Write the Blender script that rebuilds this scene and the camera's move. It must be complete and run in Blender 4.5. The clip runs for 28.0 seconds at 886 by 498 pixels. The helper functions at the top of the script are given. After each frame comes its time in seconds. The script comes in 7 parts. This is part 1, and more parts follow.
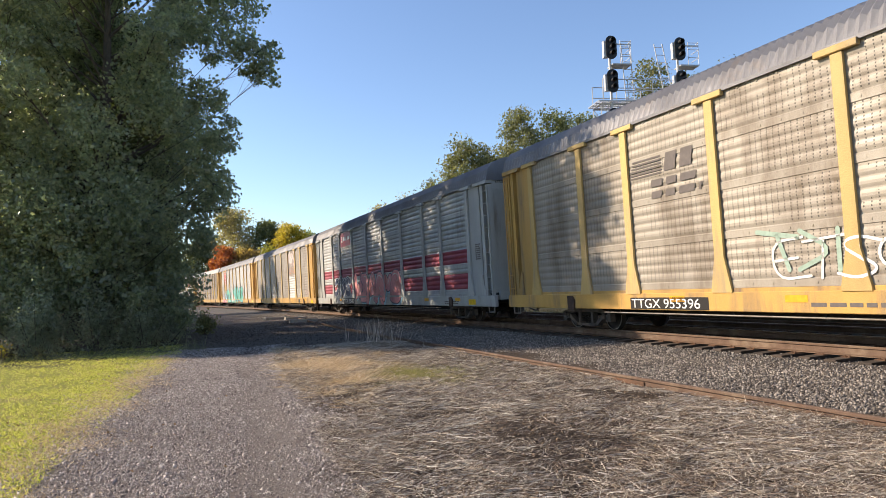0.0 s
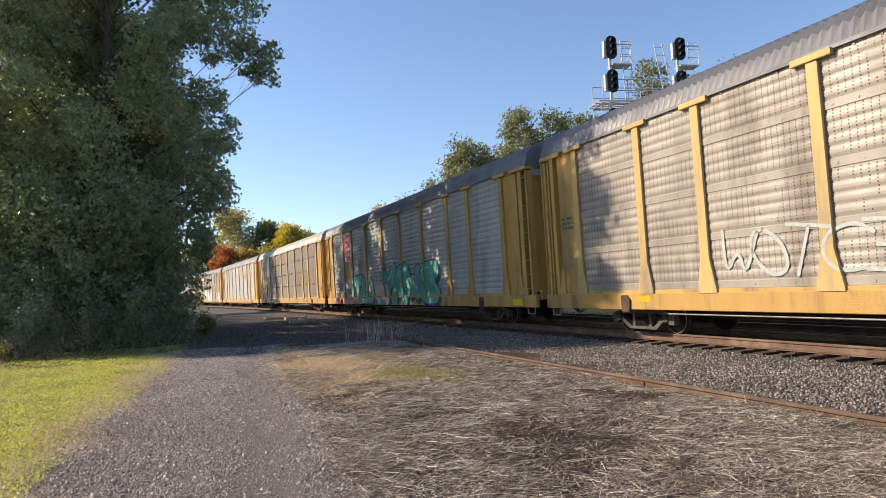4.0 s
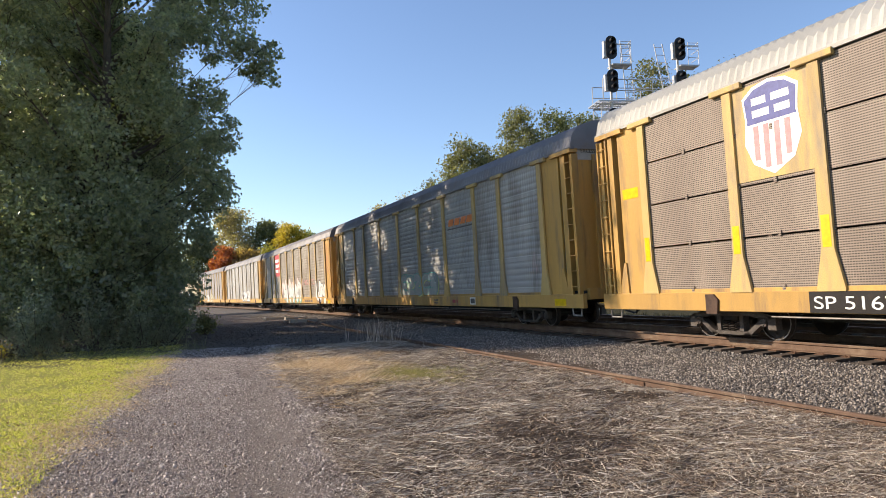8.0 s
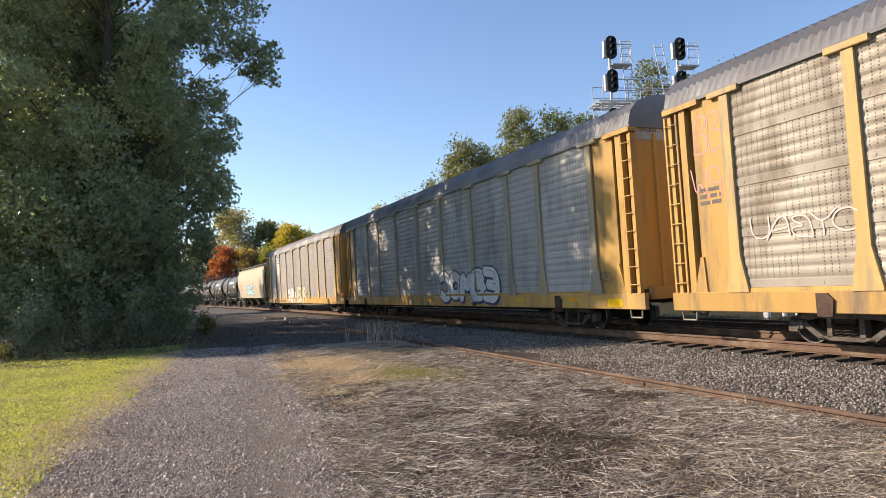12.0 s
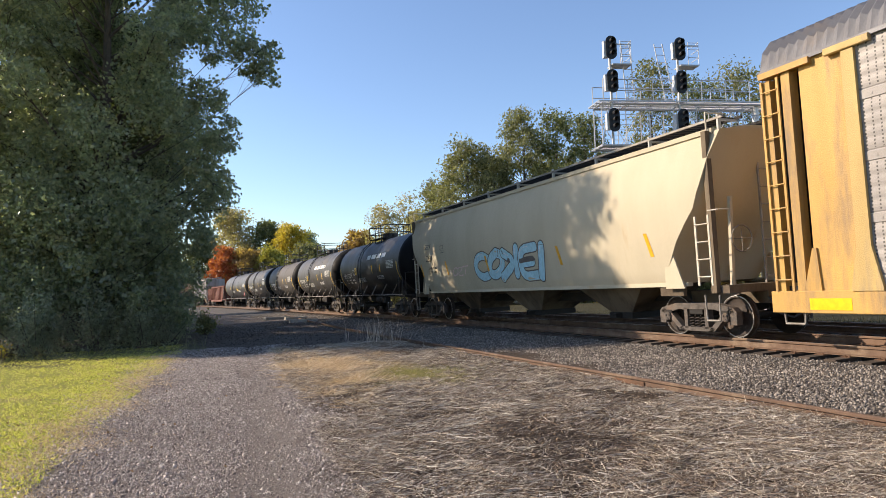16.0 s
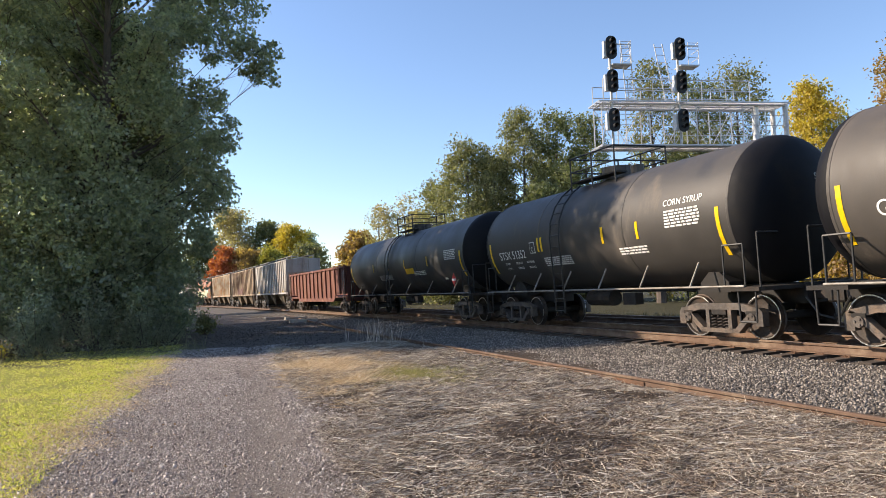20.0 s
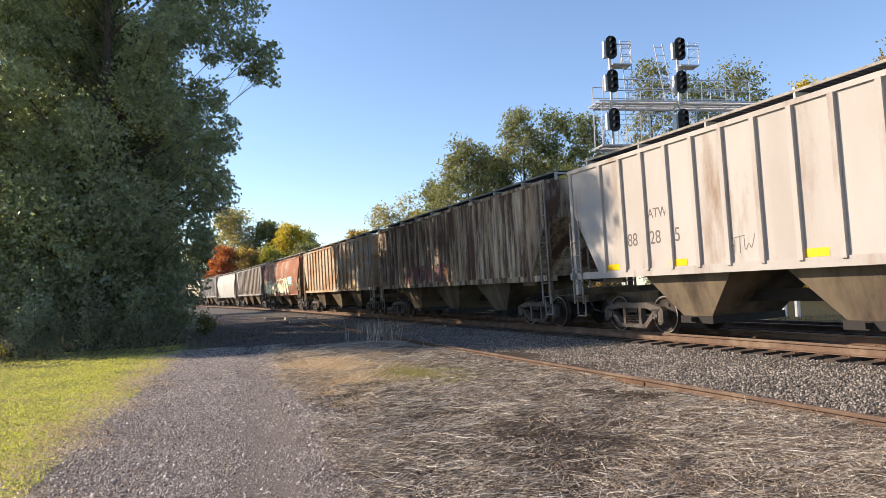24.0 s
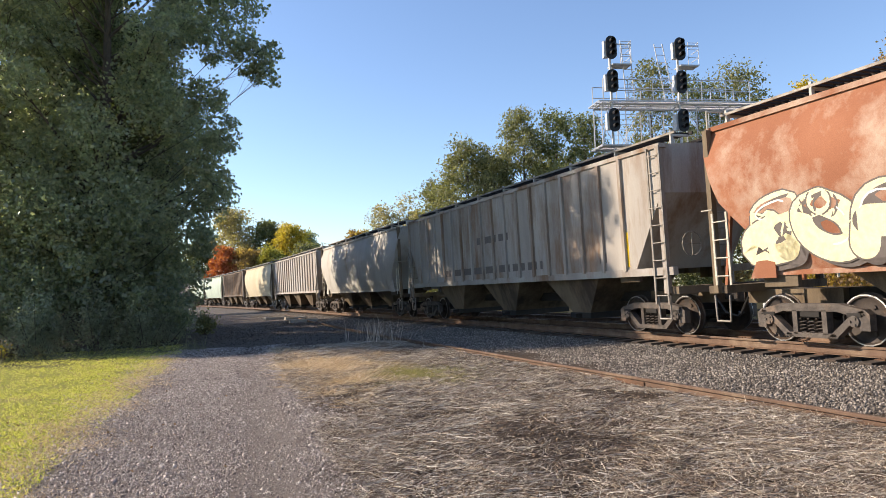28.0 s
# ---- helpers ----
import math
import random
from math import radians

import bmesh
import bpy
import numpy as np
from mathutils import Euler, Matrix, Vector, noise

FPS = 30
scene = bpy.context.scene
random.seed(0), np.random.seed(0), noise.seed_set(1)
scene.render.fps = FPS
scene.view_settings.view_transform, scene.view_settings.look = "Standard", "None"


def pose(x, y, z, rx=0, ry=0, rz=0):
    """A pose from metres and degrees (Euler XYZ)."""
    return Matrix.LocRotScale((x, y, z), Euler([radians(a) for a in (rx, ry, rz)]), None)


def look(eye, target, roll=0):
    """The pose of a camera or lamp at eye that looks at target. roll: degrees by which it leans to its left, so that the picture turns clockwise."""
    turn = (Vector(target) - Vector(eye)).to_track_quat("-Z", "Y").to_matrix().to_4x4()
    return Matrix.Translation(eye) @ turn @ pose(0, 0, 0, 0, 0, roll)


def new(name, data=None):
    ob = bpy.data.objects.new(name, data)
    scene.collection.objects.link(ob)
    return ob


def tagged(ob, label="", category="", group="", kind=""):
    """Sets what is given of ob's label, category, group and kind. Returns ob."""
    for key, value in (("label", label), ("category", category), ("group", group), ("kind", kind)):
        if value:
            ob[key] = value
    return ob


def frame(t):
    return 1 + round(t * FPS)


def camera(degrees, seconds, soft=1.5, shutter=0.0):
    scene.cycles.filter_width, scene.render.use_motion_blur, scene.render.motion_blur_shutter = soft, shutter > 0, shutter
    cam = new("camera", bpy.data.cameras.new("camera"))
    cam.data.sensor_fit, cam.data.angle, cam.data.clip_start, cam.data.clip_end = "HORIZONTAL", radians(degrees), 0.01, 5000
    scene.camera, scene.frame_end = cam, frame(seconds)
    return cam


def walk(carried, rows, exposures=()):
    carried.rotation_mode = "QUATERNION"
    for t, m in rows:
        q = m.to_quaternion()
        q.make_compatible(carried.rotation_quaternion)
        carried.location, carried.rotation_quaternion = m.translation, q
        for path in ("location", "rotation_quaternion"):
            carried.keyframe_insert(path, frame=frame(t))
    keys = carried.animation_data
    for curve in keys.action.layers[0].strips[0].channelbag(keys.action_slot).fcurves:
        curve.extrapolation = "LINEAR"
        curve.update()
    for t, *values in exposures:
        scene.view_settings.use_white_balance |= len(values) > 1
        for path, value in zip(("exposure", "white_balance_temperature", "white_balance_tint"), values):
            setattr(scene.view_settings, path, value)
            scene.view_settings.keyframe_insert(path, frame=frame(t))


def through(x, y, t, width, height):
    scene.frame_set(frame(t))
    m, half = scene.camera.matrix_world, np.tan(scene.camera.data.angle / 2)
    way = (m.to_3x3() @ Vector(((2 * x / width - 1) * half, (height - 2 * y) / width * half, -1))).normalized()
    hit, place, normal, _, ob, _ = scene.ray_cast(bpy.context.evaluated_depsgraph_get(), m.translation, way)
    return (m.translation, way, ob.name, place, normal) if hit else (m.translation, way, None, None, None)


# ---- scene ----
cam = camera(66, 28.0, soft=0.5)
EYE = Vector((0.0, 0.0, 1.612))
YAW, PITCH = radians(21.60), radians(3.59)
AIM = EYE + Vector((math.sin(YAW) * math.cos(PITCH), math.cos(YAW) * math.cos(PITCH), math.sin(PITCH)))
walk(cam, [(0.0, look(EYE, AIM, -1.74)), (28.0, look(EYE, AIM, -1.74))], [
    (t, e, 7050, 16) for t, e in ((0.0, 0.6), (1.0, 0.56), (2.0, 0.36), (3.0, 0.52), (4.5, 0.46), (6.0, 0.39), (7.0, 0.54), (8.0, 0.54), (9.0, 0.48), (10.0, 0.4), (11.0, 0.56), (12.0, 0.56),
                                  (15.0, 0.64), (16.0, 0.58), (17.0, 0.62), (18.5, 0.76), (20.0, 0.73), (21.5, 0.82), (24.0, 0.7), (25.0, 0.77), (26.0, 0.62), (27.0, 0.62), (28.0, 0.68))])

# ---- light ----
SUN_BEARING, SUN_HEIGHT = radians(-58.5), radians(29)   # bearing from +Y, clockwise
world = bpy.data.worlds.new("sky")
scene.world = world
world.use_nodes = True
wn = world.node_tree.nodes
sky = wn.new("ShaderNodeTexSky")
sky.sky_type, sky.sun_disc = "NISHITA", False
sky.sun_elevation, sky.sun_rotation = SUN_HEIGHT, SUN_BEARING
sky.air_density, sky.dust_density, sky.ozone_density = 1.0, 0.25, 4.5
world.node_tree.links.new(sky.outputs[0], wn["Background"].inputs[0])
wn["Background"].inputs[1].default_value = 0.15
sun = new("sun", bpy.data.lights.new("sun", "SUN"))
sun.data.energy, sun.data.angle, sun.data.color = 5.0, radians(0.5), (1.0, 0.9, 0.74)
sun_from = Vector((math.sin(SUN_BEARING) * math.cos(SUN_HEIGHT), math.cos(SUN_BEARING) * math.cos(SUN_HEIGHT), math.sin(SUN_HEIGHT)))
sun.matrix_world = look(sun_from * 60, (0, 0, 0))

# ---- the line of the track ----
TRACK_X, RAIL_Z, CURVE_FROM, CURVATURE = 11.87, 0.45, 4.8, 0.00079
CANT = 1.72


def line_at(s, side=0.0, up=0.0):
    """A point beside the track: s metres along it, away from the camera; side to the right of that way."""
    a = CURVATURE * max(s - CURVE_FROM, 0.0)
    if s <= CURVE_FROM:
        return Vector((TRACK_X + side, s, up))
    return Vector((TRACK_X - (1 - math.cos(a)) / CURVATURE + side * math.cos(a),
                   CURVE_FROM + math.sin(a) / CURVATURE + side * math.sin(a), up))


def heading(s):
    return CURVATURE * max(s - CURVE_FROM, 0.0)


def run(t):
    """How far the train has gone at t seconds."""
    return 14.99 * t + 0.0083 * ((t - 14) ** 2 - 196) / 2


# ---- mesh helpers ----
class Geo:
    """Vertices and faces, gathered piece by piece."""

    def __init__(self):
        self.v, self.f = [], []

    def add(self, verts, faces):
        n = len(self.v)
        self.v += [tuple(p) for p in verts]
        self.f += [tuple(i + n for i in f) for f in faces]
        return self

    def box(self, x0, x1, y0, y1, z0, z1, bevel=0.0):
        b = bevel
        if b:
            prof = [(x0 + b, z0), (x1 - b, z0), (x1, z0 + b), (x1, z1 - b), (x1 - b, z1), (x0 + b, z1), (x0, z1 - b), (x0, z0 + b)]
            return self.prism(prof, y0, y1)
        return self.prism([(x0, z0), (x1, z0), (x1, z1), (x0, z1)], y0, y1)

    def prism(self, prof, y0, y1):
        """A closed profile of (x, z), drawn out along y."""
        n = len(prof)
        vs = [(x, y0, z) for x, z in prof] + [(x, y1, z) for x, z in prof]
        fs = [(i, i + n, (i + 1) % n + n, (i + 1) % n) for i in range(n)]
        return self.add(vs, fs + [tuple(range(n)), tuple(range(2 * n - 1, n - 1, -1))])

    def plate(self, outline, x0, x1):
        """A closed outline of (y, z), with its thickness from x0 to x1."""
        n = len(outline)
        vs = [(x0, y, z) for y, z in outline] + [(x1, y, z) for y, z in outline]
        fs = [(i, (i + 1) % n, (i + 1) % n + n, i + n) for i in range(n)]
        return self.add(vs, fs + [tuple(range(n - 1, -1, -1)), tuple(range(n, 2 * n))])

    def tube(self, p0, p1, r, r1=None, n=6):
        p0, p1 = Vector(p0), Vector(p1)
        d = (p1 - p0).normalized()
        a = d.orthogonal().normalized()
        b = d.cross(a)
        r1 = r if r1 is None else r1
        vs = [p0 + (a * math.cos(2 * math.pi * i / n) + b * math.sin(2 * math.pi * i / n)) * r for i in range(n)]
        vs += [p1 + (a * math.cos(2 * math.pi * i / n) + b * math.sin(2 * math.pi * i / n)) * r1 for i in range(n)]
        fs = [(i, (i + 1) % n, (i + 1) % n + n, i + n) for i in range(n)]
        return self.add(vs, fs + [tuple(range(n - 1, -1, -1)), tuple(range(n, 2 * n))])

    def pipe(self, points, r, n=6):
        for a, b in zip(points, points[1:]):
            self.tube(a, b, r, n=n)
        return self

    def rings(self, rings, closed=True, caps=True):
        """Skin over rings of equally many points."""
        n = len(rings[0])
        vs = [p for ring in rings for p in ring]
        fs = []
        for k in range(len(rings) - 1):
            for i in range(n if closed else n - 1):
                j = (i + 1) % n
                fs.append((k * n + i, k * n + j, (k + 1) * n + j, (k + 1) * n + i))
        if caps:
            fs += [tuple(range(n - 1, -1, -1)), tuple(range((len(rings) - 1) * n, len(rings) * n))]
        return self.add(vs, fs)

    def mesh(self, name, material=None, smooth=False):
        me = bpy.data.meshes.new(name)
        me.from_pydata(self.v, [], self.f)
        bm = bmesh.new()
        bm.from_mesh(me)
        if len(self.f) < 20000:
            bmesh.ops.recalc_face_normals(bm, faces=bm.faces)
        if smooth:
            for f in bm.faces:
                f.smooth = True
            for e in bm.edges:
                e.smooth = len(e.link_faces) == 2 and e.calc_face_angle(3.0) < 0.7
        bm.to_mesh(me)
        bm.free()
        if material:
            me.materials.append(material)
        return me


def part(name, geo, material, parent, label="", smooth=False):
    """One mesh object, under a thing or under a part."""
    me = geo if isinstance(geo, bpy.types.Mesh) else geo.mesh(name, material, smooth)
    ob = new(name, me)
    ob.parent = parent
    return tagged(ob, label)


def thing(name, label, category, group="", kind="", at=None):
    ob = tagged(new(name), label, category, group, kind)
    if at is not None:
        ob.matrix_basis = at
    return ob


def lettering(name, text, size, material, parent, y, z, x, label="", aspect=1.0, wrap=None, slant=0.0):
    """Painted lettering on the side of a car: it runs along +y and stands upright, its left end at y, its foot at z."""
    data = bpy.data.curves.new(name, "FONT")
    data.body, data.size, data.extrude = text, size, 0.002
    tob = bpy.data.objects.new(name, data)
    scene.collection.objects.link(tob)
    me = bpy.data.meshes.new_from_object(tob)
    bpy.data.objects.remove(tob)
    me.transform(Matrix(((0, 0, 1, x), (aspect, slant, 0, y), (0, 1, 0, z), (0, 0, 0, 1))))
    if wrap:
        for v in me.vertices:
            v.co.x += wrap(v.co.z)
    me.materials.clear()
    me.materials.append(material)
    ob = new(name, me)
    ob.parent = parent
    return tagged(ob, label)


# ---- materials ----
def nodes_of(name):
    m = bpy.data.materials.new(name)
    m.use_nodes = True
    nt = m.node_tree
    return m, nt, nt.nodes["Principled BSDF"]


def node(nt, kind, **values):
    n = nt.nodes.new(kind)
    for key, value in values.items():
        n.inputs[key].default_value = value
    return n


def ramp(nt, fac, stops):
    r = nt.nodes.new("ShaderNodeValToRGB")
    while len(r.color_ramp.elements) < len(stops):
        r.color_ramp.elements.new(0.5)
    for e, (p, c) in zip(r.color_ramp.elements, stops):
        e.position, e.color = p, (*c, 1) if len(c) == 3 else c
    nt.links.new(fac, r.inputs[0])
    return r.outputs[0]


def mix(nt, fac, a, b, kind="MIX"):
    m = nt.nodes.new("ShaderNodeMix")
    m.data_type, m.blend_type = "RGBA", kind
    for socket, value in ((m.inputs[0], fac), (m.inputs[6], a), (m.inputs[7], b)):
        if isinstance(value, bpy.types.NodeSocket):
            nt.links.new(value, socket)
        elif isinstance(value, (int, float)):
            socket.default_value = value
        else:
            socket.default_value = (*value, 1)
    return m.outputs[2]


def calc(nt, op, a, b=0.0, clamp=False):
    m = nt.nodes.new("ShaderNodeMath")
    m.operation, m.use_clamp = op, clamp
    for socket, value in zip(m.inputs, (a, b)):
        if isinstance(value, bpy.types.NodeSocket):
            nt.links.new(value, socket)
        else:
            socket.default_value = value
    return m.outputs[0]


def noise_at(nt, coords, scale, detail=4.0, stretch=None, rough=0.6):
    n = node(nt, "ShaderNodeTexNoise", Scale=scale, Detail=detail, Roughness=rough)
    if stretch:
        mp = nt.nodes.new("ShaderNodeMapping")
        mp.inputs["Scale"].default_value = stretch
        nt.links.new(coords, mp.inputs[0])
        coords = mp.outputs[0]
    nt.links.new(coords, n.inputs["Vector"])
    return n.outputs["Fac"]


def bump(nt, bsdf, height, strength, distance=0.02):
    b = node(nt, "ShaderNodeBump", Strength=strength, Distance=distance)
    nt.links.new(height, b.inputs["Height"])
    nt.links.new(b.outputs[0], bsdf.inputs["Normal"])


def surface(name, base, other, scale=3.0, rough=0.6, metal=0.0, grain=0.3, stain=None, stain_amount=0.4, stretch=None,
            spread=0.12, relief=0.01, stain_scale=1.2, holes=0.0, spec=0.4, mesh=False):
    """A worn surface: two tones in patches, stains in streaks, fine grain; it varies a little from object to object."""
    m, nt, bsdf = nodes_of(name)
    co = nt.nodes.new("ShaderNodeTexCoord").outputs["Object"]
    info = nt.nodes.new("ShaderNodeObjectInfo")
    shift = nt.nodes.new("ShaderNodeVectorMath")
    shift.operation = "ADD"
    far = nt.nodes.new("ShaderNodeVectorMath")
    far.operation = "SCALE"
    far.inputs[0].default_value = (37.0, 53.0, 11.0)
    nt.links.new(info.outputs["Random"], far.inputs[3])
    nt.links.new(co, shift.inputs[0])
    nt.links.new(far.outputs[0], shift.inputs[1])
    at = shift.outputs[0]
    big = noise_at(nt, at, scale, 5.0, stretch)
    col = ramp(nt, big, [(0.35, base), (0.68, other)])
    if stain:
        s = noise_at(nt, at, stain_scale, 8.0, stretch or (1, 1, 1), 0.7)
        k = 0.72 - 0.35 * stain_amount
        mask = ramp(nt, s, [(k - 0.06, (0, 0, 0)), (k + 0.10, (1, 1, 1))])
        col = mix(nt, mask, col, stain)
    fine = noise_at(nt, at, 60.0, 3.0)
    if holes:
        sep = nt.nodes.new("ShaderNodeSeparateXYZ")
        nt.links.new(co, sep.inputs[0])
        col_at = calc(nt, "FRACT", calc(nt, "DIVIDE", calc(nt, "ADD", sep.outputs[1], 40.0), 0.135))
        column = calc(nt, "LESS_THAN", calc(nt, "ABSOLUTE", calc(nt, "SUBTRACT", col_at, 0.5)), 0.1)
        wz = calc(nt, "SINE", calc(nt, "MULTIPLY", sep.outputs[2], 2 * math.pi / 0.06))
        board = calc(nt, "FRACT", calc(nt, "DIVIDE", calc(nt, "SUBTRACT", sep.outputs[2], 1.08), 0.99))
        dot = calc(nt, "MULTIPLY", calc(nt, "MULTIPLY", column, calc(nt, "GREATER_THAN", wz, 0.0)), calc(nt, "GREATER_THAN", board, 0.2))
        dot = calc(nt, "MULTIPLY", dot, calc(nt, "GREATER_THAN", noise_at(nt, at, 1.4, 2.0), 0.42))
        if mesh:    # fine rows of slots instead of columns
            row = calc(nt, "FRACT", calc(nt, "DIVIDE", sep.outputs[2], 0.042))
            slot = calc(nt, "FRACT", calc(nt, "DIVIDE", calc(nt, "ADD", sep.outputs[1], 40.0), 0.05))
            dot = calc(nt, "MULTIPLY", calc(nt, "LESS_THAN", row, 0.42), calc(nt, "LESS_THAN", slot, 0.72))
        col = mix(nt, calc(nt, "MULTIPLY", dot, holes), col, (0.02, 0.018, 0.015))
    col = mix(nt, grain, col, ramp(nt, fine, [(0.3, (0.35, 0.35, 0.35)), (0.7, (1.25, 1.25, 1.25))]), "MULTIPLY")
    if spread:
        hsv = nt.nodes.new("ShaderNodeHueSaturation")
        v = calc(nt, "ADD", calc(nt, "MULTIPLY", info.outputs["Random"], 2 * spread), 1 - spread)
        nt.links.new(v, hsv.inputs["Value"])
        nt.links.new(col, hsv.inputs["Color"])
        col = hsv.outputs[0]
    nt.links.new(col, bsdf.inputs["Base Color"])
    bsdf.inputs["Metallic"].default_value = metal
    bsdf.inputs["Specular IOR Level"].default_value = spec
    nt.links.new(ramp(nt, big, [(0.3, (rough - 0.1,) * 3), (0.7, (min(rough + 0.15, 1),) * 3)]), bsdf.inputs["Roughness"])
    if relief:
        bump(nt, bsdf, fine, 0.5, relief)
    return m


def plain(name, colour, rough=0.6, metal=0.0):
    m, nt, bsdf = nodes_of(name)
    co = nt.nodes.new("ShaderNodeTexCoord").outputs["Object"]
    n = noise_at(nt, co, 9.0, 4.0)
    nt.links.new(ramp(nt, n, [(0.3, [c * 0.8 for c in colour]), (0.7, [min(c * 1.12, 1) for c in colour])]), bsdf.inputs["Base Color"])
    bsdf.inputs["Roughness"].default_value, bsdf.inputs["Metallic"].default_value = rough, metal
    return m


UP = (1.0, 1.0, 0.16)       # streaks run down the sides
YELLOW = surface("rail_yellow", (0.56, 0.325, 0.085), (0.47, 0.275, 0.08), 1.5, 0.55, 0, 0.25, (0.22, 0.15, 0.09), 0.45, UP)
YELLOW_POST = surface("post_yellow", (0.58, 0.395, 0.14), (0.48, 0.33, 0.13), 2.0, 0.6, 0, 0.25, (0.28, 0.22, 0.15), 0.5, UP)
# duller and greyer than the other post yellow
DULL_POST = surface("worn_post_paint", (0.4, 0.32, 0.19), (0.36, 0.33, 0.27), 2.0, 0.65, 0, 0.25, (0.25, 0.22, 0.18), 0.5, UP)
GREY_PAINT = surface("pale_grey_paint", (0.44, 0.44, 0.41), (0.36, 0.36, 0.34), 1.5, 0.55, 0, 0.25, (0.22, 0.17, 0.13), 0.25, UP)
DARK_STEEL = surface("dark_steel", (0.018, 0.016, 0.015), (0.03, 0.026, 0.022), 4.0, 0.75, 0.1, 0.4, (0.06, 0.038, 0.025), 0.35)
TRUCK_STEEL = surface("truck_steel", (0.12, 0.1, 0.085), (0.06, 0.05, 0.044), 5.0, 0.65, 0.1, 0.5, (0.2, 0.14, 0.1), 0.4)
WHEEL_STEEL = surface("wheel_steel", (0.06, 0.045, 0.036), (0.04, 0.033, 0.03), 5.0, 0.6, 0.3, 0.4, (0.13, 0.08, 0.05), 0.35)
RIM_STEEL = surface("bright_wheel_rim", (0.62, 0.6, 0.58), (0.45, 0.43, 0.4), 6.0, 0.3, 0.9, 0.15)
ROOF_GREY = surface("roof_galvanised", (0.2, 0.198, 0.205), (0.145, 0.142, 0.15), 0.8, 0.5, 0.15, 0.3, (0.2, 0.17, 0.15), 0.3)
ROOF_WHITE = surface("roof_white", (0.42, 0.41, 0.375), (0.34, 0.33, 0.3), 0.8, 0.5, 0, 0.2, (0.4, 0.36, 0.3), 0.2)
MARK_YELLOW = plain("reflective_yellow", (0.8, 0.5, 0.01), 0.35)
WHITE_PAINT = plain("white_paint", (0.8, 0.79, 0.75), 0.55)
BLACK_PAINT = plain("black_paint", (0.015, 0.015, 0.015), 0.5)
RUNG = surface("rung_steel", (0.3, 0.28, 0.25), (0.2, 0.17, 0.14), 4, 0.6, 0.2, 0.3)


# ---- scattering helpers ----
def cloth(name, verts, faces, material, smooth=False):
    """A mesh from arrays: vertices (n, 3) and faces (m, 3 or 4)."""
    verts, faces = np.asarray(verts, np.float32), np.asarray(faces, np.int32)
    me = bpy.data.meshes.new(name)
    me.vertices.add(len(verts))
    me.vertices.foreach_set("co", verts.ravel())
    k = faces.shape[1]
    me.loops.add(faces.size)
    me.loops.foreach_set("vertex_index", faces.ravel())
    me.polygons.add(len(faces))
    me.polygons.foreach_set("loop_start", np.arange(0, faces.size, k, dtype=np.int32))
    if smooth:
        me.polygons.foreach_set("use_smooth", np.ones(len(faces), bool))
    me.update(calc_edges=True)
    me.validate()
    me.materials.append(material)
    return me


def turns(rng, n):
    """n random rotations, as 3 x 3 matrices."""
    q = rng.normal(size=(n, 4))
    q /= np.linalg.norm(q, axis=1)[:, None]
    w, x, y, z = q.T
    return np.stack([1 - 2 * (y * y + z * z), 2 * (x * y - z * w), 2 * (x * z + y * w),
                     2 * (x * y + z * w), 1 - 2 * (x * x + z * z), 2 * (y * z - x * w),
                     2 * (x * z - y * w), 2 * (y * z + x * w), 1 - 2 * (x * x + y * y)], 1).reshape(n, 3, 3)


def stones(name, at, size, material, rng):
    """Broken stones, each a cube with its corners knocked about."""
    n = len(at)
    cube = np.array([(x, y, z) for x in (-1, 1) for y in (-1, 1) for z in (-1, 1)], float)
    v = cube[None] * rng.uniform(0.45, 1.0, (n, 8, 3)) * rng.uniform(0.55, 1.0, (n, 1, 3))
    v = np.einsum("nij,nkj->nki", turns(rng, n), v) * np.asarray(size)[:, None, None] * 0.62 + np.asarray(at)[:, None, :]
    quad = np.array([(0, 1, 3, 2), (4, 6, 7, 5), (0, 4, 5, 1), (2, 3, 7, 6), (0, 2, 6, 4), (1, 5, 7, 3)])
    return cloth(name, v.reshape(-1, 3), (quad[None] + 8 * np.arange(n)[:, None, None]).reshape(-1, 4), material)


def chips(name, at, size, material, rng):
    """Small angular chips, four faces each."""
    n = len(at)
    v = np.array([(1, 1, 1), (1, -1, -1), (-1, 1, -1), (-1, -1, 1)], float)[None] * rng.uniform(0.4, 1.0, (n, 4, 3))
    v = np.einsum("nij,nkj->nki", turns(rng, n), v) * np.asarray(size)[:, None, None] + np.asarray(at)[:, None, :]
    f = np.array([(0, 1, 2), (0, 3, 1), (0, 2, 3), (1, 3, 2)])
    return cloth(name, v.reshape(-1, 3), (f[None] + 4 * np.arange(n)[:, None, None]).reshape(-1, 3), material)


def blades(name, foot, tip, width, material, rng, droop=0.0):
    """Grass blades or straws: from foot to tip, bent in the middle."""
    foot, tip = np.asarray(foot, float), np.asarray(tip, float)
    n = len(foot)
    d = tip - foot
    across = np.cross(d, rng.normal(size=(n, 3)))
    across /= np.linalg.norm(across, axis=1)[:, None] + 1e-9
    w = across * np.asarray(width).reshape(-1, 1)
    mid = foot + d * 0.55 + np.array((0, 0, 1.0)) * (np.linalg.norm(d, axis=1) * droop)[:, None]
    v = np.stack([foot - w, foot + w, mid + w * 0.8, mid - w * 0.8, tip + w * 0.3, tip - w * 0.3], 1)
    quad = np.array([(0, 1, 2, 3), (3, 2, 4, 5)])
    return cloth(name, v.reshape(-1, 3), (quad[None] + 6 * np.arange(n)[:, None, None]).reshape(-1, 4), material)


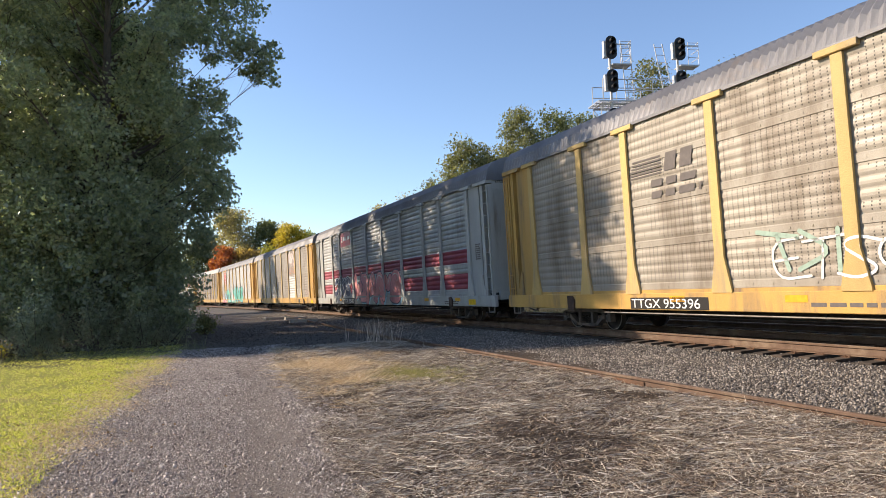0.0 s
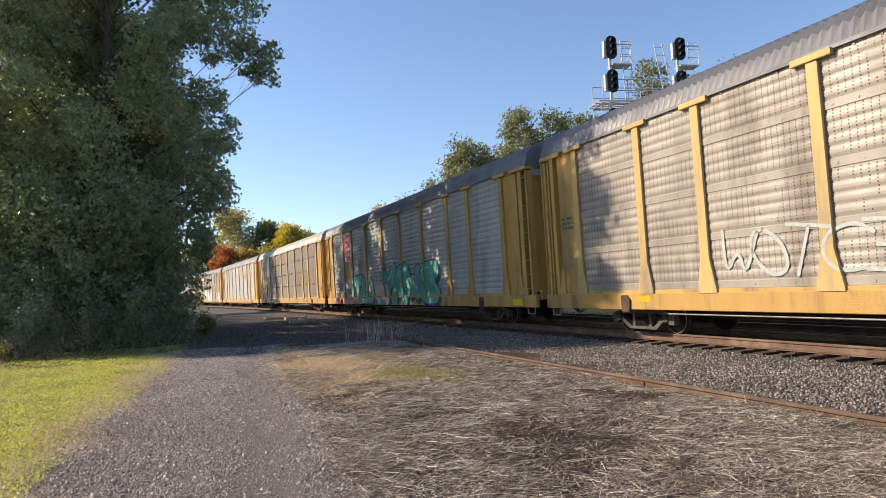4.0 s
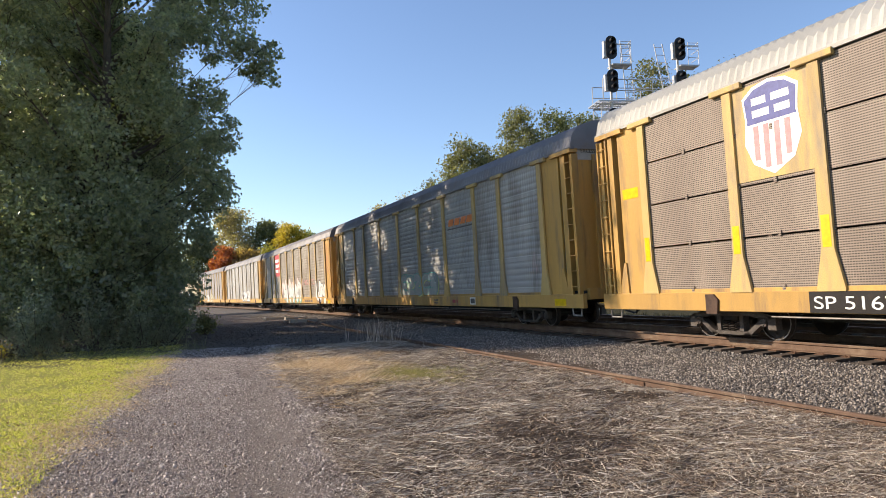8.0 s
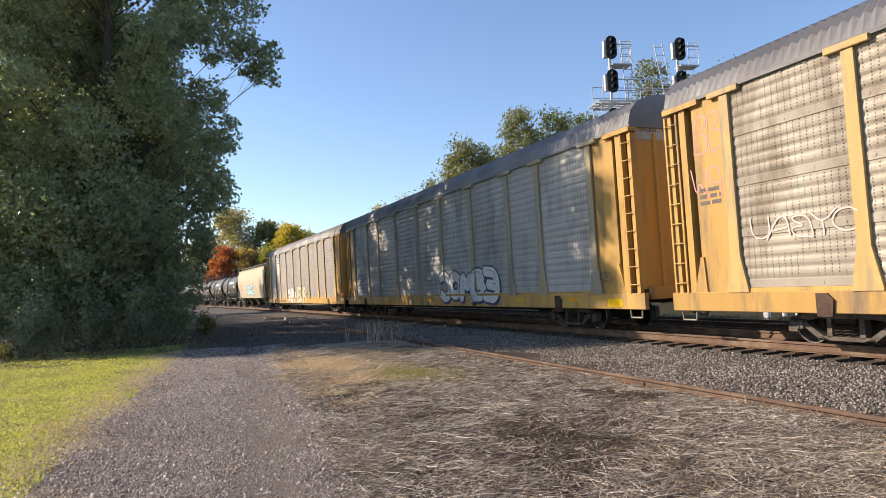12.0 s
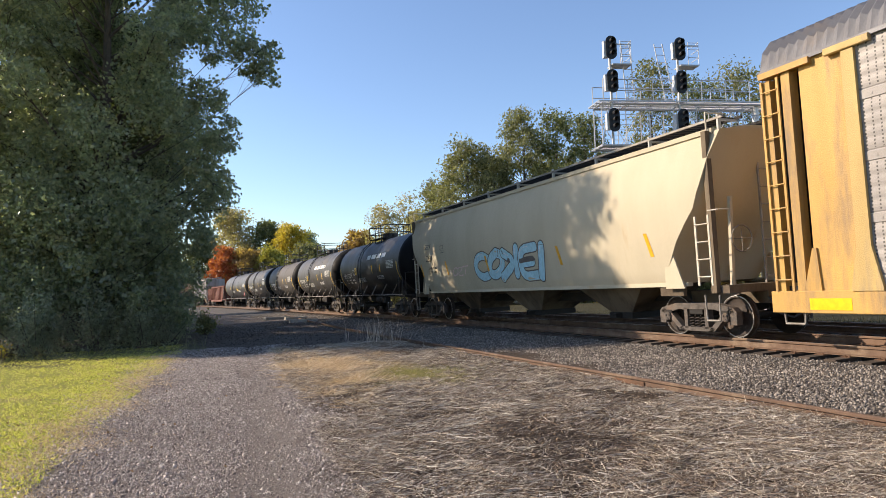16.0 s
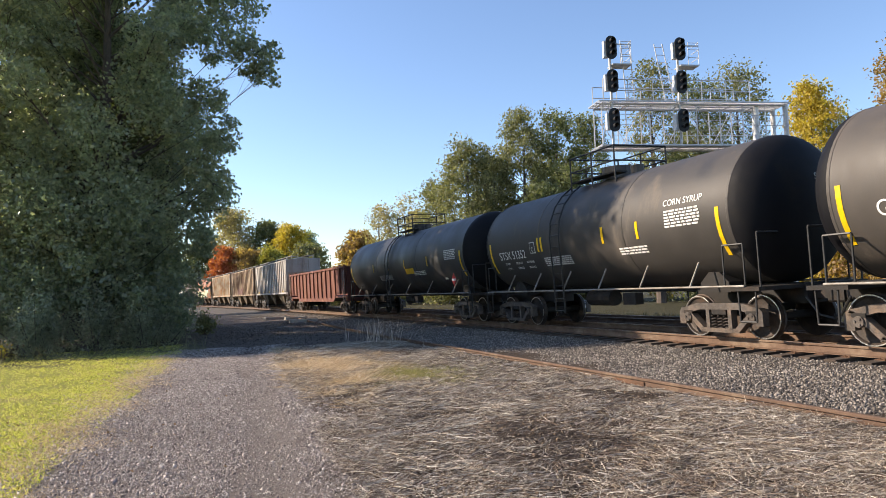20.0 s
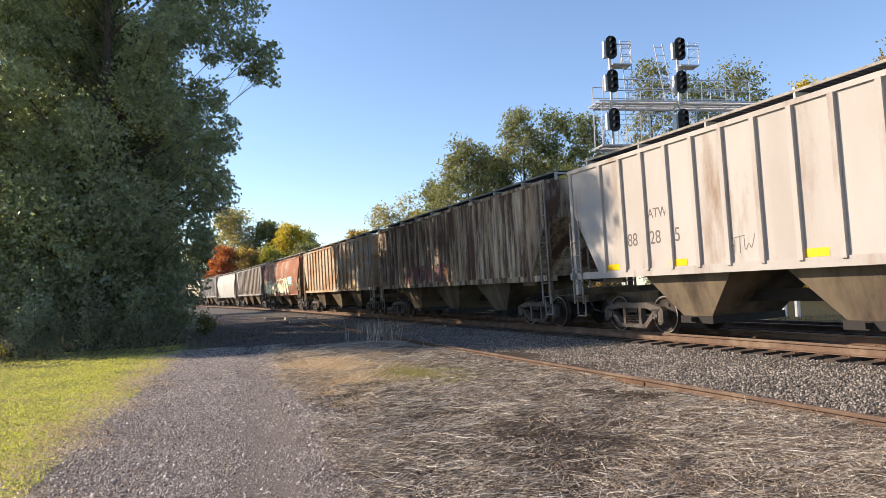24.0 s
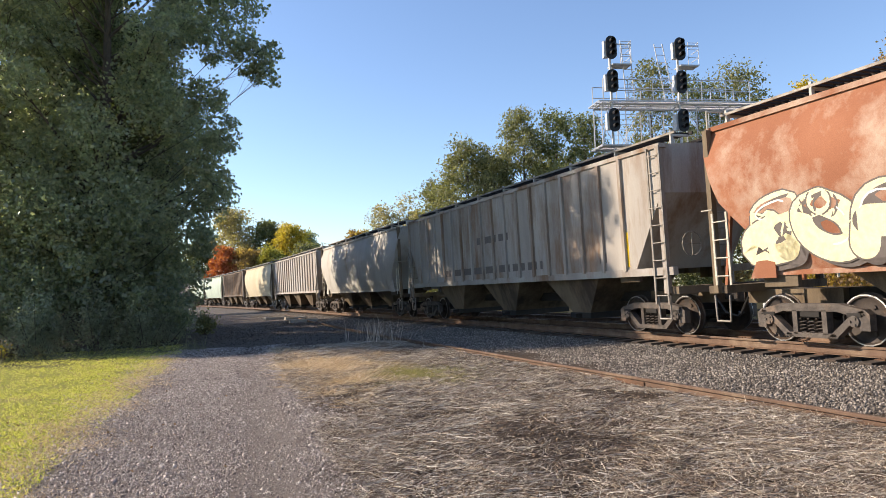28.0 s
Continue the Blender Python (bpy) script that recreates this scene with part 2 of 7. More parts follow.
def leaves(name, at, size, material, rng):
    """Leaves: pointed quads folded a little along the midrib."""
    n = len(at)
    leaf = np.array([(0, -0.5, 0), (0.36, 0.0, 0.1), (0, 0.55, 0), (-0.36, 0.0, 0.1)])
    v = np.einsum("nij,kj->nki", turns(rng, n), leaf) * np.asarray(size)[:, None, None] + np.asarray(at)[:, None, :]
    f = np.array([(0, 1, 2, 3)])
    return cloth(name, v.reshape(-1, 3), (f[None] + 4 * np.arange(n)[:, None, None]).reshape(-1, 4), material)


def scatter_mat(name, stops, rough=0.8, glow_through=0.0, noise_scale=0.6, spec=0.3, tint=(1.6, 1.7, 0.5)):
    """For scattered pieces: each piece takes its own tone; patches of tone across the whole."""
    m, nt, bsdf = nodes_of(name)
    geo = nt.nodes.new("ShaderNodeNewGeometry")
    n = noise_at(nt, geo.outputs["Position"], noise_scale, 3.0)
    fac = calc(nt, "ADD", calc(nt, "MULTIPLY", geo.outputs["Random Per Island"], 0.65), calc(nt, "MULTIPLY", n, 0.35))
    col = ramp(nt, fac, stops)
    nt.links.new(col, bsdf.inputs["Base Color"])
    bsdf.inputs["Roughness"].default_value = rough
    bsdf.inputs["Specular IOR Level"].default_value = spec
    if glow_through:
        tr = nt.nodes.new("ShaderNodeBsdfTranslucent")
        nt.links.new(mix(nt, 1.0, col, tint, "MULTIPLY"), tr.inputs[0])
        mx = nt.nodes.new("ShaderNodeMixShader")
        mx.inputs[0].default_value = glow_through
        nt.links.new(bsdf.outputs[0], mx.inputs[1])
        nt.links.new(tr.outputs[0], mx.inputs[2])
        nt.links.new(mx.outputs[0], nt.nodes["Material Output"].inputs[0])
    return m


# ---- ground ----
def road_left(y):
    return np.where(y < 21, -2.05 + 0.092 * y, -0.12 + (y - 21) * 0.062)


def road_right(y):
    return 1.0 + 0.085 * y


def ground_height(x, y):
    x, y = np.asarray(x, float), np.asarray(y, float)
    h = 0.02 * np.sin(x * 0.9 + 1) * np.sin(y * 0.55) + 0.012 * np.sin(x * 2.3) * np.sin(y * 1.9 + 2)
    # wheel ruts in the road, the mulch a little higher, the lawn level
    mid = (road_left(y) + road_right(y)) / 2
    h = h - 0.022 * np.exp(-((x - mid - 0.75) / 0.28) ** 2) - 0.012 * np.exp(-((x - mid + 0.7) / 0.3) ** 2)
    h = h + 0.05 / (1 + np.exp(np.clip(-(x - road_right(y) - 0.3) * 5, -60, 60))) * (y < 60)
    return np.where(np.hypot(x, y) > 130, 0.0, h)


def ground_material():
    m, nt, bsdf = nodes_of("ground_earth")
    pos = nt.nodes.new("ShaderNodeNewGeometry").outputs["Position"]
    sep = nt.nodes.new("ShaderNodeSeparateXYZ")
    nt.links.new(pos, sep.inputs[0])
    x, y = sep.outputs[0], sep.outputs[1]
    wob = calc(nt, "MULTIPLY", calc(nt, "SUBTRACT", noise_at(nt, pos, 0.9, 5.0), 0.5), 1.6)
    wob2 = calc(nt, "MULTIPLY", calc(nt, "SUBTRACT", noise_at(nt, pos, 3.5, 4.0), 0.5), 0.7)
    wob = calc(nt, "ADD", wob, wob2)
    fine = noise_at(nt, pos, 45.0, 6.0, rough=0.75)
    mid = noise_at(nt, pos, 7.0, 6.0)
    gravel = mix(nt, ramp(nt, fine, [(0.3, (0, 0, 0)), (0.7, (1, 1, 1))]), (0.15, 0.125, 0.112), (0.46, 0.4, 0.36))
    gravel = mix(nt, ramp(nt, mid, [(0.4, (0, 0, 0)), (0.75, (1, 1, 1))]), gravel, (0.25, 0.2, 0.17))
    centre = calc(nt, "SUBTRACT", x, calc(nt, "MULTIPLY", y, 0.0885))
    rut = calc(nt, "ABSOLUTE", calc(nt, "ADD", calc(nt, "SUBTRACT", centre, 0.3), calc(nt, "MULTIPLY", calc(nt, "ADD", noise_at(nt, pos, 0.8, 4.0), -0.5), 0.5)))
    rut = calc(nt, "SUBTRACT", 1.0, calc(nt, "DIVIDE", rut, 0.34), True)
    gravel = mix(nt, calc(nt, "MULTIPLY", calc(nt, "MULTIPLY", rut, noise_at(nt, pos, 3.0, 4.0)), 1.1, True), gravel, mix(nt, ramp(nt, fine, [(0.35, (0, 0, 0)), (0.65, (1, 1, 1))]), (0.17, 0.145, 0.13), (0.36, 0.315, 0.28)))
    lawn = mix(nt, mid, (0.22, 0.24, 0.05), (0.42, 0.4, 0.12))
    lawn = mix(nt, ramp(nt, noise_at(nt, pos, 0.7, 4.0), [(0.5, (0, 0, 0)), (0.7, (1, 1, 1))]), lawn, (0.36, 0.28, 0.14))
    mulch = mix(nt, ramp(nt, fine, [(0.35, (0, 0, 0)), (0.7, (1, 1, 1))]), (0.03, 0.022, 0.017), (0.15, 0.115, 0.09))
    # dirt of the crossing, the trees' shade put into its colour
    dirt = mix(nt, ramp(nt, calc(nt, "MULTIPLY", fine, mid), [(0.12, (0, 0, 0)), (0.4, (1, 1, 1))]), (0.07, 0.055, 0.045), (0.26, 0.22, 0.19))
    far = mix(nt, mid, (0.03, 0.032, 0.016), (0.085, 0.075, 0.04))

    def edge(value, width):
        return calc(nt, "DIVIDE", calc(nt, "ADD", value, width), 2 * width, True)

    left = calc(nt, "SUBTRACT", calc(nt, "SUBTRACT", x, calc(nt, "MULTIPLY", y, 0.092)), -2.05)
    right = calc(nt, "SUBTRACT", calc(nt, "SUBTRACT", x, calc(nt, "MULTIPLY", y, 0.085)), 1.0)
    col = mix(nt, edge(calc(nt, "ADD", left, calc(nt, "MULTIPLY", wob, 0.5)), 0.35), lawn, gravel)
    col = mix(nt, edge(calc(nt, "ADD", right, calc(nt, "MULTIPLY", wob, 0.8)), 0.4), col, mulch)
    # the shade-darkened dirt sets in about where the trees' shadow begins
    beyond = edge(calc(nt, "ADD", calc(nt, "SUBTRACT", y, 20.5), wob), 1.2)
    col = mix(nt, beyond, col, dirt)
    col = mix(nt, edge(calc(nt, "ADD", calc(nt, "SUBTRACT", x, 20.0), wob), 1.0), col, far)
    # one flat dark olive tone over the ground under the trees
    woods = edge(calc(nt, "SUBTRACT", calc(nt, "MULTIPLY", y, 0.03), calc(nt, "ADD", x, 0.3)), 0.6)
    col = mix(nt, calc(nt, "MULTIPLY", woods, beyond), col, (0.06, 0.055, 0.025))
    nt.links.new(col, bsdf.inputs["Base Color"])
    bsdf.inputs["Roughness"].default_value = 0.95
    bsdf.inputs["Specular IOR Level"].default_value = 0.2
    bump(nt, bsdf, calc(nt, "ADD", fine, calc(nt, "MULTIPLY", mid, 0.8)), 1.0, 0.09)
    return m


def build_ground():
    def spread(a, b, c, n):
        u = np.linspace(-1, 1, n)
        w = np.sinh(u * 7.5) / math.sinh(7.5)
        return c + np.where(w < 0, w * (c - a), w * (b - c))
    xs, ys = spread(-900, 900, 2.5, 250), spread(-300, 2400, 9.0, 310)
    X, Y = np.meshgrid(xs, ys)
    Z = ground_height(X, Y)
    n = len(xs)
    i = (np.arange(len(ys) - 1)[:, None] * n + np.arange(n - 1)[None]).ravel()
    faces = np.stack([i, i + 1, i + n + 1, i + n], 1)
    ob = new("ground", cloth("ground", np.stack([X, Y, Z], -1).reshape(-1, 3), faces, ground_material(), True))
    tagged(ob, "gravel track, lawn edge, dry mulch and shade-darkened dirt beside the railway", "ground", kind="structure")


BALLAST = scatter_mat("ballast_stone", [(0.1, (0.04, 0.034, 0.03)), (0.5, (0.165, 0.143, 0.122)), (0.9, (0.42, 0.37, 0.315))], 0.9)
BED = surface("ballast_bed", (0.07, 0.06, 0.052), (0.13, 0.112, 0.098), 9.0, 0.95, 0, 0.8, relief=0.05, spread=0)
RAIL_RUST = surface("rusty_rail", (0.175, 0.105, 0.068), (0.13, 0.08, 0.055), 3.0, 0.75, 0.15, 0.35, (0.26, 0.185, 0.125), 0.4, relief=0.004)
BRACKET_RUST = surface("bracket_rust", (0.1, 0.055, 0.035), (0.06, 0.038, 0.028), 5.0, 0.75, 0.1, 0.4)
RAIL_TOP = surface("worn_railhead", (0.38, 0.3, 0.25), (0.3, 0.2, 0.15), 2.0, 0.38, 0.6, 0.2, relief=0)
TIE_WOOD = surface("creosoted_tie", (0.05, 0.038, 0.03), (0.1, 0.075, 0.058), 3.0, 0.9, 0, 0.5, (0.15, 0.12, 0.1), 0.35, (1, 0.15, 1))
PLATE_RUST = surface("tie_plate", (0.17, 0.085, 0.045), (0.1, 0.06, 0.04), 6.0, 0.8, 0.2, 0.4)
RAIL_SECTION = [(-0.075, 0), (0.075, 0), (0.075, 0.012), (0.012, 0.03), (0.009, 0.128), (0.036, 0.142), (0.036, 0.172), (0.028, 0.18),
                (-0.028, 0.18), (-0.036, 0.172), (-0.036, 0.142), (-0.009, 0.128), (-0.012, 0.03), (-0.075, 0.012)]


def swept(section, stations):
    """A section of (across, up), drawn through stations (point, across direction)."""
    return Geo().rings([[p + a * x + Vector((0, 0, z)) for x, z in section] for p, a in stations])


def stations_along(side, z, s_from, s_to, step):
    out = []
    for k in range(int((s_to - s_from) / step) + 1):
        s = s_from + k * step
        a = heading(s)
        out.append((line_at(s, side, z), Vector((math.cos(a), math.sin(a), 0))))
    return out


def build_track(name, offset, cant, label, s_from, s_to):
    track = thing(name, label, "railway track", kind="structure")
    for sign in (-1, 1):
        z = RAIL_Z - 0.18 + (0.045 if cant and sign > 0 else 0.0)
        rail = part("rail", swept(RAIL_SECTION, stations_along(offset + sign * 0.753, z, -40, 300, 4)), RAIL_RUST, track)
        part("running_surface", swept([(-0.026, 0.1785), (0.026, 0.1785), (0.022, 0.1825), (-0.022, 0.1825)],
                                      stations_along(offset + sign * 0.753, z, -40, 300, 4)), RAIL_TOP, rail, "worn bright railhead")
    tie = Geo().box(-1.3, 1.3, -0.115, 0.115, -0.16, 0.0, 0.012).mesh("tie", TIE_WOOD)
    plates = Geo()
    for sx in (-0.753, 0.753):
        plates.box(sx - 0.18, sx + 0.18, -0.095, 0.095, 0.0, 0.012)
        for dx in (-0.11, 0.11):
            plates.box(sx + dx - 0.012, sx + dx + 0.012, -0.05, -0.025, 0.01, 0.035)
            plates.box(sx + dx - 0.012, sx + dx + 0.012, 0.03, 0.055, 0.01, 0.035)
    plates = plates.mesh("tie_plate", PLATE_RUST)
    rng = random.Random(5)
    s = s_from
    while s < s_to:
        m = Matrix.Translation(line_at(s, offset, RAIL_Z - 0.192 + (0.022 if cant else 0))) @ pose(0, 0, 0, 0, -CANT if cant else 0, math.degrees(heading(s)) + rng.uniform(-1, 1))
        ob = part("tie", tie, None, track)
        ob.matrix_basis = m @ Matrix.Translation((rng.uniform(-0.05, 0.05), 0, rng.uniform(-0.008, 0.004)))
        pl = part("tie_plate", plates, None, ob)
        s += 0.55 + rng.uniform(-0.03, 0.03)
    return track


def ballast_height(side):
    """Height of the bed across the line: a shoulder towards the camera, a level top, a second track beyond."""
    pts = [(-5.6, -0.12), (-4.9, 0.03), (-2.2, 0.11), (-1.4, 0.185), (1.4, 0.21), (2.3, 0.18), (2.8, 0.2), (6.2, 0.245), (7.0, 0.18), (8.6, -0.12)]
    return np.interp(side, [p[0] for p in pts], [p[1] for p in pts])


def build_ballast():
    sides = [-5.6, -4.9, -3.8, -2.9, -2.2, -1.4, -0.6, 0.6, 1.4, 2.3, 2.8, 4.5, 6.2, 7.0, 8.6]
    rings = []
    for k in range(0, 86):
        s = -40 + 4 * k
        a = heading(s)
        rings.append([line_at(s, d, float(ballast_height(d))) for d in sides])
    bed = Geo().rings(rings, closed=False, caps=False)
    ob = tagged(new("ballast_bed", bed.mesh("ballast_bed", BED)), "raised bed of grey crushed stone under the tracks", "ballast", kind="structure")
    rng = np.random.default_rng(11)

    def field(n, s0, s1, d0, d1, lo, hi, power=1.0):
        s = s0 + (s1 - s0) * rng.random(n) ** power
        d = rng.uniform(d0, d1, n)
        at = np.array([line_at(a, b) for a, b in zip(s, d)])
        at[:, 2] = ballast_height(d) + rng.uniform(-0.012, 0.012, n)
        return at, rng.uniform(lo, hi, n)
    sets = [field(50000, 3, 26, -5.0, -1.25, 0.018, 0.042, 1.5), field(10000, 26, 60, -5.2, -1.3, 0.035, 0.06), field(8000, 2, 40, -1.3, 2.6, 0.03, 0.05, 1.4),
            field(2500, 2, 30, 2.6, 8.0, 0.04, 0.06)]
    at, size = np.concatenate([a for a, b in sets]), np.concatenate([b for a, b in sets])
    tagged(new("ballast_stones", stones("ballast_stones", at, size, BALLAST, rng)), "loose grey crushed stones of the railway ballast", "ballast", kind="stuff")


STRAW = scatter_mat("dry_straw", [(0.1, (0.15, 0.105, 0.07)), (0.38, (0.42, 0.345, 0.26)), (0.7, (0.68, 0.6, 0.49)), (0.95, (0.88, 0.83, 0.73))], 0.7)
DARK_STRAW = scatter_mat("rotten_stalks", [(0.1, (0.05, 0.035, 0.025)), (0.6, (0.16, 0.11, 0.08)), (0.9, (0.3, 0.24, 0.18))], 0.8)
GRASS = scatter_mat("lawn_grass", [(0.15, (0.12, 0.14, 0.03)), (0.38, (0.42, 0.44, 0.12)), (0.66, (0.62, 0.59, 0.21)), (0.9, (0.76, 0.64, 0.38))], 0.6, 0.45, 2.2, tint=(1.3, 1.35, 0.6))
TAN_GRASS = scatter_mat("dry_grass", [(0.1, (0.22, 0.155, 0.095)), (0.45, (0.58, 0.45, 0.29)), (0.9, (0.88, 0.77, 0.57))], 0.7, 0.2, 1.5, tint=(1.3, 1.1, 0.8))
LITTER = scatter_mat("leaf_litter", [(0.1, (0.12, 0.06, 0.03)), (0.5, (0.34, 0.2, 0.09)), (0.9, (0.55, 0.4, 0.2))], 0.7)
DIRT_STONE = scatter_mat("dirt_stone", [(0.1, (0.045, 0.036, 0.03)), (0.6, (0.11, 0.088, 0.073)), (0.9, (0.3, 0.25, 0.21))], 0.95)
MULCH_CHIP = scatter_mat("mulch_chip", [(0.1, (0.03, 0.022, 0.017)), (0.5, (0.1, 0.07, 0.05)), (0.8, (0.24, 0.17, 0.11)), (0.95, (0.4, 0.34, 0.27))], 0.95)
GREEN_WEED = scatter_mat("green_weed_blades", [(0.1, (0.1, 0.1, 0.035)), (0.5, (0.26, 0.25, 0.1)), (0.9, (0.5, 0.44, 0.24))], 0.8, 0.3, tint=(1.3, 1.3, 0.7))
WEEDS = scatter_mat("tall_weeds", [(0.1, (0.06, 0.055, 0.025)), (0.5, (0.14, 0.12, 0.06)), (0.9, (0.26, 0.22, 0.12))], 0.8, 0.2, tint=(1.3, 1.2, 0.8))
GRAVEL = scatter_mat("road_gravel", [(0.1, (0.1, 0.083, 0.076)), (0.45, (0.31, 0.265, 0.24)), (0.9, (0.66, 0.59, 0.54))], 0.95)


def place(x, y):
    return np.stack([x, y, ground_height(x, y)], 1)


def build_scatter():
    rng = np.random.default_rng(3)
    # straw and stalks mown down between the road and the loose rail, lying in swathes
    n = 250000
    y = 3.0 + 18.5 * rng.random(n) ** 1.75
    x = road_right(y) - 0.15 + (6.75 - road_right(y) + 0.15) * rng.random(n)
    patchy = np.sin(x * 1.7 + 2 * np.sin(y * 0.8)) + np.sin(y * 1.3 - x) + 0.7 * np.sin(x * 4.3 + 3 * np.sin(y * 2.1))
    keep = patchy + rng.normal(0, 0.9, n) > -0.95
    x, y = x[keep], y[keep]
    n = len(x)
    foot = place(x, y)
    foot[:, 2] += rng.uniform(0.0, 0.05, n) * (patchy[keep] > 0.3) + rng.uniform(0.0, 0.02, n)
    ang = 0.1 + 0.4 * np.sin(x * 1.9 + 2.3 * np.sin(y * 1.4)) + rng.normal(0, 0.75, n) + (rng.random(n) < 0.18) * rng.uniform(0.8, 2.4, n)
    ln = 0.025 + 0.36 * rng.random(n) ** 3.4
    tip = foot + np.stack([np.cos(ang) * ln, np.sin(ang) * ln, rng.normal(0.008, 0.018, n)], 1)
    k = int(n * 0.62)
    tagged(new("straw_litter", blades("straw_litter", foot[:k], tip[:k], rng.uniform(0.0009, 0.0023, k) * (1 + foot[:k, 1] * 0.03), STRAW, rng, 0.02)),
           "bleached straw and mown stalks strewn on the ground", "straw", kind="stuff")
    tagged(new("stalk_litter", blades("stalk_litter", foot[k:], tip[k:], rng.uniform(0.001, 0.0035, n - k), DARK_STRAW, rng, 0.05)),
           "rotting brown stalks strewn among the straw", "straw", kind="stuff")
    # broken clods and wood chips among the straw
    n = 26000
    y = 3.2 + 17 * rng.random(n) ** 1.6
    x = road_right(y) + (6.7 - road_right(y)) * rng.random(n)
    at = place(x, y)
    at[:, 2] += 0.008
    tagged(new("mulch_clods", chips("mulch_clods", at, 0.005 + 0.02 * rng.random(n) ** 4, MULCH_CHIP, rng)), "dark clods and chips of bark among the straw", "mulch", kind="stuff")
    # lawn
    n = 120000
    y = 5.0 + 21.0 * rng.random(n) ** 1.35
    x = road_left(y) + 0.25 - rng.exponential(2.6, n) * rng.uniform(0.2, 1.6, n)
    keep = (x > -9) & (np.sin(x * 2.1 + y) * 0.2 + np.sin(y * 3.3) * 0.12 + x + rng.normal(0, 0.3, n) + rng.exponential(0.28, n) < road_left(y) + 0.12) & (np.sin(x * 3.1 + 1.7 * np.sin(y * 2.3)) + np.sin(y * 2.9 + x) + rng.normal(0, 0.8, n) > -1.3)
    x, y = x[keep], y[keep]
    n = len(x)
    foot = place(x, y)
    tip = foot + np.stack([rng.normal(0, 0.022, n), rng.normal(0, 0.022, n), 0.008 + 0.035 * rng.random(n) ** 2], 1)
    tagged(new("lawn_grass", blades("lawn_grass", foot, tip, rng.uniform(0.0025, 0.0055, n) * (1 + y * 0.02), GRASS, rng)),
           "short sunlit green lawn grass beside the gravel track", "grass", kind="stuff")
    n = 24000
    y = 4.6 + 17.0 * rng.random(n) ** 1.3
    x = road_left(y) - 0.12 + rng.normal(0, 0.28, n) + 0.16 * np.sin(y * 2.3) + 0.1 * np.sin(y * 5.9)
    foot = place(x, y)
    tip = foot + np.stack([rng.normal(0, 0.03, n), rng.normal(0, 0.03, n), 0.006 + 0.03 * rng.random(n) ** 2], 1)
    tagged(new("lawn_edge_grass", blades("lawn_edge_grass", foot, tip, rng.uniform(0.002, 0.0045, n) * (1 + y * 0.02), TAN_GRASS, rng)),
           "sparse tan grass between lawn and gravel", "grass", kind="stuff")
    # fallen leaves on the lawn and along the road
    n = 320
    y = 5.5 + 17 * rng.random(n) ** 1.3
    x = road_left(y) + rng.normal(-0.4, 1.1, n)
    at = place(x, y)
    at[:, 2] += 0.014
    tagged(new("fallen_leaves", leaves("fallen_leaves", at, rng.uniform(0.02, 0.05, n), LITTER, rng)), "dry brown leaves fallen on the lawn", "leaves", kind="stuff")
    # dry grass beside the road, in loose tufts
    n = 26000
    hub = np.stack([rng.normal(3.0, 0.6, 150), rng.normal(14.6, 1.7, 150)], 1)
    hub = hub[hub[:, 0] > road_right(hub[:, 1]) + 0.15]
    pick = rng.integers(0, len(hub), n)
    tall = rng.uniform(0.25, 1.0, len(hub))[pick]
    off = rng.normal(0, 0.16, (n, 2))
    foot = place(hub[pick, 0] + off[:, 0], hub[pick, 1] + off[:, 1])
    tip = foot + np.stack([off[:, 0] * 0.6 + rng.normal(0.02, 0.07, n), off[:, 1] * 0.6 + rng.normal(0, 0.07, n), 0.01 + 0.14 * rng.random(n) ** 1.6 * tall], 1)
    tagged(new("dry_grass_patch", blades("dry_grass_patch", foot, tip, rng.uniform(0.0018, 0.0045, n), TAN_GRASS, rng)),
           "patch of tan dry grass at the road's edge", "grass", kind="stuff")
    n = 7000
    x, y = 4.3 + 0.9 * rng.normal(size=n) * rng.random(n), 12.6 + 1.6 * rng.normal(size=n) * rng.random(n)
    foot = place(x, y)
    tip = foot + np.stack([rng.normal(0, 0.06, n), rng.normal(0, 0.06, n), 0.01 + 0.1 * rng.random(n) ** 2], 1)
    tagged(new("green_weeds", blades("green_weeds", foot, tip, rng.uniform(0.002, 0.005, n), GREEN_WEED, rng)),
           "low green weeds growing through the dry grass", "weeds", kind="stuff")
    # road stones: fine chippings all over, fewer in the worn rut, stray larger ones
    n = 160000
    y = 3.5 + 20 * rng.random(n) ** 1.7
    x = road_left(y) + (road_right(y) - road_left(y) + 0.4) * rng.random(n) + rng.normal(0, 0.2, n) - rng.exponential(0.35, n) * (rng.random(n) < 0.45)
    bare = np.abs(x - 0.0885 * y - 0.3 + 0.12 * np.sin(y * 1.3)) < 0.3
    drift = np.sin(x * 4.1 + 2 * np.sin(y * 1.1)) + np.sin(y * 2.7 + x * 1.3)
    keep = (~bare | (rng.random(n) < 0.35)) & (drift + rng.normal(0, 0.9, n) > -1.9)
    x, y = x[keep], y[keep]
    n = len(x)
    at = place(x, y)
    size = (0.0034 + 0.0065 * rng.random(n) ** 2 + 0.013 * rng.random(n) ** 24) * (1 + y * 0.03)
    at[:, 2] += size * 0.2 + 0.002
    tagged(new("road_stones", chips("road_stones", at, size, GRAVEL, rng)), "loose purplish grey gravel on the track", "gravel", kind="stuff")
    # rubble where the road meets the railway, on dirt toned dark for the shade
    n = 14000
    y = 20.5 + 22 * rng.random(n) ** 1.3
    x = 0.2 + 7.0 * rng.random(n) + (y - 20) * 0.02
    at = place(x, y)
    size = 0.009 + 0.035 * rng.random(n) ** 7
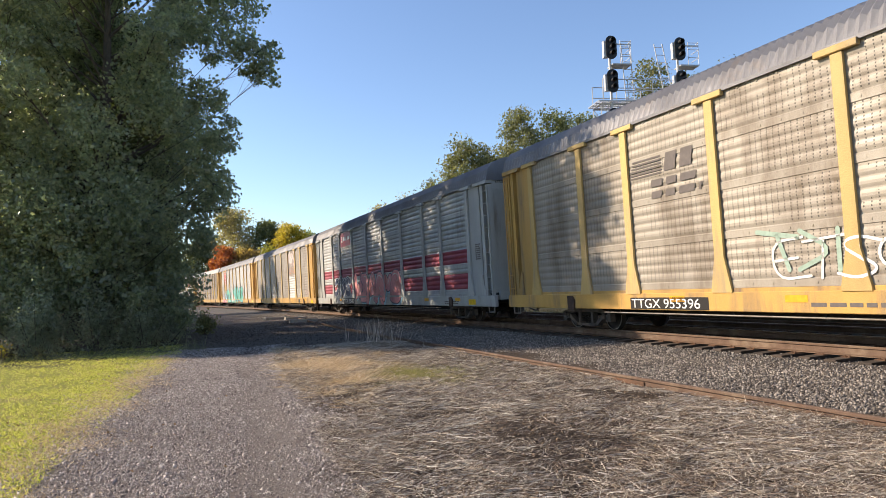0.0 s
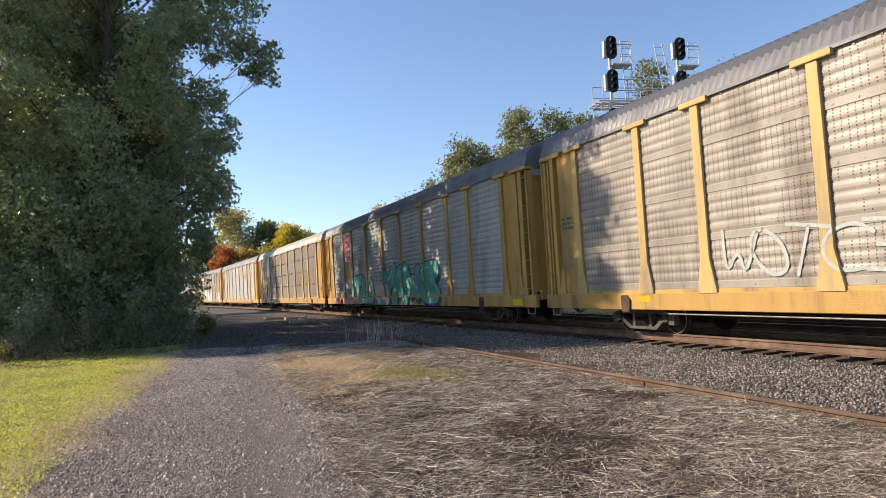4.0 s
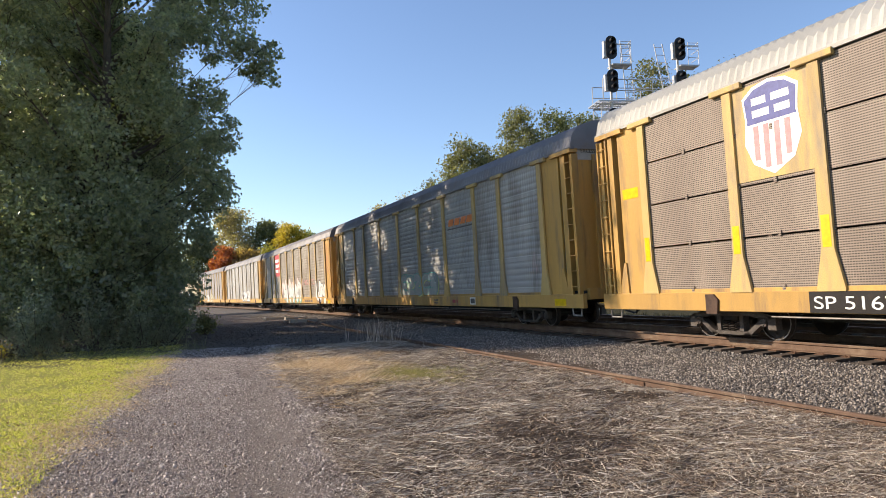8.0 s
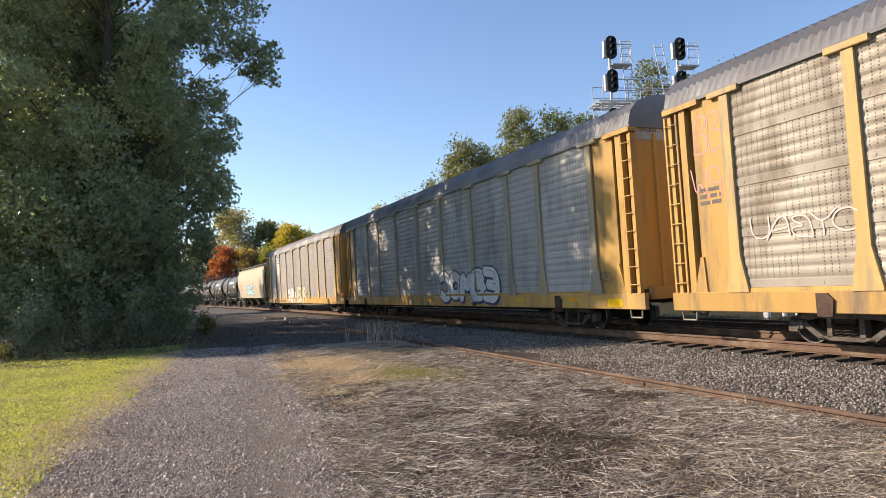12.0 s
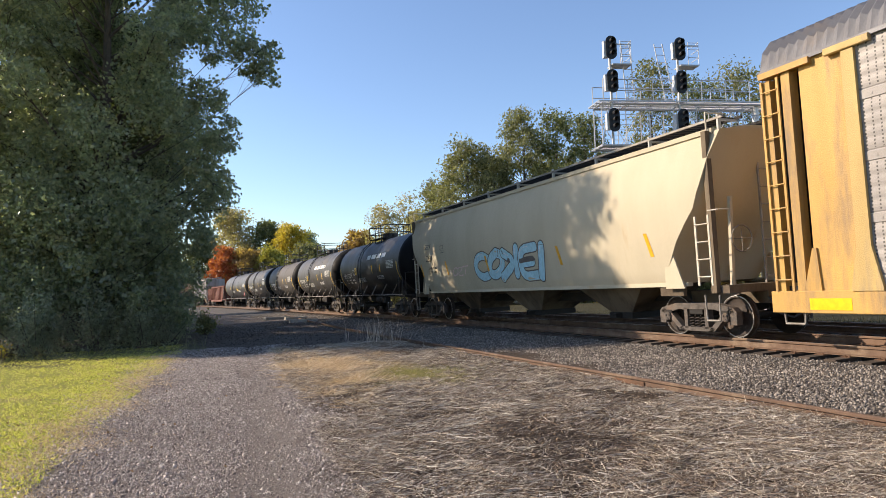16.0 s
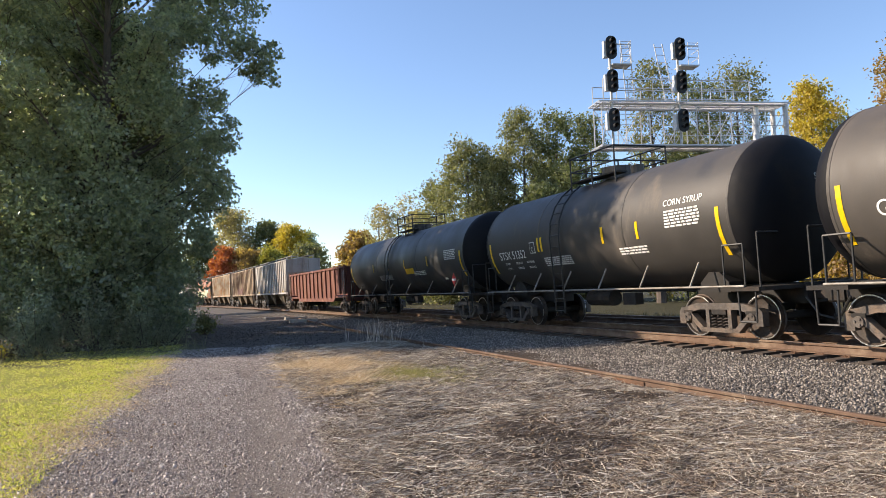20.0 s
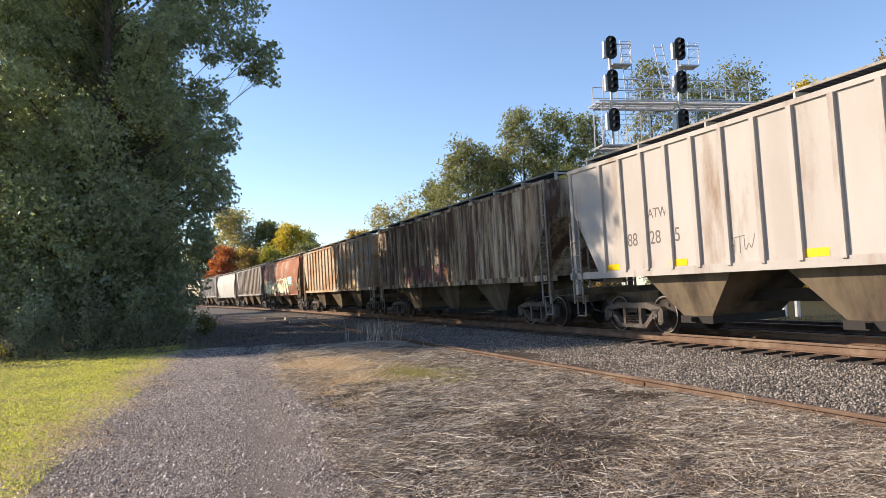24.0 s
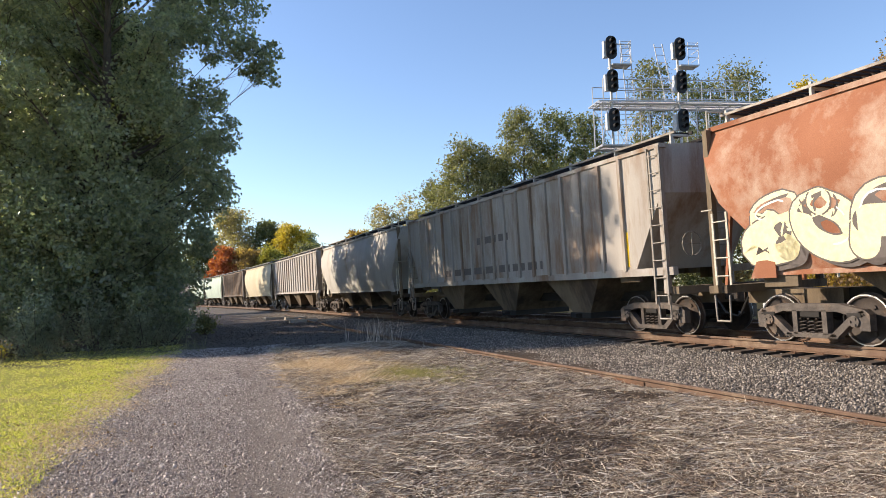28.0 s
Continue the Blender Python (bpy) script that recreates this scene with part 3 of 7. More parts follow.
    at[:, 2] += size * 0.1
    tagged(new("crossing_stones", chips("crossing_stones", at, size, DIRT_STONE, rng)), "scattered stones on the shade-darkened dirt of the old crossing", "gravel", kind="stuff")


# ---- trees ----
BARK = surface("bark", (0.09, 0.07, 0.055), (0.15, 0.12, 0.1), 5.0, 0.9, 0, 0.6, relief=0.03, stretch=(1, 1, 0.2))


def leaf_mat(name, a, b, c, through=0.48, rough=0.5, spec=0.3, tint=(1.6, 1.7, 0.5)):
    return scatter_mat(name, [(0.1, a), (0.5, b), (0.9, c)], rough, through, 0.35, spec, tint)


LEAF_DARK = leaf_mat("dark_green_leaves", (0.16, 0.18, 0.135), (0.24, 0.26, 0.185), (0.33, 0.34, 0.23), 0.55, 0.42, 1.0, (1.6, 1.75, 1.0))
LEAF_BUSH = leaf_mat("dull_green_leaves", (0.2, 0.22, 0.175), (0.29, 0.31, 0.24), (0.38, 0.39, 0.3), 0.55, 0.45, 0.9, (1.6, 1.7, 1.1))
LEAF_DEEP = leaf_mat("deep_green_leaves", (0.07, 0.08, 0.05), (0.1, 0.115, 0.065), (0.14, 0.15, 0.09), 0.3)
LEAF_OLIVE = leaf_mat("olive_leaves", (0.11, 0.118, 0.06), (0.195, 0.2, 0.105), (0.35, 0.33, 0.18), 0.38, tint=(1.45, 1.5, 0.7))
LEAF_GREEN = leaf_mat("mid_green_leaves", (0.085, 0.1, 0.055), (0.16, 0.18, 0.09), (0.28, 0.28, 0.14), 0.36, tint=(1.4, 1.5, 0.7))
LEAF_YELLOW = leaf_mat("yellow_leaves", (0.32, 0.24, 0.05), (0.46, 0.35, 0.07), (0.6, 0.47, 0.12), 0.42)
LEAF_LIME = leaf_mat("yellow_green_leaves", (0.2, 0.19, 0.07), (0.31, 0.28, 0.09), (0.44, 0.38, 0.13), 0.4)
LEAF_RED = leaf_mat("red_leaves", (0.3, 0.09, 0.05), (0.5, 0.16, 0.08), (0.56, 0.25, 0.12), 0.35)
LEAF_BROWN = leaf_mat("russet_leaves", (0.2, 0.13, 0.075), (0.32, 0.215, 0.12), (0.42, 0.3, 0.18))
LEAF_PALE = leaf_mat("pale_grey_leaves", (0.22, 0.18, 0.13), (0.33, 0.28, 0.21), (0.44, 0.38, 0.3))


def build_tree(name, x, y, height, spread, material, label, count, leaf, seed, low=0.25, clumps=40, extra=(), trunk_r=None, group="", fill=0.55, z=0.0, puff=1.0, rag=0.35):
    """A tapered trunk with limbs, and a crown of leaf clumps at the limbs' ends. extra: further clumps (x, y, z, radius)."""
    rng = np.random.default_rng(seed)
    tree = thing(name, label, "tree", group, at=pose(x, y, z))
    wood = Geo()
    r0 = trunk_r or height * 0.016
    top = Vector((rng.normal(0, 0.3), rng.normal(0, 0.3), height * 0.92))
    spine = [Vector((0, 0, 0)), Vector((rng.normal(0, 0.12), rng.normal(0, 0.12), height * 0.3)), top * 0.62, top]
    radii = [r0 * 1.3, r0, r0 * 0.55, 0.02]
    for k in range(3):
        wood.tube(spine[k], spine[k + 1], radii[k], radii[k + 1], 8)
    centres = []
    for k in range(clumps):
        u = low + (1 - low) * (k + rng.random()) / clumps
        a = k * 2.4 + rng.normal(0, 0.4)
        bulge = math.sin(math.pi * min(max((u - low) / (1.06 - low), 0.05), 1.0) ** 0.75)
        reach = spread * (0.25 + 0.75 * bulge) * rng.uniform(0.45, 1.05)
        c = Vector((math.cos(a) * reach, math.sin(a) * reach, height * u))
        centres.append((c, spread * puff * rng.uniform(0.2, 0.36)))
    for ex in extra:
        centres.append((Vector(ex[:3]) - Vector((x, y, z)), ex[3]))
    for k, (c, r) in enumerate(centres):
        if k >= clumps and r < 0.55:        # a small lobe hangs on the nearest large clump
            near = min((q for q in centres if q[1] >= 0.55), key=lambda q: (q[0] - c).length)[0]
            wood.tube(near, c, 0.016, 0.006, 4)
            continue
        u = max(0.12, min(0.85, (c.z - c.xy.length * 0.55) / height))
        base = spine[0].lerp(top, u)
        elbow = base.lerp(c, 0.55) + Vector((0, 0, -0.06 * c.xy.length))
        rr = max(0.02, r0 * (0.42 if c.length < height * 2 and (c, r) in centres[:clumps] else 0.1) * (1 - u))
        wood.tube(base, elbow, rr, rr * 0.6, 5)
        wood.tube(elbow, c, rr * 0.6, 0.012, 5)
        for j in range(3):
            e = c + Vector(rng.normal(0, r * 0.55, 3))
            wood.tube(elbow.lerp(c, 0.6), e, rr * 0.3, 0.006, 4)
    part("trunk", wood, BARK, tree, smooth=True)
    weight = np.array([r ** 2 for c, r in centres])
    pick = rng.choice(len(centres), count, p=weight / weight.sum())
    c = np.array([tuple(p) for p, r in centres])[pick]
    r = np.array([q for p, q in centres])[pick]
    d = rng.normal(size=(count, 3))
    d /= np.linalg.norm(d, axis=1)[:, None]
    # twigs: leaves gather round a few lines in each clump, so the outline is ragged
    d = d + rag * np.sin(d[:, [1, 2, 0]] * 7 + pick[:, None])
    at = c + d * (r * rng.random(count) ** fill)[:, None] * np.array((1.0, 1.0, 0.8))
    at = at[at[:, 2] > 0.1]
    part("crown", leaves("crown", at, leaf * rng.uniform(0.6, 1.3, len(at)), material, rng), None, tree)
    return tree


# ---- railway wagons: +y is the front, +x the side towards the road, z = 0 the top of the rails ----
WHEELSETS = []      # (object, place on its truck, wheel radius)
SIDES = (1, -1)


def wheelset_meshes():
    wheel = Geo()
    rim = Geo()
    n = 20

    def lathe(geo, prof):
        geo.rings([[(x, math.cos(2 * math.pi * i / n) * r, math.sin(2 * math.pi * i / n) * r) for i in range(n)] for x, r in prof], caps=False)
    for s in SIDES:
        lathe(wheel, [(s * x, r) for x, r in ((0.66, 0.3), (0.665, 0.48), (0.69, 0.482), (0.70, 0.457), (0.79, 0.45), (0.795, 0.405), (0.762, 0.39), (0.735, 0.3), (0.76, 0.16), (0.82, 0.14), (0.82, 0.02))])
        lathe(rim, [(s * x, r) for x, r in ((0.788, 0.4505), (0.798, 0.4495), (0.799, 0.43), (0.79, 0.424))])
        for k in range(3):      # grime marks and bolt holes that show the turning
            a = 2.1 * k
            wheel.box(*sorted((s * 0.755, s * 0.772)), 0.26 * math.cos(a) - 0.03, 0.26 * math.cos(a) + 0.03, 0.26 * math.sin(a) - 0.03, 0.26 * math.sin(a) + 0.03)
    axle = Geo().tube((-1.05, 0, 0), (1.05, 0, 0), 0.085, n=12)
    cap = Geo()
    for s in SIDES:
        cap.tube((s * 1.03, 0, 0), (s * 1.12, 0, 0), 0.105, 0.1, 12)
        for k in range(3):
            a = 2.094 * k
            cap.tube((s * 1.11, math.cos(a) * 0.06, math.sin(a) * 0.06), (s * 1.14, math.cos(a) * 0.06, math.sin(a) * 0.06), 0.022, n=6)
    me = bpy.data.meshes.new("wheelset")
    bm = bmesh.new()
    for k, (geo, mat) in enumerate(((wheel, WHEEL_STEEL), (rim, RIM_STEEL), (axle, DARK_STEEL), (cap, TRUCK_STEEL))):
        me.materials.append(mat)
        n = len(bm.faces)
        bm.from_mesh(geo.mesh("piece", None, True))
        bm.faces.ensure_lookup_table()
        for f in bm.faces[n:]:
            f.material_index = k
    bm.to_mesh(me)
    bm.free()
    return me


WHEELSET_ME = wheelset_meshes()
SMALL_WHEEL = 0.375     # the low auto rack flats run on smaller wheels


def squat(me, name, fy, fz):
    """A copy of a mesh, scaled along and upwards."""
    out = me.copy()
    out.name = name
    out.transform(Matrix.Diagonal((1.0, fy, fz, 1.0)))
    return out


SMALL_WHEELSET_ME = squat(WHEELSET_ME, "wheelset", SMALL_WHEEL / 0.457, SMALL_WHEEL / 0.457)


def truck_meshes():
    frame_side = Geo()
    # one cast side frame: an arch bar with two windows and a spring pocket
    bits = [[(-1.17, 0.3), (-0.98, 0.3), (-0.96, 0.62), (-1.08, 0.66), (-1.17, 0.58)], [(1.17, 0.3), (1.17, 0.58), (1.08, 0.66), (0.96, 0.62), (0.98, 0.3)],
            [(-1.1, 0.56), (-0.95, 0.52), (-0.55, 0.62), (0.55, 0.62), (0.95, 0.52), (1.1, 0.56), (1.05, 0.66), (0.6, 0.76), (-0.6, 0.76), (-1.05, 0.66)],
            [(-0.98, 0.56), (-0.82, 0.56), (-0.34, 0.14), (-0.52, 0.14)], [(0.82, 0.56), (0.98, 0.56), (0.52, 0.14), (0.34, 0.14)],
            [(-0.55, 0.14), (0.55, 0.14), (0.5, 0.23), (-0.5, 0.23)], [(-0.36, 0.2), (-0.26, 0.2), (-0.26, 0.64), (-0.36, 0.64)], [(0.26, 0.2), (0.36, 0.2), (0.36, 0.64), (0.26, 0.64)]]
    for b in bits:
        frame_side.plate(b, 0.93, 1.09)
    springs = Geo()
    turn = [[0.078 * math.cos(2 * math.pi * k / 7), 0.078 * math.sin(2 * math.pi * k / 7), 0.235 + 0.25 * k / 28] for k in range(29)]
    rings = []
    for x, y, z in turn:
        rings.append([(1.01 + x * f, y * f, z + dz) for f, dz in ((1.16, 0.0), (1.0, 0.016), (0.84, 0.0), (1.0, -0.016))])
    springs.rings(rings)
    bolster = Geo().box(-1.08, 1.08, -0.2, 0.2, 0.5, 0.66, 0.02)
    adapter = Geo()
    adapter.box(0.94, 1.1, -0.13, 0.13, 0.53, 0.6)
    return (frame_side.mesh("side_frame", TRUCK_STEEL), springs.mesh("spring", WHEEL_STEEL, True), bolster.mesh("bolster", DARK_STEEL), adapter.mesh("bearing_adapter", DARK_STEEL))


SIDE_FRAME_ME, SPRING_ME, BOLSTER_ME, ADAPTER_ME = truck_meshes()


SMALL_TRUCK = [squat(me, me.name, 1.0, 0.8) for me in (SIDE_FRAME_ME, SPRING_ME, BOLSTER_ME, ADAPTER_ME)]


def add_truck(car, y, small=False):
    side_frame, spring, bolster, adapter = SMALL_TRUCK if small else (SIDE_FRAME_ME, SPRING_ME, BOLSTER_ME, ADAPTER_ME)
    radius = SMALL_WHEEL if small else 0.457
    truck = part("truck", bolster, None, car, "cast steel two-axle truck, brown with brake dust")
    truck.matrix_basis = pose(0, y, 0)
    for s in SIDES:
        m = pose(0, 0, 0, 0, 0, 0 if s > 0 else 180)
        part("side_frame", side_frame, None, truck).matrix_basis = m
        for dy in (-0.17, 0.0, 0.17):
            part("spring", spring, None, truck).matrix_basis = m @ pose(0, dy, 0)
        for dy in (-0.89, 0.89):
            part("bearing_adapter", adapter, None, truck).matrix_basis = m @ pose(0, dy, 0)
    for dy in (-0.89, 0.89):
        axle = part("wheelset", SMALL_WHEELSET_ME if small else WHEELSET_ME, None, truck)
        axle.matrix_basis = pose(0, dy, radius)
        WHEELSETS.append((axle, dy, radius))
    return truck


def add_coupler(car, half, front):
    g = Geo()
    s = 1 if front else -1
    y0, y1 = sorted((s * (half - 1.0), s * (half + 0.42)))
    g.box(-0.1, 0.1, y0, y1, 0.78, 0.98, 0.02)
    y0, y1 = sorted((s * (half + 0.3), s * (half + 0.56)))
    g.box(-0.16, 0.14, y0, y1, 0.72, 1.03, 0.04)
    hose = Geo().pipe([(0.35, s * half, 0.85), (0.33, s * (half + 0.25), 0.5), (0.2, s * (half + 0.45), 0.42), (0.1, s * (half + 0.55), 0.5)], 0.025)
    part("coupler", g, DARK_STEEL, car)
    part("brake_hose", hose, BLACK_PAINT, car)


def ladder(parent, x, y0, y1, z0, z1, rungs, material=None, name="ladder", along="y"):
    g = Geo()
    if along == "y":
        g.box(x, x + 0.03, y0 - 0.025, y0 + 0.025, z0, z1).box(x, x + 0.03, y1 - 0.025, y1 + 0.025, z0, z1)
        for k in range(rungs):
            z = z0 + (z1 - z0) * (k + 0.5) / rungs
            g.tube((x + 0.03, y0, z), (x + 0.03, y1, z), 0.014)
    return part(name, g, material or RUNG, parent)


# --- auto racks ---
HALF_RACK = 13.78
POST_AT = (2.4, 5.1, 7.08, 9.95, 12.88)


def rib_profile(z0, z1, boards, deep=0.022):
    """Ribbed sheet: bands of low ridges with flat bolted laps between them."""
    prof = []
    h = (z1 - z0) / boards
    for b in range(boards):
        a = z0 + b * h
        prof += [(1.462, a), (1.478, a + 0.01), (1.478, a + 0.15), (1.458, a + 0.17)]
        n = 4
        step = (h - 0.21) / n
        for k in range(n):
            z = a + 0.19 + k * step
            prof += [(1.474 - deep, z), (1.474 - deep * 0.3, z + step * 0.16), (1.476, z + step * 0.3), (1.476, z + step * 0.55), (1.474 - deep * 0.3, z + step * 0.7), (1.474 - deep, z + step * 0.86)]
    prof.append((1.462, z1))
    return prof


def rack_panel_mesh(kind, y0, y1, material):
    g = Geo()
    if kind == "boards":
        for k in range(4):
            a = 1.08 + 0.99 * k
            g.box(1.45, 1.475, y0, y1, a, a + 0.955)
            for y in (y0 + 0.06, (y0 + y1) / 2, y1 - 0.06):
                g.box(1.475, 1.5, y - 0.035, y + 0.035, a - 0.05, a + 0.06)
    elif kind == "plain":
        g.box(1.45, 1.478, y0, y1, 1.08, 5.04)
        g.box(1.478, 1.484, -0.01, 0.01, 1.08, 5.04)
    else:
        prof = rib_profile(1.08, 5.04, 4, {"flat": 0.006, "deep": 0.03}.get(kind, 0.012))
        g.prism(prof + [(1.4, 5.04), (1.4, 1.08)], y0, y1)
        n = max(3, int((y1 - y0) / 0.45))
        for b in range(5):
            for k in range(n):
                y = y0 + (y1 - y0) * (k + 0.5) / n
                z = min(1.08 + 0.99 * b + 0.075, 4.99)
                g.box(1.476, 1.486, y - 0.02, y + 0.02, z - 0.02, z + 0.02)
    return g.mesh("side_panel", material)


POST_FOOT = 1.0


def post_half(z):
    """Half the width of a side post at the height z: a flared foot, then a straight shaft."""
    return float(np.interp(z, (1.06, 1.72), (0.27, 0.125)))


def post_mesh(material):
    g = Geo()
    out = [(-0.27, POST_FOOT), (0.27, POST_FOOT), (0.27, 1.06), (0.125, 1.72), (0.11, 4.93), (-0.11, 4.93), (-0.125, 1.72), (-0.27, 1.06)]
    g.plate(out, 1.485, 1.54)
    g.box(1.485, 1.575, -0.4, 0.4, 4.94, 5.06, 0.012)
    return g.mesh("side_post", material)


def roof_geo(half):
    """Arched roof with cross corrugations."""
    prof = [(1.5, 5.04), (1.52, 5.1), (1.43, 5.45), (1.2, 5.7), (0.75, 5.86), (0.0, 5.92)]
    prof = prof + [(-x, z) for x, z in prof[-2::-1]]
    rings = []
    n = 276
    for k in range(n + 1):
        y = -half + 2 * half * k / n
        d = 0.06 if k % 2 else 0.0
        rings.append([(x * (1 - d * 0.35), y, z - d * (1 if z > 5.12 else 0)) for x, z in prof])
    return Geo().rings(rings)


def build_autorack(label, panel, panel_far, post, sill, door, roof, kind="ribs", swap=None):
    """swap: {panel number from the front: (material, kind)} on the side towards the road."""
    car = thing("autorack_wagon", label, "rail wagon", "wagons of the freight train")
    half = HALF_RACK
    swap = swap or {}
    part("underframe", Geo().box(-0.5, 0.5, -half + 0.6, half - 0.6, 0.72, 1.05).box(-0.3, 0.3, -half + 5.0, half - 5.0, 0.36, 0.74).box(-1.4, 1.4, -half + 0.1, half - 0.1, 1.02, 1.1), DARK_STEEL, car)
    part("roof", roof_geo(half - 0.15), roof, car)
    edges = [half + 0.495 - p for p in POST_AT] + [-(half + 0.495 - p) for p in reversed(POST_AT)]
    pm = post_mesh(post)
    meshes = {}
    for s in SIDES:
        m = pose(0, 0, 0) if s > 0 else pose(0, 0, 0, 0, 0, 180)
        sillg = Geo().box(1.40, 1.52, -half, half, 0.62, 1.01, 0.012)
        part("side_sill", sillg, sill, car).matrix_basis = m
        part("sill_lip", Geo().box(1.40, 1.497, -half + 2.1, half - 2.1, 1.005, 1.085, 0.006), sill, car).matrix_basis = m
        part("top_chord", Geo().box(1.42, 1.53, -half + 0.1, half - 0.1, 5.03, 5.1), roof, car).matrix_basis = m
        for y in edges:
            part("side_post", pm, None, car).matrix_basis = m @ pose(0, y, 0)
        for k in range(len(edges) - 1):
            a, b = edges[k + 1] + 0.05, edges[k] - 0.05
            mat, kd = swap.get(k, (panel, kind)) if s > 0 else (panel_far, kind)
            key = (round(b - a, 2), mat.name, kd)
            if key not in meshes:
                meshes[key] = rack_panel_mesh(kd, -(b - a) / 2, (b - a) / 2, mat)
            part("side_panel", meshes[key], None, car).matrix_basis = m @ pose(0, (a + b) / 2, 0)
        for e in (1, -1):
            y_in, y_out = e * (half - 1.95), e * (half - 0.12)
            y0, y1 = sorted((y_in, y_out))
            end = part("end_panel", Geo().box(1.40, 1.46, min(y_in, e * (half - 0.92)), max(y_in, e * (half - 0.92)), 0.98, 5.04), door, car)
            end.matrix_basis = m
            part("end_recess", Geo().box(1.2, 1.26, *sorted((e * (half - 0.92), e * (half - 0.3))), 0.98, 5.04), DARK_STEEL, end)
            rib = Geo()
            rib.box(1.3, 1.5, e * (half - 0.66) - 0.09, e * (half - 0.66) + 0.09, 0.98, 5.04)
            rib.box(1.3, 1.48, e * (half - 0.22) - 0.08, e * (half - 0.22) + 0.08, 0.98, 4.9)
            rib.box(1.3, 1.56, *sorted((e * (half - 1.2), e * (half - 0.12))), 4.94, 5.05)
            rib.plate([(e * (half - 1.05), 1.0), (e * (half - 0.7), 1.0), (e * (half - 0.92), 1.75), (e * (half - 1.0), 1.75)], 1.42, 1.5)
            part("end_frame", rib, door, end)
            lad = ladder(car, 1.5, e * (half - 0.5), e * (half - 0.14), 1.0, 4.9, 9, door)
            lad.matrix_basis = m
            stp = Geo().pipe([(1.45, e * (half - 0.65), 0.66), (1.45, e * (half - 0.62), 0.42), (1.45, e * (half - 0.22), 0.42), (1.45, e * (half - 0.2), 0.66)], 0.022)
            part("sill_step", stp, RUNG, car).matrix_basis = m
    for e in (1, -1):
        wall = Geo()
        y0, y1 = sorted((e * (half - 0.3), e * (half - 0.22)))
        wall.box(-1.3, 1.3, y0, y1, 1.1, 5.1)
        arch = [(1.3, 5.1), (1.3, 5.5), (1.12, 5.66), (0.7, 5.82), (0, 5.88), (-0.7, 5.82), (-1.12, 5.66), (-1.3, 5.5), (-1.3, 5.1)]
        wall.prism(arch, y0, y1)
        for x in (-0.75, 0.0, 0.75):
            wall.box(x - 0.04, x + 0.04, *sorted((e * (half - 0.23), e * (half - 0.15))), 1.15, 4.9)
        wall.box(-1.3, 1.3, *sorted((e * (half - 0.4), e * half)), 0.85, 1.15)
        door_ob = part("end_door", wall, door, car)
        part("height_panel", Geo().prism([(1.28, 4.75), (1.28, 5.48), (1.1, 5.64), (0.7, 5.8), (0, 5.86), (-0.7, 5.8), (-1.1, 5.64), (-1.28, 5.48), (-1.28, 4.75)], *sorted((e * (half - 0.225), e * (half - 0.205)))), GREY_PAINT, door_ob, "pale grey upper panel")
        for word, at in (("EXCESS", 1.15), ("HEIGHT", 0.45)):
            data = bpy.data.curves.new("height_notice", "FONT")
            data.body, data.size, data.extrude = word, 0.15, 0.002
            tob = new("height_notice", data)
            tm = bpy.data.meshes.new_from_object(tob)
            bpy.data.objects.remove(tob)
            tm.transform(Matrix(((-e, 0, 0, at * e), (0, 0, e, e * (half - 0.2)), (0, 1, 0, 4.95), (0, 0, 0, 1))))
            part("height_notice", tm, None, door_ob)
            tm.materials.clear()
            tm.materials.append(BLACK_PAINT)
        for s in SIDES:
            y = e * (half - 3.8)
            part("bolster_bracket", Geo().plate([(y - 0.14, 0.57), (y + 0.16, 0.57), (y + 0.2, 0.86), (y + 0.08, 0.97), (y - 0.14, 0.97)], *sorted((s * 1.52, s * 1.565))), BRACKET_RUST, car)
        add_coupler(car, half, e > 0)
        add_truck(car, e * (half - 3.8), True)
    for s in SIDES:
        pipe = part("brake_pipe", Geo().tube((s * 1.4, -8.6, 0.53), (s * 1.4, 8.6, 0.53), 0.018), RUNG, car)
        for k in range(9):
            y = -8.4 + 2.1 * k
            part("pipe_hanger", Geo().box(*sorted((s * 1.38, s * 1.41)), y - 0.02, y + 0.02, 0.5, 0.66), DARK_STEEL, pipe)
    tk = Geo().box(-0.55, 0.55, -1.6, 1.2, 0.5, 0.74, 0.03)
    tk.tube((0.75, 2.2, 0.72), (0.75, 3.3, 0.72), 0.18, n=10)
    part("brake_gear", tk.pipe([(1.1, -9.0, 0.7), (1.1, 9.0, 0.7)], 0.025), DARK_STEEL, car)
    return car


# --- covered hoppers ---
PALE_RUNG = surface("pale_rung_paint", (0.6, 0.55, 0.45), (0.45, 0.4, 0.32), 4, 0.6, 0, 0.3)

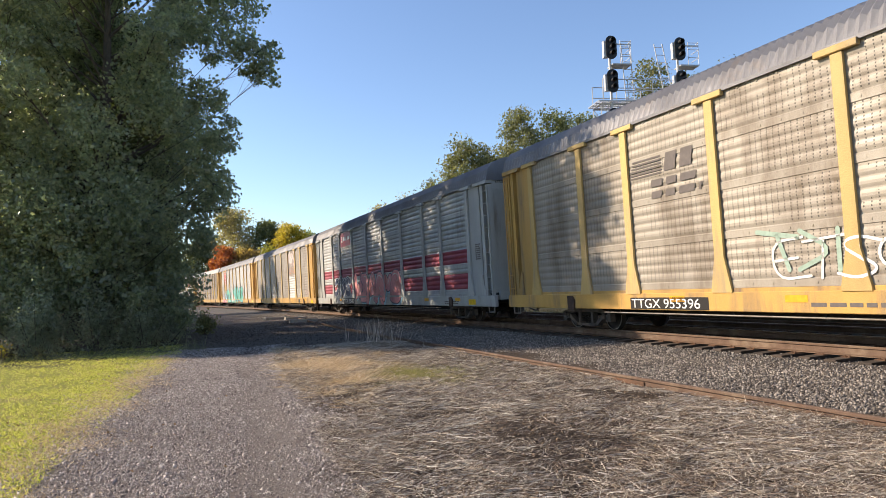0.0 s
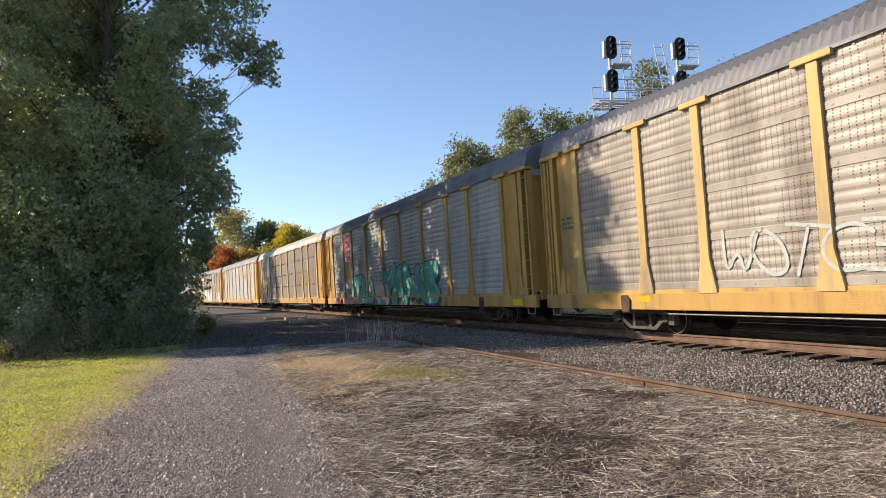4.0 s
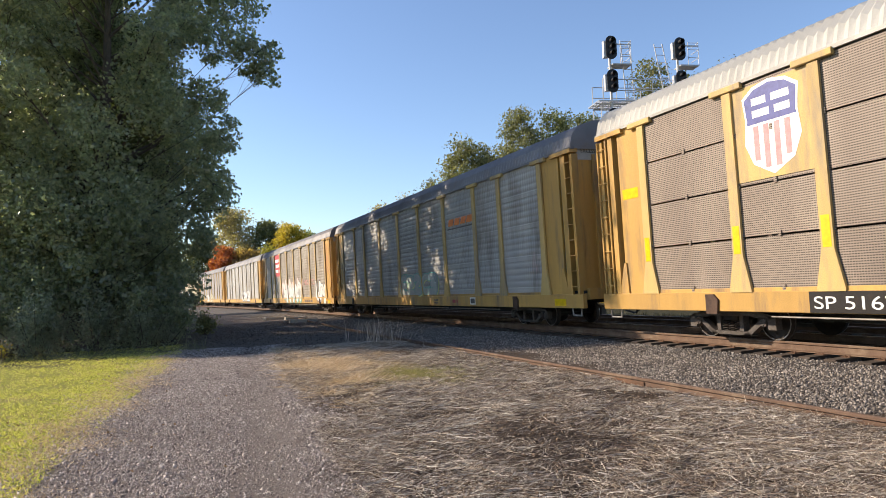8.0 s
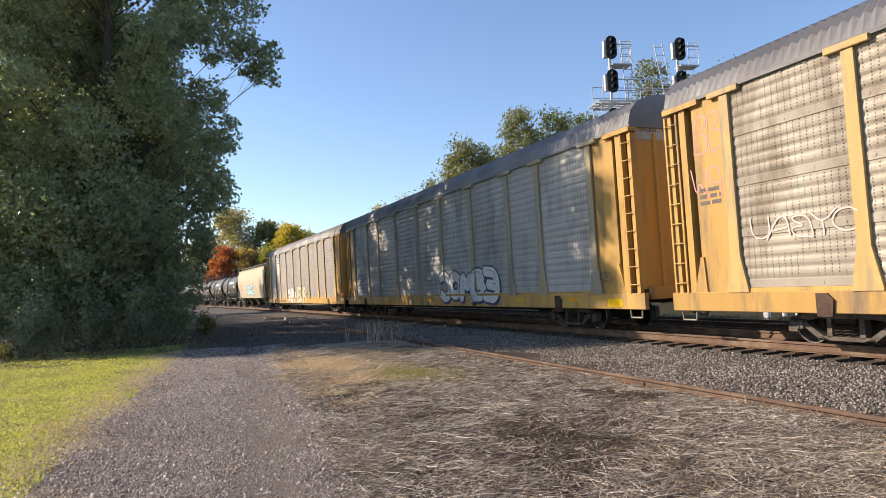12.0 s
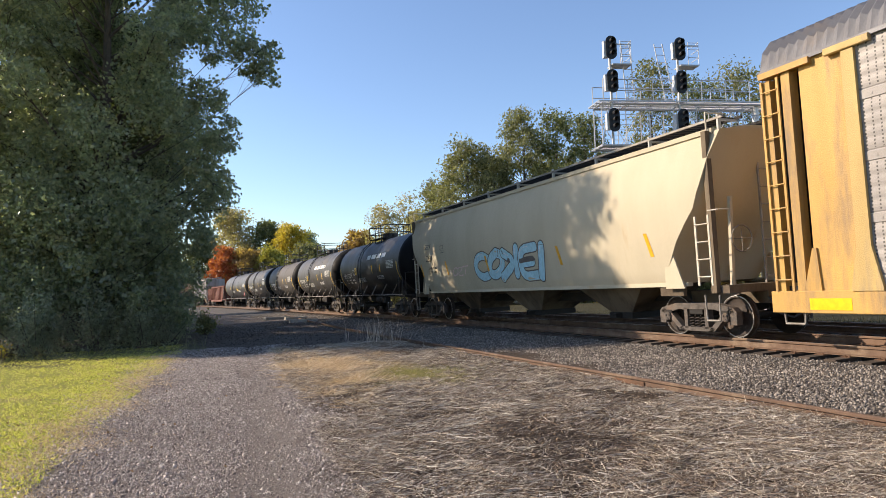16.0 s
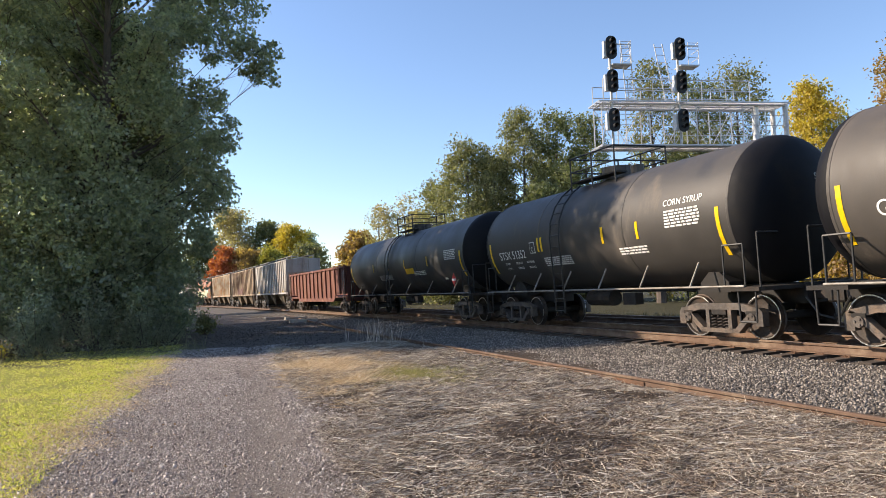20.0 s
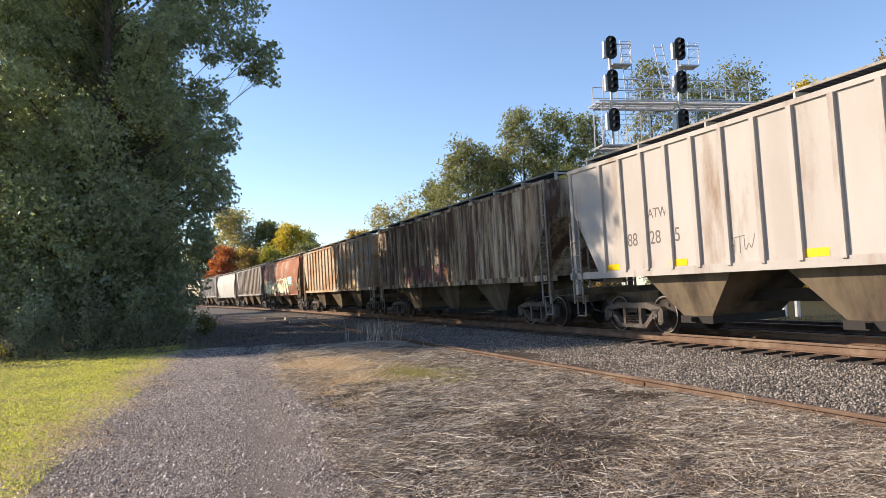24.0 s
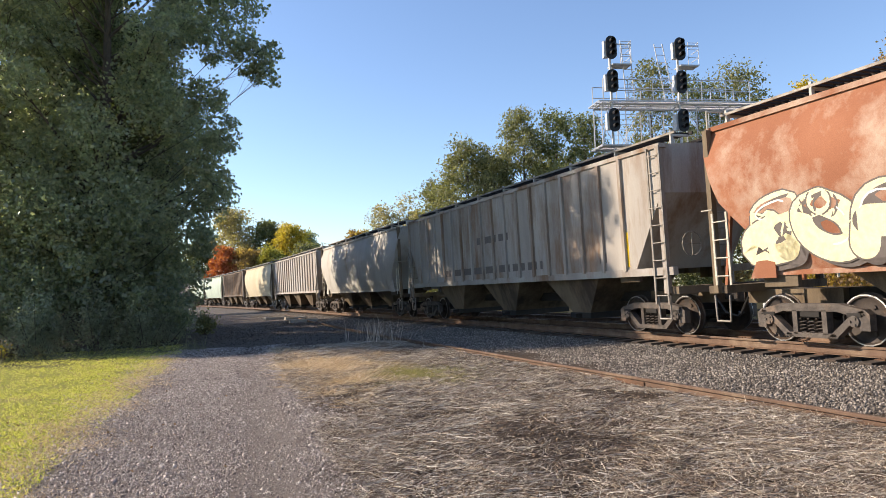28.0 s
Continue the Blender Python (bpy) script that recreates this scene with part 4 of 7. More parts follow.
def build_hopper(label, length, paint, roof, kind="ribs", ribs=17, bays=3, top=4.36, sill=1.52, bogie=2.3, rib_paint=None, chute=None, group="wagons of the freight train"):
    car = thing("hopper_wagon", label, "rail wagon", group)
    half = length / 2 - 0.5
    inner = half - 1.75          # where the slope sheet leaves the sill
    chute = chute or paint
    w = 1.5
    if kind == "round":
        cross = [(1.34, sill), (1.46, sill + 0.3), (1.53, 2.13), (1.58, 2.5), (1.59, 2.8), (1.6, 3.1), (1.575, 3.34), (1.5, 3.8), (1.3, top), (0.6, top + 0.1), (0, top + 0.12)]
    else:
        cross = [(w - 0.04, sill), (w - 0.04, top), (w - 0.3, top + 0.06), (0.6, top + 0.1), (0, top + 0.12)]
    cross = cross + [(-x, z) for x, z in cross[-2::-1]]
    z_end = sill + 0.62 * (top - sill)          # the end wall is upright above, slopes inwards below
    y_low = half - 1.35

    def y_at(z):
        if kind == "round":     # the side sheet's end sweeps inwards towards its foot
            return half - float(np.interp(z, (sill, 1.87, 2.13, 2.8, 3.34, top), (1.85, 1.55, 1.3, 0.65, 0.4, 0.03)))
        return half - 0.28 if z >= z_end else y_low + (half - 0.28 - y_low) * max(0.0, (z - sill) / (z_end - sill)) ** 1.0
    if kind != "round":
        cross.insert(1, (w - 0.04, z_end))
        cross.insert(-1, (-w + 0.04, z_end))
    rings = []
    for e in (1, -1):
        rings.append([(x, e * y_at(z), z) for x, z in cross])
    shell = Geo().rings([rings[1], rings[0]], caps=False)
    n = len(cross)
    for base in (0, n):         # slope sheets across the ends
        shell.f += [tuple(base + k for k in (i, i + 1, n - 2 - i, n - 1 - i)) for i in range(n // 2 - 1)]
        shell.f.append((base + n // 2 - 1, base + n // 2, base + n // 2 + 1))
    body = part("body", shell, paint, car, smooth=kind == "round")
    for s in SIDES:
        m = pose(0, 0, 0) if s > 0 else pose(0, 0, 0, 0, 0, 180)
        if kind == "round":
            part("side_sill", Geo().box(1.24, 1.37, -half + 1.2, half - 1.2, sill - 0.06, sill + 0.03), paint, car).matrix_basis = m
        else:
            part("side_sill", Geo().box(1.36, 1.5, -half + 0.02, half - 0.02, sill - 0.14, sill + 0.04), paint, car).matrix_basis = m
        part("roof_edge", Geo().box(w - 0.22 if kind != "round" else 1.2, w + 0.0 if kind != "round" else 1.36, -half + 0.2, half - 0.2, top - 0.04, top + 0.06), paint, car).matrix_basis = m
        if kind == "ribs":
            rb = Geo().plate([(-0.055, sill), (0.055, sill), (0.055, top - 0.04), (-0.055, top - 0.04)], w - 0.045, w + 0.035).mesh("side_rib", rib_paint or paint)
            for k in range(ribs):
                y = -half + 1.7 + (2 * half - 3.4) * k / (ribs - 1)
                ob = part("side_rib", rb, None, car)
                ob.matrix_basis = m @ pose(0, y, 0)
        for e in (1, -1):
            # corner posts, ladder and the open end
            end = part("end_post", Geo().box(w - 0.12, w, *sorted((e * (half - 0.36), e * (half - 0.24))), 1.0, top), chute if kind == "round" else paint, car)
            end.matrix_basis = m
            if kind == "round":
                ladder(end, w - 0.02, e * (half - 0.72), e * (half - 0.34), 1.15, 2.62, 4, PALE_RUNG)
                part("hand_rail", Geo().pipe([(w, e * (half - 0.34), 2.7), (w, e * (half - 0.06), 2.7), (w - 0.3, e * (half - 0.06), 2.7)], 0.014), PALE_RUNG, end)
                part("roof_grab", Geo().pipe([(w - 0.1, e * (half - 0.3), top), (w - 0.1, e * (half - 0.3), top + 0.4), (w - 0.6, e * (half - 0.3), top + 0.4)], 0.02), PALE_RUNG, end)
                gus = Geo().plate([(e * (half - 1.8), sill - 0.1), (e * (half - 1.2), sill - 0.1), (e * (half - 1.55), 1.95), (e * (half - 1.8), 2.3)], 1.43, 1.47)
                part("end_gusset", gus, paint, end)
                part("knee_brace", Geo().tube((1.1, e * (half - 0.2), 1.1), (0.9, e * (half - 0.3), 3.0), 0.05, n=4), paint, end)
            else:
                ladder(end, w + 0.01, e * (half - 0.62), e * (half - 0.2), 0.75, 3.0 if e < 0 else top, 6 if e < 0 else 9)
            stp = Geo().pipe([(1.46, e * (half - 0.62), 0.95), (1.46, e * (half - 0.6), 0.42), (1.46, e * (half - 0.24), 0.42), (1.46, e * (half - 0.22), 0.95)], 0.022)
            part("sill_step", stp, RUNG, end)
            part("bolster_web", Geo().plate([(e * (inner - 0.4), sill - 0.27), (e * (inner + 0.35), sill - 0.27), (e * (inner + 0.35), sill), (e * (inner - 0.4), sill)], 1.24, 1.34), chute, car).matrix_basis = m
    for e in (1, -1):
        part("end_platform", Geo().box(-1.4, 1.4, *sorted((e * (half - 0.5), e * half)), 0.98, 1.14).box(-0.35, 0.35, *sorted((e * (inner - 0.5), e * half)), 0.72, 1.0), chute, car)
        el = Geo()
        for x in (-0.5, 0.05):
            el.box(x, x + 0.04, *sorted((e * (half - 0.3), e * (half - 0.26))), 1.1, top)
        for k in range(8):
            z = 1.3 + 0.38 * k
            el.tube((-0.48, e * (half - 0.24), z), (0.07, e * (half - 0.24), z), 0.014)
        part("end_ladder", el, RUNG, car)
        wheel = Geo()
        for k in range(14):
            a, b = 2 * math.pi * k / 14, 2 * math.pi * (k + 1) / 14
            wheel.tube((0.75 + 0.28 * math.cos(a), e * (half - 0.2), 2.1 + 0.28 * math.sin(a)), (0.75 + 0.28 * math.cos(b), e * (half - 0.2), 2.1 + 0.28 * math.sin(b)), 0.016)
        wheel.tube((0.47, e * (half - 0.2), 2.1), (1.03, e * (half - 0.2), 2.1), 0.012).tube((0.75, e * (half - 0.2), 1.82), (0.75, e * (half - 0.2), 2.38), 0.012)
        if e > 0:
            part("hand_brake_wheel", wheel, RUNG, car)
        add_coupler(car, half, e > 0)
        add_truck(car, e * (half + 0.5 - bogie))
    # discharge bays
    bay = (2 * (inner - 0.55)) / bays
    for k in range(bays):
        y = -(inner - 0.55) + bay * (k + 0.5)
        h = min(bay / 2 - 0.04, 1.48)
        lo = 0.45
        u, v = (1.05, 0.6) if kind == "round" else (1.34, 1.0)
        g = Geo().rings([[(u, y - h, sill), (u, y + h, sill), (-u, y + h, sill), (-u, y - h, sill)],
                         [(v, y - 0.42, lo), (v, y + 0.42, lo), (-v, y + 0.42, lo), (-v, y - 0.42, lo)]])
        chute_ob = part("discharge_bay", g, chute, car)
        part("outlet_gate", Geo().box(-v - 0.05, v + 0.05, y - 0.5, y + 0.5, lo - 0.14, lo + 0.02).box(v + 0.05, v + 0.25, y - 0.06, y + 0.06, lo - 0.1, lo), DARK_STEEL, chute_ob)
    part("centre_sill", Geo().box(-0.2, 0.2, -half + 0.3, half - 0.3, 0.75, 1.0), DARK_STEEL, car)
    # roof: hatches and running boards on stanchions
    part("hatches", Geo().box(-0.3, 0.3, -half + 1.2, half - 1.2, top + 0.1, top + 0.24, 0.04), roof, car)
    for s in SIDES:
        board = Geo()
        n = int((2 * half - 0.5) / 0.17)
        for k in range(n):
            y = -half + 0.25 + 0.17 * k
            board.box(*sorted((s * 0.42, s * 0.95)), y, y + 0.075, top + 0.32, top + 0.36)
        board.box(*sorted((s * 0.42, s * 0.46)), -half + 0.25, half - 0.25, top + 0.31, top + 0.37)
        wb = part("running_board", board, DARK_STEEL, car, "open steel running board")
        part("board_rim", Geo().box(*sorted((s * 0.95, s * 0.985)), -half + 0.25, half - 0.25, top + 0.315, top + 0.365), RUNG, wb)
        st = Geo().prism([(s * 0.42, top + 0.27), (s * 0.9, top + 0.27), (s * 0.9, top + 0.02), (s * 0.98, top + 0.02), (s * 0.98, top + 0.42), (s * 0.93, top + 0.42), (s * 0.93, top + 0.32), (s * 0.42, top + 0.32)], -0.025, 0.025).mesh("bracket", roof)
        n = max(4, int(length / 2.0))
        for k in range(n):
            part("bracket", st, None, wb).matrix_basis = pose(0, -half + 0.4 + (2 * half - 0.8) * k / (n - 1), 0)
    return car


# --- tank cars ---
TANK_DISH = ((0.7, 1.0), (0.6, 0.995), (0.48, 0.965), (0.34, 0.89), (0.2, 0.76), (0.09, 0.56), (0.03, 0.32), (0.0, 0.03))
# clean black paint, with the shade on the ends put into its colour
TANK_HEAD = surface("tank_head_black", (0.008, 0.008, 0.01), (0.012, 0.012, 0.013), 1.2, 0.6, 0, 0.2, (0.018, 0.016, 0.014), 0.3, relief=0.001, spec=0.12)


def build_tank(label, length, paint, radius=1.53, centre=2.66, band=None):
    car = thing("tank_wagon", label, "rail wagon", "wagons of the freight train")
    half = length / 2 - 0.48
    shell = half + 0.06
    n = 40

    def turned(prof):
        return [[(math.sin(2 * math.pi * i / n) * r, y, centre + math.cos(2 * math.pi * i / n) * r) for i in range(n)] for y, r in prof]
    tank = part("tank", Geo().rings(turned([(-shell + 0.7, radius), (-shell * 0.5, radius), (0, radius), (shell * 0.5, radius), (shell - 0.7, radius)]), caps=False), paint, car, smooth=True)
    # the ends take the shade-darkened black, the shell its own paint
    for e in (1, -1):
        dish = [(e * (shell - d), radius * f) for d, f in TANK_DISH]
        part("tank_head", Geo().rings(turned(dish)), TANK_HEAD, tank, "black dished end, darkened further for its shaded side", smooth=True)
    for y in (-shell + 0.72, -shell * 0.33, shell * 0.33, shell - 0.72):
        seams = Geo().rings([[(math.sin(2 * math.pi * i / n) * r, y + d, centre + math.cos(2 * math.pi * i / n) * r) for i in range(n)] for d, r in ((-0.035, radius), (-0.025, radius + 0.008), (0.025, radius + 0.008), (0.035, radius))], caps=False)
        part("weld_band", seams, paint, tank)
    # dome and its platform
    part("manway", Geo().tube((0, 0, centre + radius - 0.1), (0, 0, centre + radius + 0.32), 0.42, n=16).tube((0, 0.9, centre + radius - 0.1), (0, 0.9, centre + radius + 0.22), 0.18, n=12), paint, tank)
    rail = Geo()
    zt = centre + radius
    for z in (zt + 0.32, zt + 0.72):
        rail.pipe([(0.85, -1.05, z), (0.85, 1.05, z), (-0.85, 1.05, z), (-0.85, -1.05, z), (0.85, -1.05, z)], 0.025)
    for x in (-0.85, 0.85):
        for y in (-1.05, 0.0, 1.05):
            rail.tube((x, y, zt - 0.25), (x, y, zt + 0.72), 0.025)
    part("platform_rail", rail, BLACK_PAINT, car)
    part("platform", Geo().box(-0.85, -0.45, -1.05, 1.05, zt + 0.0, zt + 0.04).box(0.45, 0.85, -1.05, 1.05, zt + 0.0, zt + 0.04), DARK_STEEL, car)
    for s in SIDES:
        m = pose(0, 0, 0) if s > 0 else pose(0, 0, 0, 0, 0, 180)
        # ladder bent round the shell
        lg = Geo()
        for y in (-1.19, -0.71):
            pts = [(1.56, y, 0.5), (1.58, y, 1.6)] + [((radius + 0.1) * math.sin(a), y, centre + (radius + 0.1) * math.cos(a)) for a in (1.6, 1.3, 1.0, 0.75, 0.5)]
            lg.pipe(pts, 0.024)
        zs = [0.55, 0.9, 1.25, 1.6]
        for z in zs:
            lg.tube((1.565, -1.19, z), (1.565, -0.71, z), 0.015)
        for k in range(6):
            a = 1.75 - 0.2 * k
            lg.tube(((radius + 0.1) * math.sin(a), -1.19, centre + (radius + 0.1) * math.cos(a)), ((radius + 0.1) * math.sin(a), -0.71, centre + (radius + 0.1) * math.cos(a)), 0.015)
        part("ladder", lg, BLACK_PAINT, car).matrix_basis = m
        # running rail along the side, braces
        hr = Geo().pipe([(1.5, -half + 0.4, 1.12), (1.5, half - 0.4, 1.12)], 0.024)
        for k in range(6):
            y = -half + 1.9 + (2 * half - 3.8) * k / 5
            hr.pipe([(1.5, y, 1.12), (1.2, y, 1.65)], 0.022)
        part("side_rail", hr, RUNG, car).matrix_basis = m
        for e in (1, -1):
            bol = Geo().plate([(e * (half - 2.2), 0.98), (e * (half - 1.3), 0.98), (e * (half - 1.35), 1.2), (e * (half - 1.6), 1.42), (e * (half - 1.9), 1.42), (e * (half - 2.15), 1.2)], 0.5, 0.95)
            part("saddle", bol, DARK_STEEL, car).matrix_basis = m
            gr = Geo().pipe([(1.45, e * (half - 0.95), 1.1), (1.45, e * (half - 0.95), 1.95), (1.45, e * (half - 0.42), 1.95), (1.45, e * (half - 0.42), 1.1)], 0.022)
            gr.pipe([(1.45, e * (half - 0.62), 1.05), (1.45, e * (half - 0.6), 0.42), (1.45, e * (half - 0.2), 0.42), (1.45, e * (half - 0.18), 1.05)], 0.022)
            part("grab_iron", gr, BLACK_PAINT, car).matrix_basis = m
    for e in (1, -1):
        part("end_platform", Geo().box(-1.5, 1.5, *sorted((e * (half - 0.85), e * (half - 0.05))), 1.02, 1.1).box(-0.3, 0.3, *sorted((e * (half - 3.0), e * half)), 0.72, 1.12), DARK_STEEL, car)
        hb = Geo().pipe([(-1.4, e * (half - 0.1), 1.1), (-1.4, e * (half - 0.1), 2.15), (1.4, e * (half - 0.1), 2.15), (1.4, e * (half - 0.1), 1.1)], 0.022)
        part("end_rail", hb, BLACK_PAINT, car)
        add_coupler(car, half, e > 0)
        add_truck(car, e * (half - 1.57))
    part("brake_gear", Geo().tube((0.5, -0.9, 0.85), (0.5, 0.2, 0.85), 0.22, n=12).box(-0.15, 0.15, -half + 2, half - 2, 0.98, 1.18).box(0.75, 1.0, 1.2, 1.7, 0.7, 1.0), DARK_STEEL, car)
    return car


# --- gondola ---
def build_gondola(label, length, paint):
    car = thing("gondola_wagon", label, "rail wagon", "wagons of the freight train")
    half = length / 2 - 0.5
    top, sill = 2.95, 1.05
    part("floor", Geo().box(-1.4, 1.4, -half, half, 1.0, 1.1), paint, car)
    for s in SIDES:
        m = pose(0, 0, 0) if s > 0 else pose(0, 0, 0, 0, 0, 180)
        out = [(-half, 1.25), (-half + 2.6, 1.25), (-half + 3.4, 0.75), (half - 3.4, 0.75), (half - 2.6, 1.25), (half, 1.25), (half, top), (-half, top)]
        part("side_wall", Geo().plate(out, 1.4, 1.44), paint, car).matrix_basis = m
        part("top_chord", Geo().box(1.38, 1.52, -half, half, top - 0.1, top + 0.04, 0.015), paint, car).matrix_basis = m
        rb = Geo().plate([(-0.07, 1.0), (0.07, 1.0), (0.07, top - 0.1), (-0.07, top - 0.1)], 1.44, 1.53).mesh("side_rib", paint)
        for k in range(15):
            part("side_rib", rb, None, car).matrix_basis = m @ pose(0, -half + 0.2 + (2 * half - 0.4) * k / 14, 0.22 if k in (0, 1, 2, 12, 13, 14) else 0)
        for e in (1, -1):
            ladder(car, 1.53, e * (half - 0.5), e * (half - 0.12), 0.6, 2.7, 5).matrix_basis = m
    for e in (1, -1):
        part("end_wall", Geo().box(-1.4, 1.4, *sorted((e * (half - 0.06), e * half)), 1.0, top - 0.02), paint, car)
        part("end_sill", Geo().box(-1.4, 1.4, *sorted((e * (half - 0.4), e * (half + 0.02))), 0.8, 1.06), paint, car)
        add_coupler(car, half, e > 0)
        add_truck(car, e * (half - 1.9))
    part("centre_sill", Geo().box(-0.25, 0.25, -half, half, 0.7, 1.0), DARK_STEEL, car)
    return car


# ---- paint on the wagons: signs, lettering, graffiti ----
def panel_paint(name, a, b, stain, amount, holes=0.75, scale=0.8, mesh=False):
    return surface(name, a, b, scale, 0.6, 0.15, 0.25, stain, amount, (1, 1, 0.35), 0.06, 0.003, 0.9, holes, mesh=mesh)


PANEL_BEIGE = panel_paint("beige_panels", (0.37, 0.33, 0.27), (0.3, 0.262, 0.212), (0.2, 0.16, 0.12), 0.5)
PANEL_SILVER = panel_paint("silver_panels", (0.48, 0.465, 0.43), (0.38, 0.365, 0.34), (0.26, 0.235, 0.2), 0.4)
PANEL_BROWN = panel_paint("brown_panels", (0.31, 0.25, 0.2), (0.24, 0.19, 0.155), (0.38, 0.31, 0.25), 0.3, 0.88, mesh=True)
PANEL_DUST = panel_paint("dusty_panels", (0.36, 0.32, 0.27), (0.28, 0.245, 0.205), (0.2, 0.165, 0.135), 0.45)
PANEL_GREY = panel_paint("warm_grey_panels", (0.37, 0.34, 0.315), (0.32, 0.295, 0.275), (0.24, 0.21, 0.19), 0.3)


def striped_paint():
    m = panel_paint("red_striped_panels", (0.47, 0.47, 0.45), (0.38, 0.38, 0.37), (0.27, 0.25, 0.23), 0.35, 0.35)
    nt = m.node_tree
    bsdf = nt.nodes["Principled BSDF"]
    old = bsdf.inputs["Base Color"].links[0].from_socket
    sep = nt.nodes.new("ShaderNodeSeparateXYZ")
    nt.links.new(nt.nodes.new("ShaderNodeTexCoord").outputs["Object"], sep.inputs[0])
    z = sep.outputs[2]
    band = calc(nt, "ADD", calc(nt, "MULTIPLY", calc(nt, "GREATER_THAN", z, 1.26), calc(nt, "LESS_THAN", z, 1.86)),
                calc(nt, "MULTIPLY", calc(nt, "GREATER_THAN", z, 2.25), calc(nt, "LESS_THAN", z, 2.77)))
    nt.links.new(mix(nt, calc(nt, "MULTIPLY", band, 0.9), old, (0.3, 0.025, 0.05)), bsdf.inputs["Base Color"])
    return m


PANEL_STRIPED = striped_paint()


def hopper_paint(name, a, b, rust, amount, scale=1.0):
    return surface(name, a, b, scale, 0.82, 0, 0.25, rust, amount, (1, 1, 0.22), 0.05, 0.003, 0.8, spec=0.15)


CREAM = hopper_paint("cream_paint", (0.53, 0.465, 0.34), (0.48, 0.415, 0.3), (0.44, 0.29, 0.16), 0.2)
PALE = hopper_paint("pale_hopper_paint", (0.44, 0.41, 0.38), (0.37, 0.335, 0.305), (0.25, 0.175, 0.13), 0.36, 0.7)
CHUTE = hopper_paint("dusty_chute_paint", (0.2, 0.155, 0.105), (0.14, 0.108, 0.075), (0.07, 0.052, 0.04), 0.6)
RUSTY = surface("rust_patched_paint", (0.66, 0.56, 0.41), (0.4, 0.27, 0.17), 0.7, 0.82, 0, 0.25, (0.12, 0.07, 0.05), 0.75, (1, 1.6, 0.2), 0.05, 0.003, 1.7, spec=0.15)
TAN_RUST = surface("tan_paint_with_rust", (0.5, 0.43, 0.33), (0.45, 0.37, 0.265), 1.2, 0.82, 0, 0.25, (0.4, 0.21, 0.1), 0.6, (1, 0.5, 1.1), 0.05, 0.003, 0.9, spec=0.15)
BROWN_RED = surface("oxide_red_paint", (0.32, 0.135, 0.075), (0.26, 0.108, 0.062), 0.8, 0.82, 0, 0.25, (0.46, 0.34, 0.26), 0.5, (1, 0.7, 0.6), 0.05, 0.003, 0.6, spec=0.15)
GREY_HOPPER = hopper_paint("grey_hopper_paint", (0.4, 0.37, 0.33), (0.3, 0.27, 0.24), (0.22, 0.14, 0.09), 0.5)
DARK_HOPPER = hopper_paint("dark_hopper_paint", (0.2, 0.16, 0.13), (0.13, 0.1, 0.085), (0.3, 0.2, 0.12), 0.4)
PALE_GREY = hopper_paint("pale_grey_hopper_paint", (0.5, 0.48, 0.44), (0.42, 0.4, 0.36), (0.26, 0.2, 0.15), 0.3)
PALE_GREEN = hopper_paint("pale_green_paint", (0.42, 0.5, 0.42), (0.36, 0.42, 0.36), (0.3, 0.22, 0.15), 0.2)
TANK_BLACK = surface("tank_black_satin", (0.046, 0.045, 0.045), (0.066, 0.063, 0.059), 1.2, 0.5, 0, 0.2, (0.11, 0.09, 0.07), 0.28, (1, 1, 0.3), 0.1, 0.001, spec=0.4)
TANK_BROWN = surface("tank_brown_dust", (0.075, 0.066, 0.058), (0.1, 0.085, 0.072), 1.2, 0.6, 0, 0.2, (0.15, 0.12, 0.1), 0.35, (1, 1, 0.3), 0.1, 0.001, spec=0.3)
TANK_GREY = surface("tank_dusty_black", (0.048, 0.044, 0.04), (0.07, 0.062, 0.055), 1.2, 0.5, 0, 0.2, (0.12, 0.1, 0.08), 0.3, (1, 1, 0.3), 0.1, 0.001, spec=0.35)
GONDOLA_RED = surface("gondola_oxide", (0.2, 0.07, 0.045), (0.14, 0.05, 0.04), 2.0, 0.75, 0, 0.3, (0.3, 0.14, 0.08), 0.4, UP)

SIGN_RED = plain("sign_red", (0.5, 0.03, 0.03), 0.5)
DEEP_RED = plain("deep_red", (0.33, 0.025, 0.045), 0.5)
SIGN_BLUE = plain("sign_blue", (0.09, 0.1, 0.28), 0.5)
PINK = plain("pink_spray", (0.72, 0.28, 0.28), 0.6)
TEAL = plain("teal_spray", (0.1, 0.42, 0.33), 0.6)
SKY_SPRAY = plain("pale_blue_spray", (0.35, 0.6, 0.68), 0.6)
NAVY = plain("dark_blue_spray", (0.05, 0.06, 0.11), 0.6)
ORANGE = plain("orange_paint", (0.75, 0.2, 0.03), 0.5)
TAG_ORANGE = plain("orange_tag", (0.75, 0.36, 0.02), 0.4)
CREAM_SPRAY = plain("cream_spray", (0.74, 0.68, 0.42), 0.6)
GREY_SPRAY = plain("grey_spray", (0.4, 0.42, 0.38), 0.6)
WHITE_SPRAY = plain("white_spray", (0.68, 0.67, 0.63), 0.6)
GREEN_SIGN = plain("green_sign", (0.08, 0.4, 0.22), 0.5)
FADED_INK = plain("faded_ink", (0.12, 0.1, 0.09), 0.7)
SPRAY_YELLOW = plain("yellow_spray", (0.75, 0.68, 0.25), 0.6)
GREEN_FAINT = plain("faint_green_spray", (0.3, 0.4, 0.32), 0.7)
MAROON = plain("faded_maroon_spray", (0.2, 0.075, 0.075), 0.75)
SPRAY_PALE = plain("pale_yellow_spray", (0.6, 0.56, 0.38), 0.65)
